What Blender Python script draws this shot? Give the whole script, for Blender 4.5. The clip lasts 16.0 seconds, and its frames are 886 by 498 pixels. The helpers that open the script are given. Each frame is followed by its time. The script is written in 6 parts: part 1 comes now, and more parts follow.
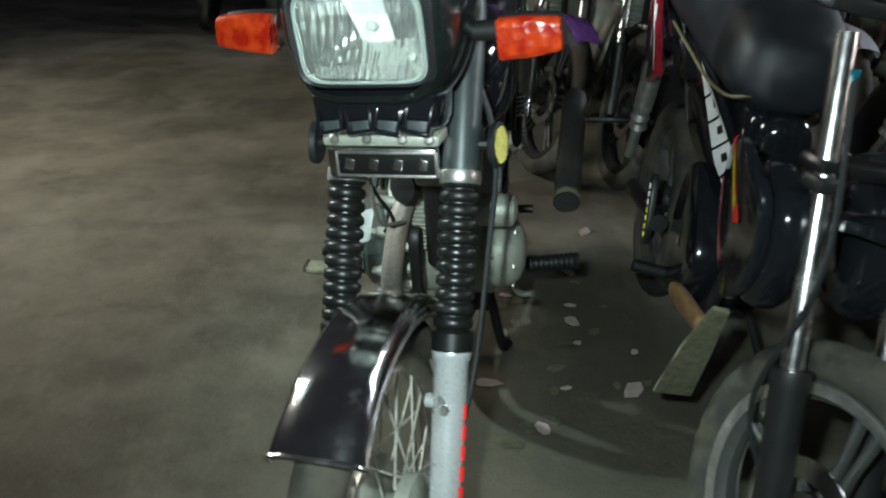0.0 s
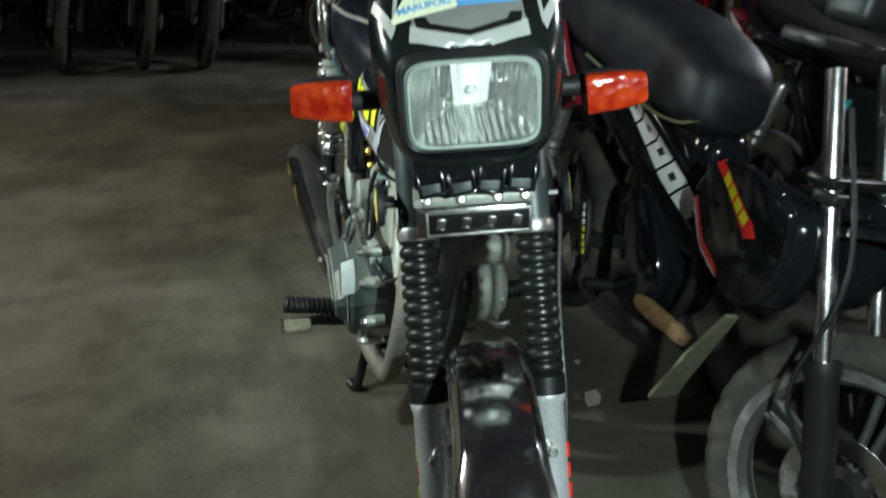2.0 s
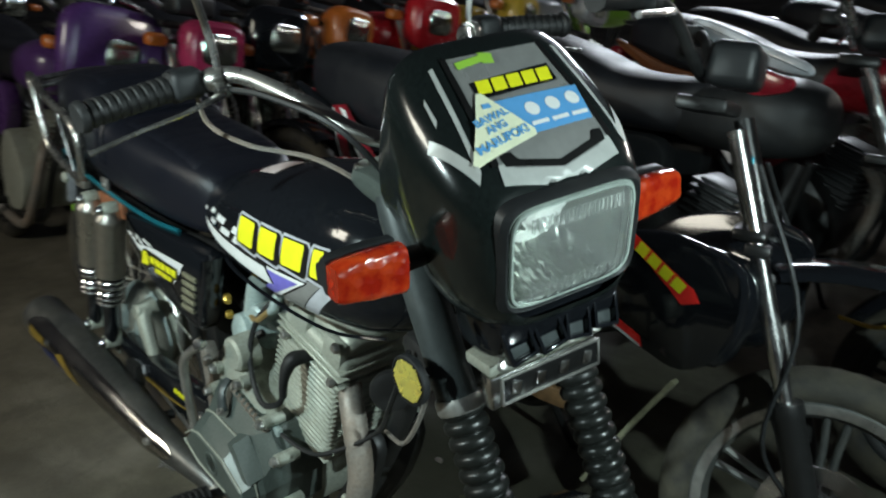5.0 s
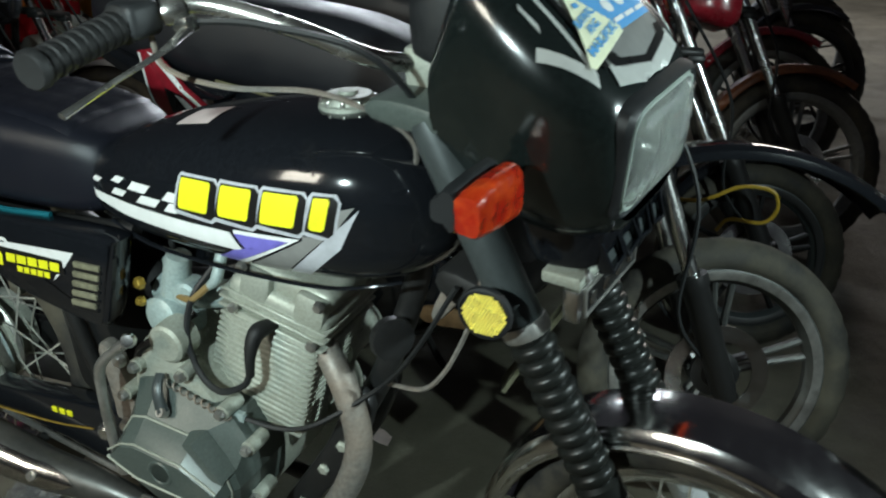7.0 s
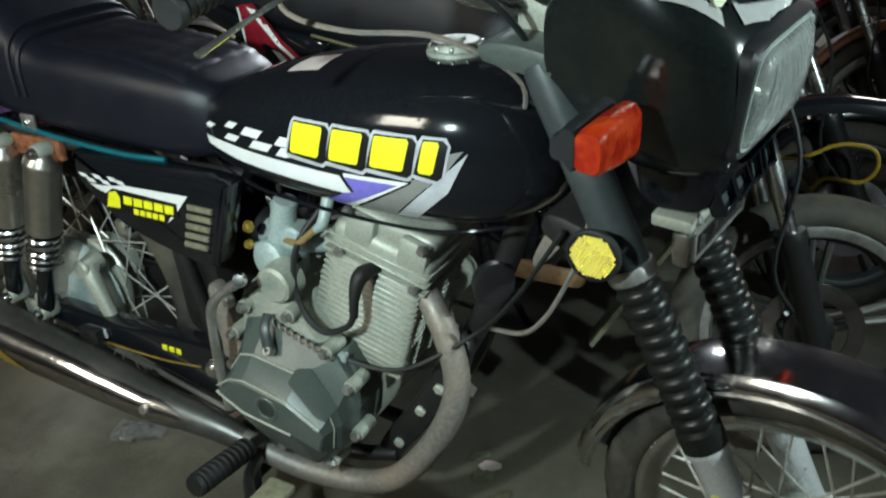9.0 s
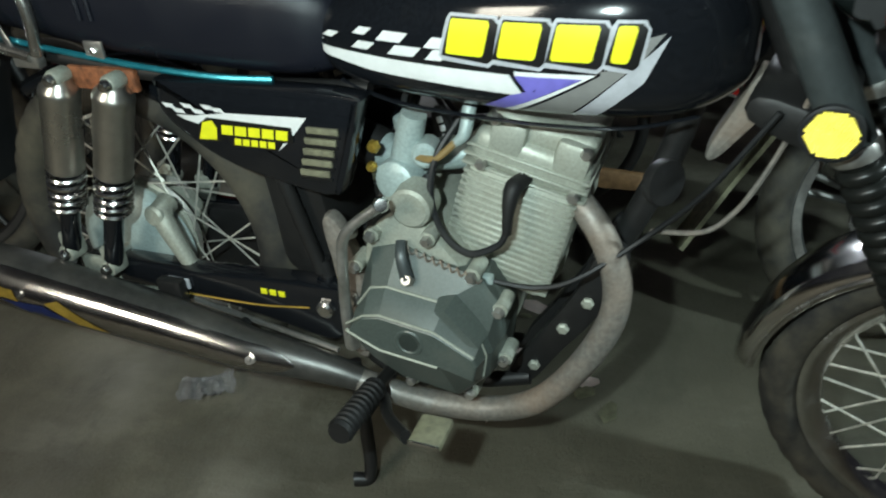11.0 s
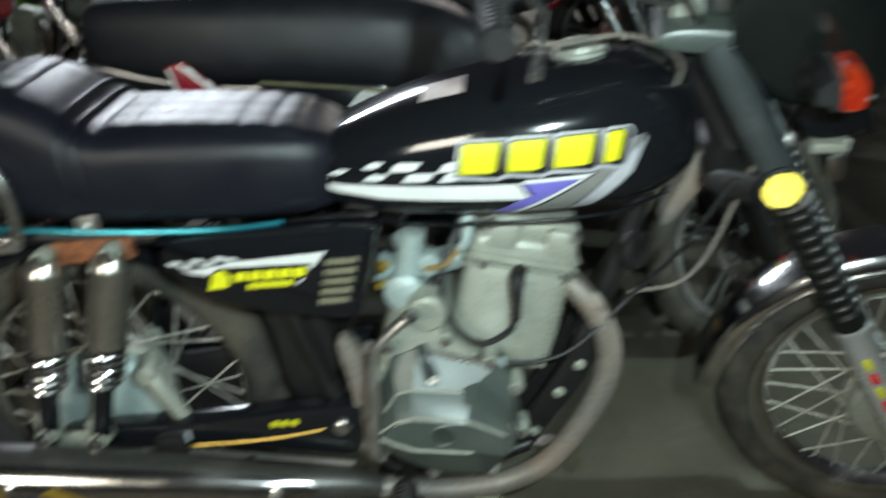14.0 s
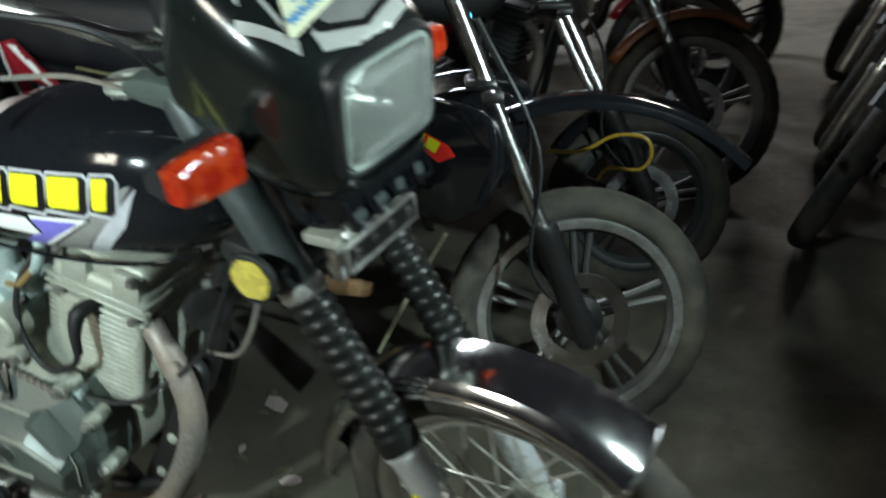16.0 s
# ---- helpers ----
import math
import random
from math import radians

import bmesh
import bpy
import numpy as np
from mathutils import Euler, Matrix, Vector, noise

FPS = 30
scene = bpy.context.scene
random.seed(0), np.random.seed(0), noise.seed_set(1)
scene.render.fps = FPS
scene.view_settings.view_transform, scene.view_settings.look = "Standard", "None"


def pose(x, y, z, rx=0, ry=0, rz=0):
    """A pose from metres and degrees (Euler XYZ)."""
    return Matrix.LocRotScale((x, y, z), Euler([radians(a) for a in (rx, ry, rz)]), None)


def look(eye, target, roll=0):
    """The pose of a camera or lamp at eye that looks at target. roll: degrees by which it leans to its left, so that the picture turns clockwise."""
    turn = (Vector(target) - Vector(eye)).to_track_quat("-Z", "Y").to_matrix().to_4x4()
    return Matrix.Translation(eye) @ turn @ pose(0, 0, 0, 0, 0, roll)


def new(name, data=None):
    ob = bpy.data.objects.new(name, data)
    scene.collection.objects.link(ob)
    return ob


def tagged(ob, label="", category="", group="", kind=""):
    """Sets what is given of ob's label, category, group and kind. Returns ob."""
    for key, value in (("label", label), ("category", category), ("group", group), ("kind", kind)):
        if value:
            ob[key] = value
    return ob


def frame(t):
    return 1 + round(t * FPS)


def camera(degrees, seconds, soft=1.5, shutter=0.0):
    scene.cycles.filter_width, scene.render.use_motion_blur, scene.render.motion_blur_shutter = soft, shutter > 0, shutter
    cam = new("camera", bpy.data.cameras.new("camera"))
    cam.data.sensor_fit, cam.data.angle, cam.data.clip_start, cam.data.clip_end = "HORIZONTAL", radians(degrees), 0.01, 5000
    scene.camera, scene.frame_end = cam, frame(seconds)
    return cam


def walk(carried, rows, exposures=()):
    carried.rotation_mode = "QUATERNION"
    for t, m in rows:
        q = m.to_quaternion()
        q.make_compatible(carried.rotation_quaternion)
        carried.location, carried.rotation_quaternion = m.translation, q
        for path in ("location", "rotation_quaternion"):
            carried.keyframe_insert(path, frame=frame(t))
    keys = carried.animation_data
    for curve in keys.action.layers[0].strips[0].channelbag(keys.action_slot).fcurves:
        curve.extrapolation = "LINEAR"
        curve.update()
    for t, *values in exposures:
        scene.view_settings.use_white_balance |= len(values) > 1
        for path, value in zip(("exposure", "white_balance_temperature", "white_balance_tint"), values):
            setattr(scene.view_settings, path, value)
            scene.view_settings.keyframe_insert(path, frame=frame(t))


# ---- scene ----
from mathutils.bvhtree import BVHTree

# ---------------------------------------------------------------- camera
cam = camera(56.4, 16.0, soft=2.0, shutter=0.8)
PATH = [
    (0, (-0.042, -0.030, 1.184), (0.034, 1.769, 0.314), 0.6),
    (0.5, (-0.168, 0.090, 1.158), (0.058, 1.859, 0.253), 1.4),
    (1, (-0.261, 0.154, 1.143), (0.111, 1.877, 0.199), 2.2),
    (1.5, (-0.388, 0.122, 1.187), (0.125, 1.835, 0.290), 1.9),
    (2, (-0.496, 0.062, 1.236), (0.131, 1.772, 0.409), 1.3),
    (2.5, (-0.555, 0.044, 1.256), (0.174, 1.750, 0.509), 0.9),
    (3, (-0.593, 0.170, 1.277), (0.232, 1.857, 0.587), 0.1),
    (3.5, (-0.595, 0.351, 1.280), (0.344, 1.987, 0.615), -0.3),
    (4, (-0.623, 0.409, 1.276), (0.482, 1.936, 0.606), 0.4),
    (4.5, (-0.724, 0.484, 1.289), (0.553, 1.864, 0.607), 0.1),
    (5, (-0.825, 0.590, 1.279), (0.595, 1.806, 0.568), -0.6),
    (5.2, (-0.840, 0.623, 1.274), (0.634, 1.767, 0.554), -0.8),
    (7.5, (-1.009, 1.059, 1.239), (0.730, 1.531, 0.372), -1.2),
    (8, (-1.019, 1.072, 1.234), (0.673, 1.636, 0.328), -1.8),
    (8.5, (-0.997, 1.046, 1.231), (0.661, 1.710, 0.331), -2.2),
    (9, (-1.026, 1.037, 1.228), (0.620, 1.703, 0.308), -2.7),
    (9.5, (-1.094, 1.099, 1.233), (0.543, 1.743, 0.281), -4.0),
    (9.7, (-1.111, 1.126, 1.220), (0.514, 1.798, 0.268), -4.8),
    (11.8, (-1.037, 1.551, 1.170), (0.601, 1.863, 0.067), -5.2),
    (12, (-1.049, 1.592, 1.191), (0.600, 1.882, 0.098), -5.4),
    (12.5, (-1.096, 1.740, 1.259), (0.578, 1.979, 0.191), -5.6),
    (13, (-1.141, 1.846, 1.281), (0.549, 2.008, 0.225), -4.8),
    (13.2, (-1.148, 1.847, 1.283), (0.547, 1.993, 0.232), -4.8),
    (13.5, (-1.190, 1.857, 1.292), (0.534, 1.902, 0.278), -5.0),
    (14, (-1.188, 1.715, 1.289), (0.580, 1.632, 0.357), -7.0),
    (14.5, (-1.145, 1.453, 1.242), (0.672, 1.339, 0.414), -9.3),
    (15, (-1.069, 1.263, 1.238), (0.741, 1.254, 0.387), -7.8),
    (15.5, (-0.954, 1.030, 1.249), (0.819, 1.247, 0.349), -6.0),
    (16, (-0.947, 0.729, 1.243), (0.753, 1.229, 0.316), -5.2),
]
EXPOSURES = [(0.0, 0.32), (1.0, 0.30), (1.6, 0.22), (2.2, 0.05), (3.0, 0.02), (4.2, -0.10), (5.2, -0.22), (8.0, -0.05), (13.0, -0.05), (14.5, 0.08), (15.3, 0.12), (16.0, 0.10)]
walk(cam, [(t, look(eye, target, roll)) for t, eye, target, roll in PATH], EXPOSURES)

# ---------------------------------------------------------------- light
world = bpy.data.worlds.new("night")
scene.world = world
world.use_nodes = True
world.node_tree.nodes["Background"].inputs[0].default_value = (0.58, 0.60, 0.72, 1)
world.node_tree.nodes["Background"].inputs[1].default_value = 0.028


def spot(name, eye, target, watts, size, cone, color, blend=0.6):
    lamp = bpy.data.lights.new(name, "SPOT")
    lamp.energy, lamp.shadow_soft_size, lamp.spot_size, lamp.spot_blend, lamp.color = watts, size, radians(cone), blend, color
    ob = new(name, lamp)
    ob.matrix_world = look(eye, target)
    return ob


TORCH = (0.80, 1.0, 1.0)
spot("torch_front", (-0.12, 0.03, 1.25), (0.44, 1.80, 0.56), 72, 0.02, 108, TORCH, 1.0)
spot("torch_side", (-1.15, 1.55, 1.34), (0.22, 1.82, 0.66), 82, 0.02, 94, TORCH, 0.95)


def yard_or_fill_lamp(place, target, wide, high, watts, color, spread=180):
    lamp = bpy.data.lights.new("yard_or_fill_lamp", "AREA")
    lamp.shape, lamp.size, lamp.size_y, lamp.energy, lamp.color = "RECTANGLE", wide, high, watts, color
    lamp.spread = radians(spread)
    new("yard_or_fill_lamp", lamp).matrix_world = look(place, target)


yard_or_fill_lamp((7.0, 3.2, 3.3), (0.6, 1.7, 0.6), 1.8, 0.6, 200, (0.84, 0.92, 1.0))
yard_or_fill_lamp((7.4, -0.5, 2.5), (1.5, 0.4, 0.0), 1.0, 0.5, 50, (1.0, 0.93, 0.86))
# added fill without a known source, lifts the left floor and the rear
yard_or_fill_lamp((-3.4, 3.6, 2.6), (-1.2, 2.6, 0.0), 1.0, 1.0, 34, (1.0, 0.96, 0.82), 115)


# ---------------------------------------------------------------- materials
def nodes_of(name):
    m = bpy.data.materials.new(name)
    m.use_nodes = True
    nt = m.node_tree
    return m, nt, nt.nodes["Principled BSDF"]


def noise_node(nt, scale, detail=4.0, rough=0.55, stretch=None):
    co = nt.nodes.new("ShaderNodeTexCoord")
    mp = nt.nodes.new("ShaderNodeMapping")
    if stretch:
        mp.inputs["Scale"].default_value = stretch
    n = nt.nodes.new("ShaderNodeTexNoise")
    n.inputs["Scale"].default_value, n.inputs["Detail"].default_value, n.inputs["Roughness"].default_value = scale, detail, rough
    nt.links.new(co.outputs["Object"], mp.inputs["Vector"])
    nt.links.new(mp.outputs["Vector"], n.inputs["Vector"])
    return n


def ramp_node(nt, src, lo, hi, a=(0, 0, 0, 1), b=(1, 1, 1, 1)):
    r = nt.nodes.new("ShaderNodeValToRGB")
    r.color_ramp.elements[0].position, r.color_ramp.elements[1].position = lo, hi
    r.color_ramp.elements[0].color, r.color_ramp.elements[1].color = a, b
    nt.links.new(src, r.inputs["Fac"])
    return r


def mix_node(nt, fac, a, b):
    m = nt.nodes.new("ShaderNodeMix")
    m.data_type = "RGBA"
    for sock, v in ((m.inputs[0], fac), (m.inputs[6], a), (m.inputs[7], b)):
        if isinstance(v, bpy.types.NodeSocket):
            nt.links.new(v, sock)
        else:
            sock.default_value = v if not isinstance(v, tuple) else (*v[:3], 1)
    return m.outputs[2]


def surface(name, color, rough=0.4, metal=0.0, grain=60.0, vary=0.12, dust=0.0, dust_color=(0.16, 0.145, 0.115), bump=0.05,
            coat=0.0, dust_scale=7.0, stretch=None, spec=0.5):
    """Paint, metal, rubber or plastic: grain at one scale, a dusty or worn film at another."""
    m, nt, bsdf = nodes_of(name)
    fine = noise_node(nt, grain, 5.0, 0.6, stretch)
    dark, light = tuple(c * (1 - vary) for c in color), tuple(min(1, c * (1 + vary)) for c in color)
    base = mix_node(nt, ramp_node(nt, fine.outputs["Fac"], 0.35, 0.65).outputs["Color"], dark, light)
    coarse = noise_node(nt, dust_scale, 6.0, 0.65)
    film = ramp_node(nt, coarse.outputs["Fac"], 0.62 - 0.3 * dust, 0.9 - 0.2 * dust, (0, 0, 0, 1), (dust, dust, dust, 1)) if dust else None
    if film:
        base = mix_node(nt, film.outputs["Color"], base, dust_color)
        metal_mix = nt.nodes.new("ShaderNodeMapRange")
        metal_mix.inputs[3].default_value, metal_mix.inputs[4].default_value = metal, metal * 0.1
        nt.links.new(film.outputs["Color"], metal_mix.inputs[0])
        nt.links.new(metal_mix.outputs[0], bsdf.inputs["Metallic"])
    else:
        bsdf.inputs["Metallic"].default_value = metal
    nt.links.new(base, bsdf.inputs["Base Color"])
    rg = nt.nodes.new("ShaderNodeMapRange")
    rg.inputs[1].default_value, rg.inputs[2].default_value = 0.3, 0.7
    rg.inputs[3].default_value, rg.inputs[4].default_value = max(0.02, rough * 0.75), min(1.0, rough * 1.3 + dust * 0.15)
    nt.links.new(coarse.outputs["Fac"], rg.inputs[0])
    nt.links.new(rg.outputs[0], bsdf.inputs["Roughness"])
    bsdf.inputs["Coat Weight"].default_value = coat
    bsdf.inputs["Coat Roughness"].default_value = 0.06
    bsdf.inputs["Specular IOR Level"].default_value = spec
    if bump:
        b = nt.nodes.new("ShaderNodeBump")
        b.inputs["Strength"].default_value, b.inputs["Distance"].default_value = bump, 0.002
        nt.links.new(fine.outputs["Fac"], b.inputs["Height"])
        nt.links.new(b.outputs["Normal"], bsdf.inputs["Normal"])
    return m


def clear(name, color, rough, ridge=0.0, ridge_scale=300.0, ior=1.45):
    m, nt, bsdf = nodes_of(name)
    bsdf.inputs["Base Color"].default_value = (*color, 1)
    bsdf.inputs["Roughness"].default_value = rough
    bsdf.inputs["Transmission Weight"].default_value = 1.0
    bsdf.inputs["IOR"].default_value = ior
    if ridge:
        co = nt.nodes.new("ShaderNodeTexCoord")
        w = nt.nodes.new("ShaderNodeTexWave")
        w.bands_direction = "Y"
        w.inputs["Scale"].default_value = ridge_scale
        w.inputs["Distortion"].default_value = 0.4
        b = nt.nodes.new("ShaderNodeBump")
        b.inputs["Strength"].default_value, b.inputs["Distance"].default_value = ridge, 0.002
        nt.links.new(co.outputs["Object"], w.inputs["Vector"])
        nt.links.new(w.outputs["Fac"], b.inputs["Height"])
        nt.links.new(b.outputs["Normal"], bsdf.inputs["Normal"])
    return m


def signal_lens():
    """Red-orange moulded plastic with a facetted inside."""
    m, nt, bsdf = nodes_of("orange_red_signal_lens")
    co = nt.nodes.new("ShaderNodeTexCoord")
    vo = nt.nodes.new("ShaderNodeTexVoronoi")
    vo.inputs["Scale"].default_value = 70
    nt.links.new(co.outputs["Object"], vo.inputs["Vector"])
    big = noise_node(nt, 40, 3)
    base = mix_node(nt, ramp_node(nt, big.outputs["Fac"], 0.4, 0.7).outputs["Color"], (0.48, 0.018, 0.005), (0.80, 0.085, 0.014))
    nt.links.new(base, bsdf.inputs["Base Color"])
    bsdf.inputs["Roughness"].default_value = 0.22
    bsdf.inputs["Transmission Weight"].default_value = 0.35
    bsdf.inputs["Coat Weight"].default_value, bsdf.inputs["Coat Roughness"].default_value = 0.8, 0.05
    b = nt.nodes.new("ShaderNodeBump")
    b.inputs["Strength"].default_value, b.inputs["Distance"].default_value = 0.6, 0.004
    nt.links.new(vo.outputs["Distance"], b.inputs["Height"])
    nt.links.new(b.outputs["Normal"], bsdf.inputs["Normal"])
    return m


BLACK = surface("black_paint", (0.007, 0.008, 0.010), 0.11, spec=0.3, vary=0.2, dust=0.06, coat=0.6, bump=0.01, grain=200)
COWL = surface("dark_green_black_paint", (0.007, 0.010, 0.0095), 0.2, vary=0.2, dust=0.10, coat=0.6, bump=0.01, grain=200)
BOOT = surface("glossy_fork_rubber", (0.009, 0.010, 0.009), 0.34, dust=0.12, dust_color=(0.04, 0.04, 0.032), spec=0.4, bump=0.15, grain=140)
MATT = surface("black_plastic", (0.011, 0.012, 0.013), 0.5, dust=0.25, dust_color=(0.08, 0.074, 0.06), spec=0.4, bump=0.1)
RUBBER = surface("black_rubber", (0.010, 0.010, 0.010), 0.55, dust=0.2, dust_color=(0.06, 0.056, 0.045), spec=0.35, bump=0.15, grain=120)
TYRE = surface("dusty_tyre_rubber", (0.020, 0.0195, 0.018), 0.8, dust=0.72, dust_color=(0.145, 0.128, 0.088), bump=0.3, grain=90)
VINYL = surface("black_vinyl", (0.008, 0.009, 0.014), 0.34, dust=0.15, dust_color=(0.024, 0.026, 0.030), spec=0.38, bump=0.25, grain=700, vary=0.1)
VINYL2 = surface("dusty_black_vinyl", (0.010, 0.011, 0.014), 0.42, dust=0.3, dust_color=(0.032, 0.032, 0.034), spec=0.4, bump=0.25, grain=600, vary=0.12)
SHROUD = surface("brushed_shock_shroud", (0.52, 0.50, 0.45), 0.30, 0.95, vary=0.06, bump=0.01, dust=0.1)
DARKCHROME = surface("smoky_chrome", (0.46, 0.45, 0.42), 0.22, 0.95, dust=0.4, dust_color=(0.14, 0.11, 0.08), vary=0.1, bump=0.02, dust_scale=14)
CHROME = surface("chrome", (0.70, 0.70, 0.68), 0.2, 1.0, dust=0.3, dust_color=(0.14, 0.11, 0.08), vary=0.08, bump=0.02, dust_scale=14)
DULL = surface("dull_chrome", (0.55, 0.54, 0.51), 0.32, 0.9, dust=0.35, dust_color=(0.15, 0.12, 0.09), vary=0.15, dust_scale=12)
ALLOY = surface("cast_alloy", (0.37, 0.39, 0.335), 0.48, 0.35, dust=0.6, dust_color=(0.17, 0.16, 0.11), bump=0.25, grain=220, dust_scale=12)
CASE = surface("grey_engine_paint", (0.072, 0.088, 0.080), 0.34, 0.15, dust=0.35, dust_color=(0.2, 0.19, 0.16), bump=0.15, grain=250)
SILVER = surface("silver_fork_paint", (0.66, 0.68, 0.68), 0.26, 0.45, dust=0.12, bump=0.01, grain=300)
IRON = surface("black_frame_steel", (0.012, 0.012, 0.012), 0.42, dust=0.14, dust_color=(0.08, 0.07, 0.055), bump=0.15)
GUN = surface("gunmetal_fork_cover", (0.055, 0.065, 0.066), 0.38, 0.3, dust=0.25, bump=0.05)
RUST = surface("rusty_steel", (0.22, 0.075, 0.03), 0.75, 0.1, dust=0.5, dust_color=(0.3, 0.16, 0.08), vary=0.45, grain=90, bump=0.5)
SPOKE = surface("bright_spoke_wire", (0.66, 0.65, 0.58), 0.34, 0.55, vary=0.2, dust=0.3, dust_color=(0.2, 0.18, 0.12), dust_scale=20)
PIPE = surface("heat_browned_exhaust_steel", (0.22, 0.21, 0.19), 0.5, 0.45, dust=0.75, dust_color=(0.24, 0.15, 0.09), vary=0.2, grain=120, bump=0.3)
MUFF = surface("sooty_muffler_steel", (0.10, 0.10, 0.095), 0.36, 0.7, dust=0.45, dust_color=(0.12, 0.1, 0.08), bump=0.15)
ZINC = surface("zinc_carburettor", (0.34, 0.42, 0.41), 0.42, 0.2, dust=0.5, dust_color=(0.2, 0.18, 0.13), bump=0.3, grain=200)
TEAL = surface("teal_trim_strip", (0.02, 0.22, 0.28), 0.2, 0.6, vary=0.1, dust=0.2)
WHITE = surface("white_vinyl_decal", (0.72, 0.73, 0.72), 0.3, vary=0.04, dust=0.15, bump=0)
LILAC = surface("violet_blue_decal", (0.16, 0.14, 0.5), 0.3, vary=0.08, bump=0)
SILVERFOIL = surface("silver_foil", (0.46, 0.47, 0.45), 0.35, 0.2, vary=0.06, dust=0.15, bump=0)
GREY = surface("grey_decal", (0.27, 0.27, 0.26), 0.32, 0.3, vary=0.06, bump=0)
YELLOW = surface("yellow_decal", (0.78, 0.76, 0.02), 0.35, vary=0.05, bump=0)
INK = surface("black_decal", (0.008, 0.008, 0.008), 0.3, vary=0.1, bump=0)
RED = surface("red_decal", (0.82, 0.025, 0.02), 0.3, vary=0.06, bump=0)
CRIMSON = surface("dark_red_paint", (0.26, 0.012, 0.022), 0.25, vary=0.15, coat=0.5, bump=0.01)
SKY = surface("blue_sticker", (0.10, 0.32, 0.62), 0.4, vary=0.04, bump=0)
CREAM = surface("cream_sticker", (0.74, 0.76, 0.55), 0.4, vary=0.04, bump=0)
GREENISH = surface("green_decal", (0.3, 0.55, 0.06), 0.4, vary=0.05, bump=0)
PURPLE = surface("purple_paint", (0.09, 0.035, 0.16), 0.28, vary=0.15, coat=0.5, dust=0.2, bump=0.01)
AMBERP = surface("orange_paint", (0.5, 0.13, 0.02), 0.3, vary=0.12, coat=0.4, bump=0.01)
OCHRE = surface("yellow_paint", (0.55, 0.36, 0.04), 0.3, vary=0.12, coat=0.4, bump=0.01)
PINK = surface("pink_red_paint", (0.36, 0.03, 0.09), 0.25, vary=0.12, coat=0.5, bump=0.01)
RUSTY = surface("orange_brown_paint", (0.20, 0.065, 0.022), 0.4, vary=0.2, coat=0.2, dust=0.3, bump=0.02)
REDPAINT = surface("bright_red_paint", (0.50, 0.014, 0.022), 0.25, vary=0.1, coat=0.5, bump=0.01)
PEARL = surface("pale_grey_paint", (0.42, 0.43, 0.46), 0.3, vary=0.1, coat=0.3, dust=0.2, bump=0.01)
BROWNBOARD = surface("tan_plate", (0.19, 0.105, 0.045), 0.65, vary=0.25, dust=0.3, bump=0.3)
WELT = surface("dusty_olive_welt", (0.10, 0.095, 0.045), 0.5, vary=0.2, bump=0.1)
OLIVE = surface("mud_stained_plate", (0.15, 0.145, 0.09), 0.7, vary=0.3, dust=0.5, bump=0.3)
DARKWHEEL = surface("dark_cast_wheel_paint", (0.075, 0.078, 0.075), 0.36, 0.3, dust=0.45, dust_color=(0.12, 0.11, 0.08), bump=0.1)
WHEEL = surface("grey_cast_wheel_paint", (0.20, 0.205, 0.20), 0.4, 0.3, dust=0.5, dust_color=(0.13, 0.12, 0.09), bump=0.1)
GOLD = surface("gold_trim_or_reflection", (0.42, 0.28, 0.05), 0.3, 0.6, vary=0.2, bump=0)
NAVY = surface("navy_reflection", (0.015, 0.025, 0.10), 0.3, 0.3, vary=0.2, bump=0)
PAPER = surface("worn_paper_label", (0.62, 0.52, 0.50), 0.5, vary=0.12, bump=0.02, grain=40)
LENS_RED = signal_lens()
AMBER = surface("amber_prism_reflector", (1.0, 0.86, 0.24), 0.26, 0.6, coat=1.0, vary=0.05, bump=0)
def fluted(name, color, rough, scale, strength):
    """Silvered lamp bowl, pressed in shallow upright flutes with a slightly uneven skin."""
    m, nt, bsdf = nodes_of(name)
    bsdf.inputs["Base Color"].default_value = (*color, 1)
    bsdf.inputs["Metallic"].default_value, bsdf.inputs["Roughness"].default_value = 1.0, rough
    co = nt.nodes.new("ShaderNodeTexCoord")
    w = nt.nodes.new("ShaderNodeTexWave")
    w.bands_direction = "Y"
    w.inputs["Scale"].default_value, w.inputs["Distortion"].default_value = scale, 1.2
    b = nt.nodes.new("ShaderNodeBump")
    b.inputs["Strength"].default_value, b.inputs["Distance"].default_value = strength, 0.002
    uneven = noise_node(nt, 44, 1)
    b2 = nt.nodes.new("ShaderNodeBump")
    b2.inputs["Strength"].default_value, b2.inputs["Distance"].default_value = 0.48, 0.004
    nt.links.new(co.outputs["Object"], w.inputs["Vector"])
    nt.links.new(w.outputs["Fac"], b.inputs["Height"])
    nt.links.new(uneven.outputs["Fac"], b2.inputs["Height"])
    nt.links.new(b2.outputs["Normal"], b.inputs["Normal"])
    nt.links.new(b.outputs["Normal"], bsdf.inputs["Normal"])
    return m


MIRROR = fluted("lamp_reflector", (0.50, 0.53, 0.49), 0.15, 30.0, 0.45)
GLASS = clear("ribbed_lamp_glass", (0.97, 1.0, 0.98), 0.03, 0.06, 30.0)
GLASS.node_tree.nodes["Principled BSDF"].inputs["Transmission Weight"].default_value = 0.955
LENSEDGE = surface("pale_glass_edge", (0.40, 0.46, 0.42), 0.2, 0.3, vary=0.1, bump=0.02, dust=0.2)
BAGFILM = clear("clear_plastic_film", (0.95, 0.97, 1.0), 0.12, 0, ior=1.3)
BAGFILM.node_tree.nodes["Principled BSDF"].inputs["Transmission Weight"].default_value = 0.92
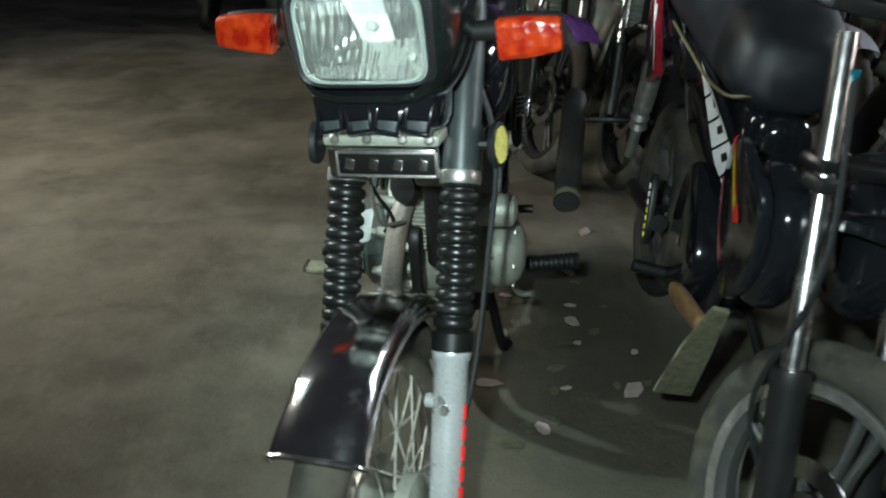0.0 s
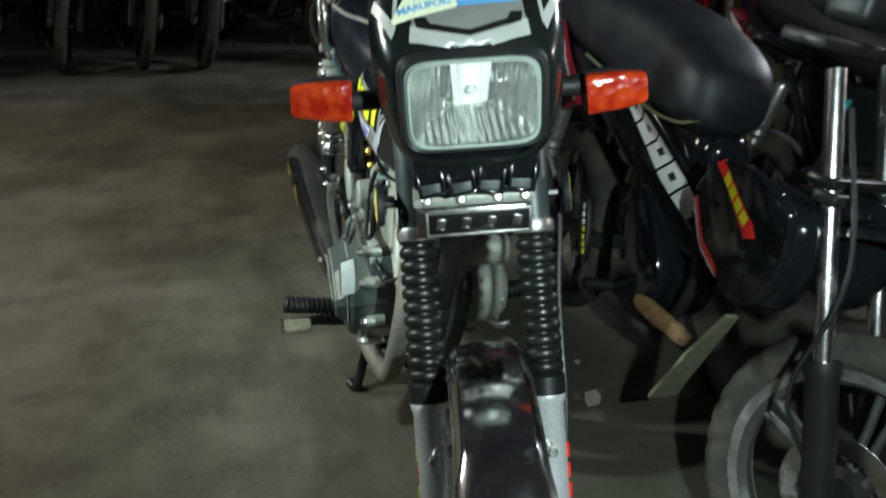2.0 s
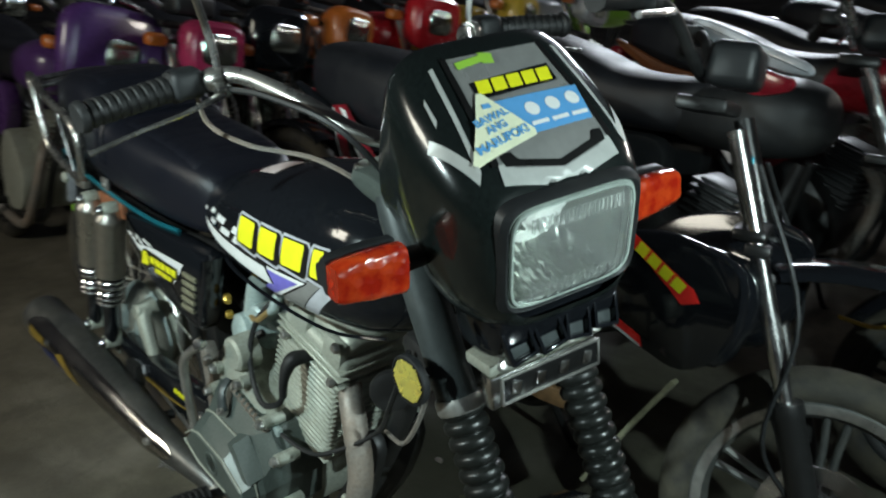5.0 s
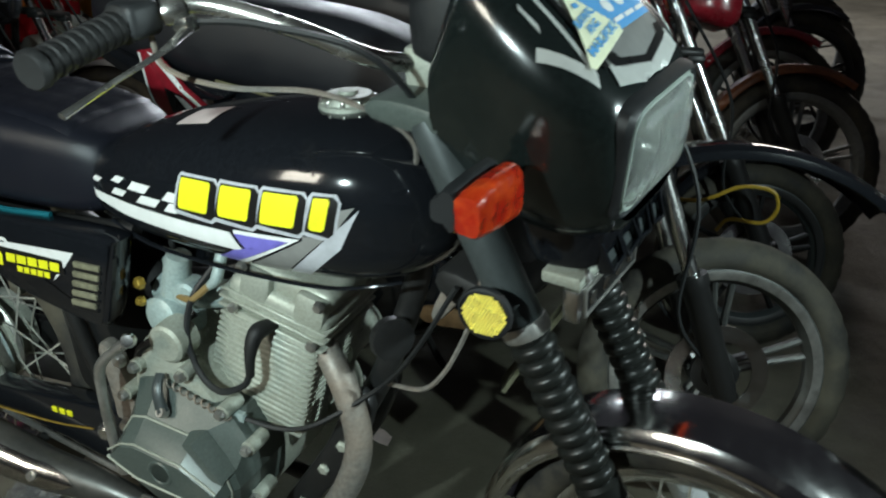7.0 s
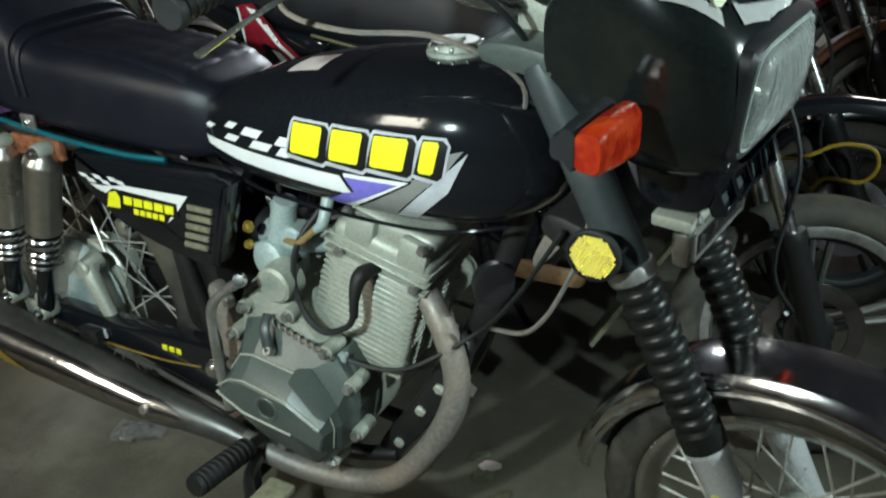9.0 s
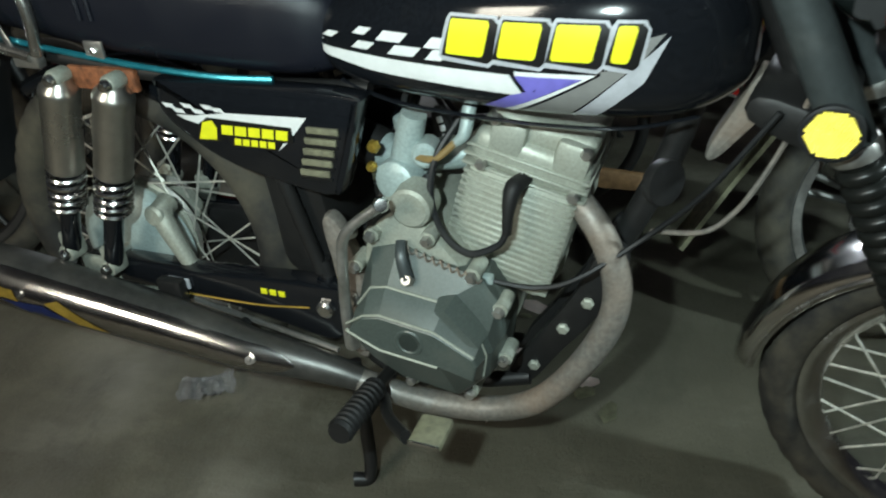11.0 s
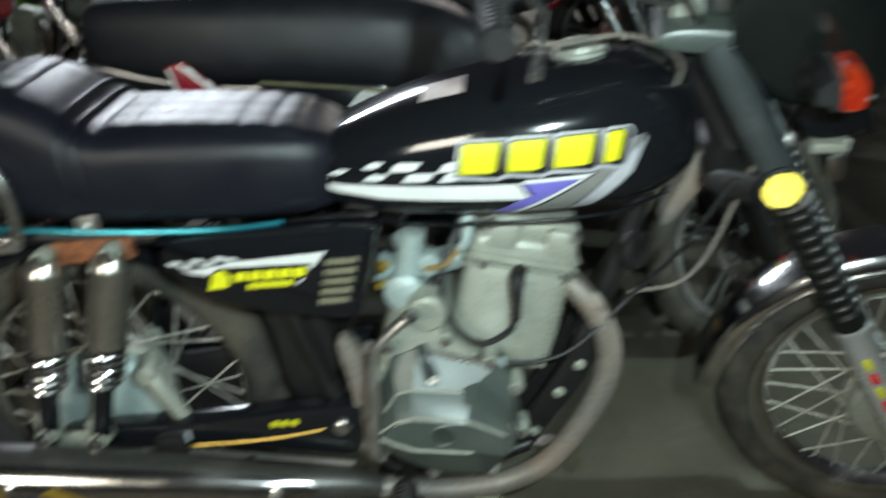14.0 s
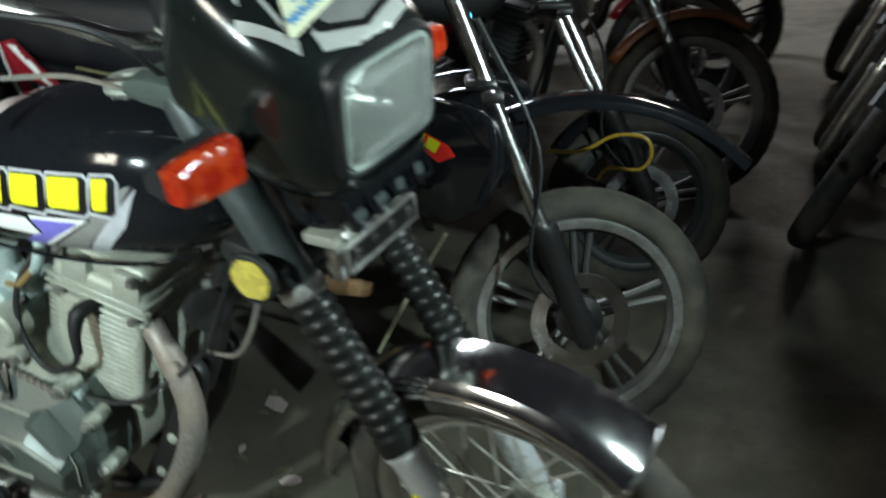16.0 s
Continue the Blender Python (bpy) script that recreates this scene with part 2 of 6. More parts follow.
BULB = surface("dim_bulb_glass", (0.30, 0.31, 0.30), 0.25, bump=0)


def concrete():
    m, nt, bsdf = nodes_of("stained_concrete")
    big, mid, fine = noise_node(nt, 1.1, 6, 0.62), noise_node(nt, 5.5, 6, 0.65), noise_node(nt, 160, 4, 0.7)
    base = mix_node(nt, ramp_node(nt, big.outputs["Fac"], 0.40, 0.61).outputs["Color"], (0.066, 0.058, 0.039), (0.200, 0.182, 0.136))
    base = mix_node(nt, ramp_node(nt, mid.outputs["Fac"], 0.48, 0.66, (0, 0, 0, 1), (0.6, 0.6, 0.6, 1)).outputs["Color"], base, (0.075, 0.066, 0.05))
    pale = noise_node(nt, 3.2, 4, 0.55)
    base = mix_node(nt, ramp_node(nt, pale.outputs["Fac"], 0.52, 0.74, (0, 0, 0, 1), (0.6, 0.6, 0.6, 1)).outputs["Color"], base, (0.25, 0.235, 0.19))
    scuff = noise_node(nt, 7.0, 7, 0.68, (1.0, 0.38, 1.0))
    base = mix_node(nt, ramp_node(nt, scuff.outputs["Fac"], 0.52, 0.72, (0, 0, 0, 1), (0.34, 0.34, 0.34, 1)).outputs["Color"], base, (0.25, 0.232, 0.188))
    grime = noise_node(nt, 4.3, 7, 0.7, (0.6, 1.0, 1.0))
    base = mix_node(nt, ramp_node(nt, grime.outputs["Fac"], 0.55, 0.66, (0, 0, 0, 1), (0.55, 0.55, 0.55, 1)).outputs["Color"], base, (0.05, 0.044, 0.030))
    oil = noise_node(nt, 2.1, 3, 0.5)
    base = mix_node(nt, ramp_node(nt, oil.outputs["Fac"], 0.60, 0.70, (0, 0, 0, 1), (0.6, 0.6, 0.6, 1)).outputs["Color"], base, (0.055, 0.048, 0.035))
    base = mix_node(nt, ramp_node(nt, fine.outputs["Fac"], 0.3, 0.75, (0, 0, 0, 1), (0.3, 0.3, 0.3, 1)).outputs["Color"], base, (0.2, 0.195, 0.165))
    # darker olive brown towards a point between the front bikes, fading outwards unevenly
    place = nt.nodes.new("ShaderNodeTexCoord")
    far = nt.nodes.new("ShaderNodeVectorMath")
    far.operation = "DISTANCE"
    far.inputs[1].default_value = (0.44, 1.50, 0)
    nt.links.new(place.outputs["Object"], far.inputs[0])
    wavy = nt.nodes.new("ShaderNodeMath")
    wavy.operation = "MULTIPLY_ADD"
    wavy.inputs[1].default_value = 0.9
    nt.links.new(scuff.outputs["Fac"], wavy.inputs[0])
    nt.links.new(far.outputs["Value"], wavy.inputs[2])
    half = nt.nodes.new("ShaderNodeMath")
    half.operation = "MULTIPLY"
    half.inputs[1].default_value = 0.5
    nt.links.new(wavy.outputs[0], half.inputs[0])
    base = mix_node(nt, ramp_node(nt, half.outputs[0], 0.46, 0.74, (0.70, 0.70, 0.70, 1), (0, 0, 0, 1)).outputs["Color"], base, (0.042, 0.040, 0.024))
    nt.links.new(base, bsdf.inputs["Base Color"])
    rg = ramp_node(nt, mid.outputs["Fac"], 0.35, 0.75, (0.85, 0.85, 0.85, 1), (0.6, 0.6, 0.6, 1))
    nt.links.new(rg.outputs["Color"], bsdf.inputs["Roughness"])
    b = nt.nodes.new("ShaderNodeBump")
    b.inputs["Strength"].default_value, b.inputs["Distance"].default_value = 0.5, 0.004
    b2 = nt.nodes.new("ShaderNodeBump")
    b2.inputs["Strength"].default_value, b2.inputs["Distance"].default_value = 0.5, 0.02
    nt.links.new(fine.outputs["Fac"], b.inputs["Height"])
    nt.links.new(mid.outputs["Fac"], b2.inputs["Height"])
    nt.links.new(b2.outputs["Normal"], b.inputs["Normal"])
    nt.links.new(b.outputs["Normal"], bsdf.inputs["Normal"])
    return m


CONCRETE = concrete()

# ---------------------------------------------------------------- mesh helpers
I4 = Matrix.Identity(4)


def finish(bm, sharp=38):
    bm.normal_update()
    for f in bm.faces:
        f.smooth = True
    lim = radians(sharp)
    for e in bm.edges:
        e.smooth = len(e.link_faces) == 2 and e.calc_face_angle(0) < lim
    return bm


def part(name, bm, material, parent=None, label="", m=None, sharp=38):
    """Links a bmesh as one mesh object under a thing or a part."""
    if m is not None:
        bm.transform(m)
    finish(bm, sharp)
    me = bpy.data.meshes.new(name)
    bm.to_mesh(me)
    bm.free()
    me.materials.append(material)
    ob = new(name, me)
    ob.parent = parent
    if label:
        ob["label"] = label
    return ob


def joined(*bms):
    out = bmesh.new()
    for b in bms:
        me = bpy.data.meshes.new("tmp")
        b.to_mesh(me)
        b.free()
        out.from_mesh(me)
        bpy.data.meshes.remove(me)
    return out


def curve_points(pts, n=6):
    """Catmull-Rom points through pts."""
    p = [Vector(q) for q in pts]
    p = [p[0] * 2 - p[1]] + p + [p[-1] * 2 - p[-2]]
    out = []
    for i in range(1, len(p) - 2):
        for k in range(n):
            t = k / n
            a, b, c, d = p[i - 1], p[i], p[i + 1], p[i + 2]
            out.append(0.5 * (2 * b + (c - a) * t + (2 * a - 5 * b + 4 * c - d) * t * t + (3 * b - a - 3 * c + d) * t ** 3))
    out.append(p[-2])
    return out


def tube(pts, r, seg=10, n=6, smooth=True, flat=1.0):
    """A swept tube; r is one radius or one for each point. flat squashes it along its second axis."""
    if isinstance(r, (int, float)):
        r = [r] * len(pts)
    if smooth and len(pts) > 2:
        path = curve_points(pts, n)
        rad = [float(np.interp(i / n, range(len(r)), r)) for i in range(len(path))]
    else:
        path, rad = [Vector(q) for q in pts], [float(v) for v in r]
    bm = bmesh.new()
    side = None
    rings = []
    for i, p in enumerate(path):
        d = (path[min(i + 1, len(path) - 1)] - path[max(i - 1, 0)]).normalized()
        if side is None:
            side = d.cross(Vector((0, 0, 1)) if abs(d.z) < 0.9 else Vector((1, 0, 0))).normalized()
        side = (side - d * side.dot(d)).normalized()
        up = d.cross(side)
        rings.append([bm.verts.new(p + rad[i] * (math.cos(a) * side + flat * math.sin(a) * up)) for a in (2 * math.pi * k / seg for k in range(seg))])
    for a, b in zip(rings, rings[1:]):
        for k in range(seg):
            bm.faces.new((a[k], a[(k + 1) % seg], b[(k + 1) % seg], b[k]))
    bm.faces.new(rings[0][::-1])
    bm.faces.new(rings[-1])
    bmesh.ops.recalc_face_normals(bm, faces=bm.faces)
    return bm


def lathe(profile, seg=24, m=I4, closed=False):
    """profile: (radius, height) turned round z, then moved by m. closed: the profile is a ring of its own."""
    bm = bmesh.new()
    rings = []
    for r, h in profile:
        if r < 1e-6:
            rings.append([bm.verts.new((0, 0, h))])
        else:
            rings.append([bm.verts.new((r * math.cos(2 * math.pi * k / seg), r * math.sin(2 * math.pi * k / seg), h)) for k in range(seg)])
    pairs = list(zip(rings, rings[1:])) + ([(rings[-1], rings[0])] if closed else [])
    for a, b in pairs:
        for k in range(seg):
            q = (k + 1) % seg
            if len(a) == 1 and len(b) > 1:
                bm.faces.new((a[0], b[k], b[q]))
            elif len(b) == 1 and len(a) > 1:
                bm.faces.new((a[k], a[q], b[0]))
            elif len(a) > 1:
                bm.faces.new((a[k], a[q], b[q], b[k]))
    if not closed:
        for ring, flip in ((rings[0], True), (rings[-1], False)):
            if len(ring) > 1:
                bm.faces.new(ring[::-1] if flip else ring)
    bmesh.ops.recalc_face_normals(bm, faces=bm.faces)
    bm.transform(m)
    return bm


def along(p, d):
    """The move that takes z at the origin to the direction d at p."""
    return Matrix.Translation(p) @ Vector(d).normalized().to_track_quat("Z", "Y").to_matrix().to_4x4()


def box(c, size, bevel=0.003, m=I4, seg=2):
    bm = bmesh.new()
    bmesh.ops.create_cube(bm, size=1, matrix=Matrix.Translation(c) @ Matrix.Diagonal((*size, 1)))
    if bevel:
        bmesh.ops.bevel(bm, geom=bm.edges[:], offset=bevel, segments=seg, affect="EDGES", profile=0.5)
    bm.transform(m)
    return bm


def slab(outline, y0, y1, bevel=0.006, seg=2, round_both=True):
    """A plate in the side view: outline in (x, z), from y0 to y1, with rounded rims."""
    bm = bmesh.new()
    a = [bm.verts.new((x, y0, z)) for x, z in outline]
    b = [bm.verts.new((x, y1, z)) for x, z in outline]
    fa, fb = bm.faces.new(a), bm.faces.new(b[::-1])
    n = len(a)
    for k in range(n):
        bm.faces.new((a[k], b[k], b[(k + 1) % n], a[(k + 1) % n]))
    bmesh.ops.recalc_face_normals(bm, faces=bm.faces)
    if bevel:
        edges = [e for e in bm.edges if all(abs(v.co.y - y0) < 1e-6 for v in e.verts) or (round_both and all(abs(v.co.y - y1) < 1e-6 for v in e.verts))]
        bmesh.ops.bevel(bm, geom=edges, offset=bevel, segments=seg, affect="EDGES", profile=0.5)
    return bm


def rounded(pts, n=4):
    """A closed smooth outline through pts."""
    k = len(pts)
    out = []
    for i in range(k):
        a, b, c, d = (Vector((*pts[(i + j) % k], 0)) for j in (-1, 0, 1, 2))
        for s in range(n):
            t = s / n
            q = 0.5 * (2 * b + (c - a) * t + (2 * a - 5 * b + 4 * c - d) * t * t + (3 * b - a - 3 * c + d) * t ** 3)
            out.append((q.x, q.y))
    return out


def loft(rings, caps=(True, True)):
    bm = bmesh.new()
    vs = [[bm.verts.new(p) for p in ring] for ring in rings]
    n = len(vs[0])
    for a, b in zip(vs, vs[1:]):
        for k in range(n):
            bm.faces.new((a[k], a[(k + 1) % n], b[(k + 1) % n], b[k]))
    if caps[0]:
        bm.faces.new(vs[0][::-1])
    if caps[1]:
        bm.faces.new(vs[-1])
    bmesh.ops.recalc_face_normals(bm, faces=bm.faces)
    return bm


def hull_rings(stations, power=2.6, seg=36, steps=4, belly=0.0, taper=1.0):
    """Rings across x from stations (x, top, bottom, half width[, y]): super-ellipses, eased between the stations. belly lowers the widest line."""
    st = [tuple(s) + (0.0,) * (5 - len(s)) for s in stations]
    table = np.array(st)
    path = []
    for col in range(5):
        p = list(table[:, col])
        p = [2 * p[0] - p[1]] + p + [2 * p[-1] - p[-2]]
        vals = []
        for i in range(1, len(p) - 2):
            for k in range(steps):
                t = k / steps
                a, b, c, d = p[i - 1:i + 3]
                vals.append(0.5 * (2 * b + (c - a) * t + (2 * a - 5 * b + 4 * c - d) * t * t + (3 * b - a - 3 * c + d) * t ** 3))
        vals.append(p[-2])
        path.append(vals)
    rings = []
    for x, top, bot, hw, y in zip(*path):
        ring = []
        mid = (top + bot) / 2 - belly * (top - bot)
        for k in range(seg):
            a = 2 * math.pi * k / seg
            c, s = math.cos(a), math.sin(a)
            u = math.copysign(abs(c) ** (2 / power), c)
            w = math.copysign(abs(s) ** (2 / power), s)
            ring.append((x, y + hw * u * (1 + (taper - 1) * max(0.0, -w)), mid + (w * (top - mid) if w > 0 else w * (mid - bot))))
        rings.append(ring)
    return rings


def tree_of(ob):
    bm = bmesh.new()
    bm.from_mesh(ob.data)
    t = BVHTree.FromBMesh(bm)
    bm.free()
    return t


def split_long(bm, step):
    for _ in range(5):
        long = [e for e in bm.edges if e.calc_length() > step]
        if not long:
            break
        bmesh.ops.subdivide_edges(bm, edges=long, cuts=1)
        bmesh.ops.triangulate(bm, faces=[f for f in bm.faces if len(f.verts) > 3])


def lay(bm, tree, out, lift):
    """Lays a flat mesh on a surface, along -out."""
    out = Vector(out).normalized()
    for v in bm.verts:
        hit, nrm, _, _ = tree.ray_cast(v.co + out * 0.25, -out)
        if hit is None:
            hit, nrm, _, _ = tree.find_nearest(v.co)
        if nrm.dot(out) < 0:
            nrm = -nrm
        v.co = hit + nrm * lift
    return bm


def decal(name, polys, tree, o, u, v, material, parent, label="", lift=0.0012, step=0.014):
    """Printed foils: each outline, in the sheet's own (u, v), is laid on a surface as a part of its own."""
    o, u, v = Vector(o), Vector(u), Vector(v)
    out = u.cross(v)
    for poly in polys:
        bm = bmesh.new()
        bm.faces.new([bm.verts.new(o + a * u + b * v) for a, b in poly])
        bmesh.ops.triangulate(bm, faces=bm.faces[:])
        split_long(bm, step)
        lay(bm, tree, out, lift)
        bm.normal_update()
        for f in bm.faces:
            if f.normal.dot(out) < 0:
                f.normal_flip()
        part(name, bm, material, parent, label, sharp=180)


def words(text, size, tree, o, u, v, material, parent, lift=0.0026):
    """Printed words in the built-in font, laid on a surface."""
    cu = bpy.data.curves.new("words", "FONT")
    cu.body, cu.size, cu.align_x, cu.align_y, cu.offset = text, size, "CENTER", "CENTER", size * 0.03
    tmp = new("words", cu)
    bpy.context.view_layer.update()
    me = bpy.data.meshes.new_from_object(tmp.evaluated_get(bpy.context.evaluated_depsgraph_get()))
    bpy.data.objects.remove(tmp)
    bm = bmesh.new()
    bm.from_mesh(me)
    bpy.data.meshes.remove(me)
    o, u, v = Vector(o), Vector(u), Vector(v)
    for w in bm.verts:
        w.co = o + w.co.x * u + w.co.y * v
    lay(bm, tree, u.cross(v), lift)
    return part("printed_word", bm, material, parent, sharp=180)


def bolt(p, d, r=0.008, h=0.006):
    return lathe([(r * 0.8, 0), (r, 0.001), (r, h * 0.7), (r * 0.7, h), (0, h)], 6, along(p, d))


def bar_blocks(x0, x1, z0, z1, n, lean, gap=0.14):
    """Plain slanted blocks in a row."""
    w = (x1 - x0) / n
    return [[(x0 + i * w, z0), (x0 + i * w + w * (1 - gap), z0), (x0 + i * w + w * (1 - gap) + lean, z1), (x0 + i * w + lean, z1)] for i in range(n)]

# ---------------------------------------------------------------- ground
def ground():
    bm = bmesh.new()
    xs = [-90, -30, -10] + [-5 + 0.25 * i for i in range(41)] + [10, 30, 90]
    grid = [[bm.verts.new((x, y + 1.5, 0.006 * noise.noise((x * 0.9, y * 0.9, 0)) * (abs(x) < 5 and abs(y) < 5))) for x in xs] for y in xs]
    for a, b in zip(grid, grid[1:]):
        for k in range(len(xs) - 1):
            bm.faces.new((a[k], a[k + 1], b[k + 1], b[k]))
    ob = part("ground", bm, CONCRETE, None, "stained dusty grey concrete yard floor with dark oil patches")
    return tagged(ob, category="ground", kind="structure")


ground()


# ---------------------------------------------------------------- wheels
def tyre_mesh(big, small, m, blocks=44):
    """A tyre of outer radius big and half width small, with shallow worn tread grooves."""
    c = big - small
    prof = []
    for k in range(28):
        a = 2 * math.pi * k / 28
        prof.append((c + small * math.cos(a) * (1.0 if math.cos(a) > 0 else 0.72), 0.92 * small * math.sin(a)))
    bm = lathe(prof, blocks * 3, I4, closed=True)
    for v in bm.verts:
        r = math.hypot(v.co.x, v.co.y)
        a = math.atan2(v.co.y, v.co.x) % (2 * math.pi)
        if r > c + small * 0.55:
            k = round(a / (2 * math.pi) * blocks * 3)
            side = 1 if v.co.z > 0.002 else 2 if v.co.z < -0.002 else 0
            cut = 0.0035 if (k + side) % 3 == 0 else 0.0
            v.co *= 1 - cut / r
    bm.transform(m)
    return bm


def rim_mesh(r, w, m):
    """A chromed rim with a deep well."""
    prof = [(r, w), (r + 0.006, w * 0.95), (r + 0.004, w * 0.75), (r - 0.010, w * 0.6), (r - 0.018, w * 0.3), (r - 0.018, -w * 0.3), (r - 0.010, -w * 0.6),
            (r + 0.004, -w * 0.75), (r + 0.006, -w * 0.95), (r, -w), (r - 0.006, -w * 0.9), (r - 0.018, -w * 0.62), (r - 0.026, -w * 0.3), (r - 0.026, w * 0.3),
            (r - 0.018, w * 0.62), (r - 0.006, w * 0.9)]
    return lathe(prof, 64, m, closed=True)


def wire_wheel(name, parent, centre, big, small, rim, drum, m=I4, drum_side=-1):
    """A spoked wheel: rim, tyre, hub with brake drum, 36 crossed spokes."""
    turn = m @ Matrix.Translation(centre) @ Matrix.Rotation(radians(90), 4, "X")
    wheel = part(name, rim_mesh(rim, small * 0.62, turn), CHROME, parent, "dusty chrome rim with wire spokes")
    part("tyre", tyre_mesh(big, small, turn), TYRE, wheel, "worn dusty black tyre")
    d = drum_side
    hub = lathe([(0, -0.058), (0.03, -0.056), (drum * 0.72, -0.05), (drum * 0.74, -0.03), (0.032, -0.022), (0.030, 0.0), (drum * 0.92, 0.006), (drum, 0.012), (drum, 0.026),
                 (drum * 0.95, 0.03), (drum * 0.95, 0.052), (drum * 0.86, 0.060), (0.03, 0.064), (0.02, 0.075), (0, 0.075)], 40, turn @ Matrix.Diagonal((1, 1, -d, 1)))
    part("hub", hub, ALLOY, wheel, "dusty cast drum brake hub")
    ring = lathe([(drum * 1.0, 0.014), (drum * 1.035, 0.018), (drum * 1.0, 0.024), (drum * 0.98, 0.018)], 40, turn @ Matrix.Diagonal((1, 1, -d, 1)), closed=True)
    part("hub_flange", ring, DULL, wheel)
    part("axle", tube([(0, 0, -0.105), (0, 0, 0.105)], 0.009, 8), DULL, wheel, m=turn)
    for i in range(36):
        a = 2 * math.pi * i / 36
        side = 1 if i % 2 else -1
        lead = (0.75 if (i // 2) % 2 else -0.75)
        r0 = drum * (0.99 if side * -d > 0 else 0.72)
        p = Vector((r0 * math.cos(a + lead), r0 * math.sin(a + lead), side * 0.028))
        q = Vector(((rim - 0.022) * math.cos(a), (rim - 0.022) * math.sin(a), side * 0.004))
        part("spoke", tube([p, p.lerp(q, 0.12), q], [0.0027, 0.0020, 0.0020], 5, smooth=False), SPOKE, wheel, m=turn)
    return wheel


def alloy_wheel(name, parent, centre, big, small, rim, m=I4, metal=None, disc=True, band=None, lip=None):
    """A cast wheel with five twin spokes."""
    turn = m @ Matrix.Translation(centre) @ Matrix.Rotation(radians(90), 4, "X")
    metal = metal or WHEEL
    wheel = part(name, rim_mesh(rim, small * 0.7, turn), band or metal, parent, "grey cast wheel with five straight spokes")
    part("tyre", tyre_mesh(big, small, turn, 38), TYRE, wheel, "worn dusty black tyre")
    for i in range(5):
        a = 2 * math.pi * i / 5 + 0.3
        q = turn @ Matrix.Rotation(a, 4, "Z")
        for s in (-1, 1):
            part("spoke", tube([(0.035, 0.010 * s, 0), (0.12, 0.012 * s, 0), (rim - 0.018, 0.019 * s, 0)], [0.010, 0.0075, 0.008], 8, smooth=False, flat=1.3), metal, wheel, m=q.copy())
    for s in (-1, 1):
        part("rim_lip", lathe([(rim - 0.016, s * small * 0.66), (rim - 0.006, s * small * 0.73), (rim + 0.002, s * small * 0.73), (rim + 0.003, s * small * 0.70), (rim - 0.012, s * small * 0.62)], 56, turn, closed=True), lip or metal, wheel, "worn bright rim lip")
    part("hub", lathe([(0, -0.05), (0.028, -0.05), (0.03, -0.03), (0.05, -0.024), (0.05, 0.024), (0.03, 0.03), (0.028, 0.05), (0, 0.05)], 28, turn), IRON, wheel)
    if band:
        for k in range(4):
            part("rim_tape", tube([((rim + 0.004) * math.cos(a), (rim + 0.004) * math.sin(a), -small * 0.66) for a in np.linspace(k * 1.57, k * 1.57 + 0.75, 10)], 0.006, 6, 1), CRIMSON if k % 2 else WHITE, wheel, "rim tape", turn)
    if disc:
        part("brake_disc", lathe([(0.072, 0.030), (0.105, 0.030), (0.105, 0.034), (0.072, 0.034)], 48, turn, closed=True), CHROME, wheel, "drilled steel brake disc")
    return wheel


# ---------------------------------------------------------------- the black motorcycle
BIKE = pose(0.005, 1.41, 0, 0, 0, -97.5)
bike = tagged(new("motorcycle"), "black commuter motorcycle with grey cowl sticker on its centre stand", "motorcycle", "parked motorcycles")
bike.matrix_world = BIKE

AXIS = Vector((0.13, -0.013, 0.97))
RAKE = radians(26)
STEER = Matrix.Translation(AXIS) @ Matrix.Rotation(radians(-11), 4, Vector((-math.sin(RAKE), 0, math.cos(RAKE)))) @ Matrix.Translation(-Vector((AXIS.x, 0, AXIS.z)))
DOWN = Vector((math.sin(RAKE), 0, -math.cos(RAKE)))
TOP = Vector((0.170, 0, 0.99))


def leg(s, y):
    return TOP + DOWN * s + Vector((0, y, 0))


# --- front wheel, fender, fork
wire_wheel("front_wheel", bike, (0.518, 0, 0.302), 0.302, 0.038, 0.236, 0.086, STEER)


def fender(centre, r, a0, a1, hw, depth, steps=26, lip=0.006, thick=0.002, flare=0.0):
    """A curved guard round a wheel: a crowned sheet with turned-down sides."""
    bm = bmesh.new()
    prof = [(-hw, -depth), (-hw, -depth + lip), (-hw * 0.98, -depth * 0.5), (-hw * 0.78, -depth * 0.15), (-hw * 0.4, -0.002), (0, 0), (hw * 0.4, -0.002), (hw * 0.78, -depth * 0.15), (hw * 0.98, -depth * 0.5), (hw, -depth + lip), (hw, -depth)]
    prof = prof + [(a * 0.97, b - thick) for a, b in prof[::-1]]
    rings = []
    for i in range(steps + 1):
        t = i / steps
        a = a0 + (a1 - a0) * t
        grow = 1 + flare * max(0.0, 1 - t * 5) ** 2
        end = 1 - 0.5 * max(0.0, (t - 0.93) / 0.07) ** 2
        rings.append([bm.verts.new((centre[0] + (r + q) * math.cos(a), centre[1] + y * grow * end, centre[2] + (r + q) * math.sin(a))) for y, q in prof])
    n = len(prof)
    for a, b in zip(rings, rings[1:]):
        for k in range(n):
            bm.faces.new((a[k], a[(k + 1) % n], b[(k + 1) % n], b[k]))
    bm.faces.new(rings[0])
    bm.faces.new(rings[-1][::-1])
    bmesh.ops.recalc_face_normals(bm, faces=bm.faces)
    return bm


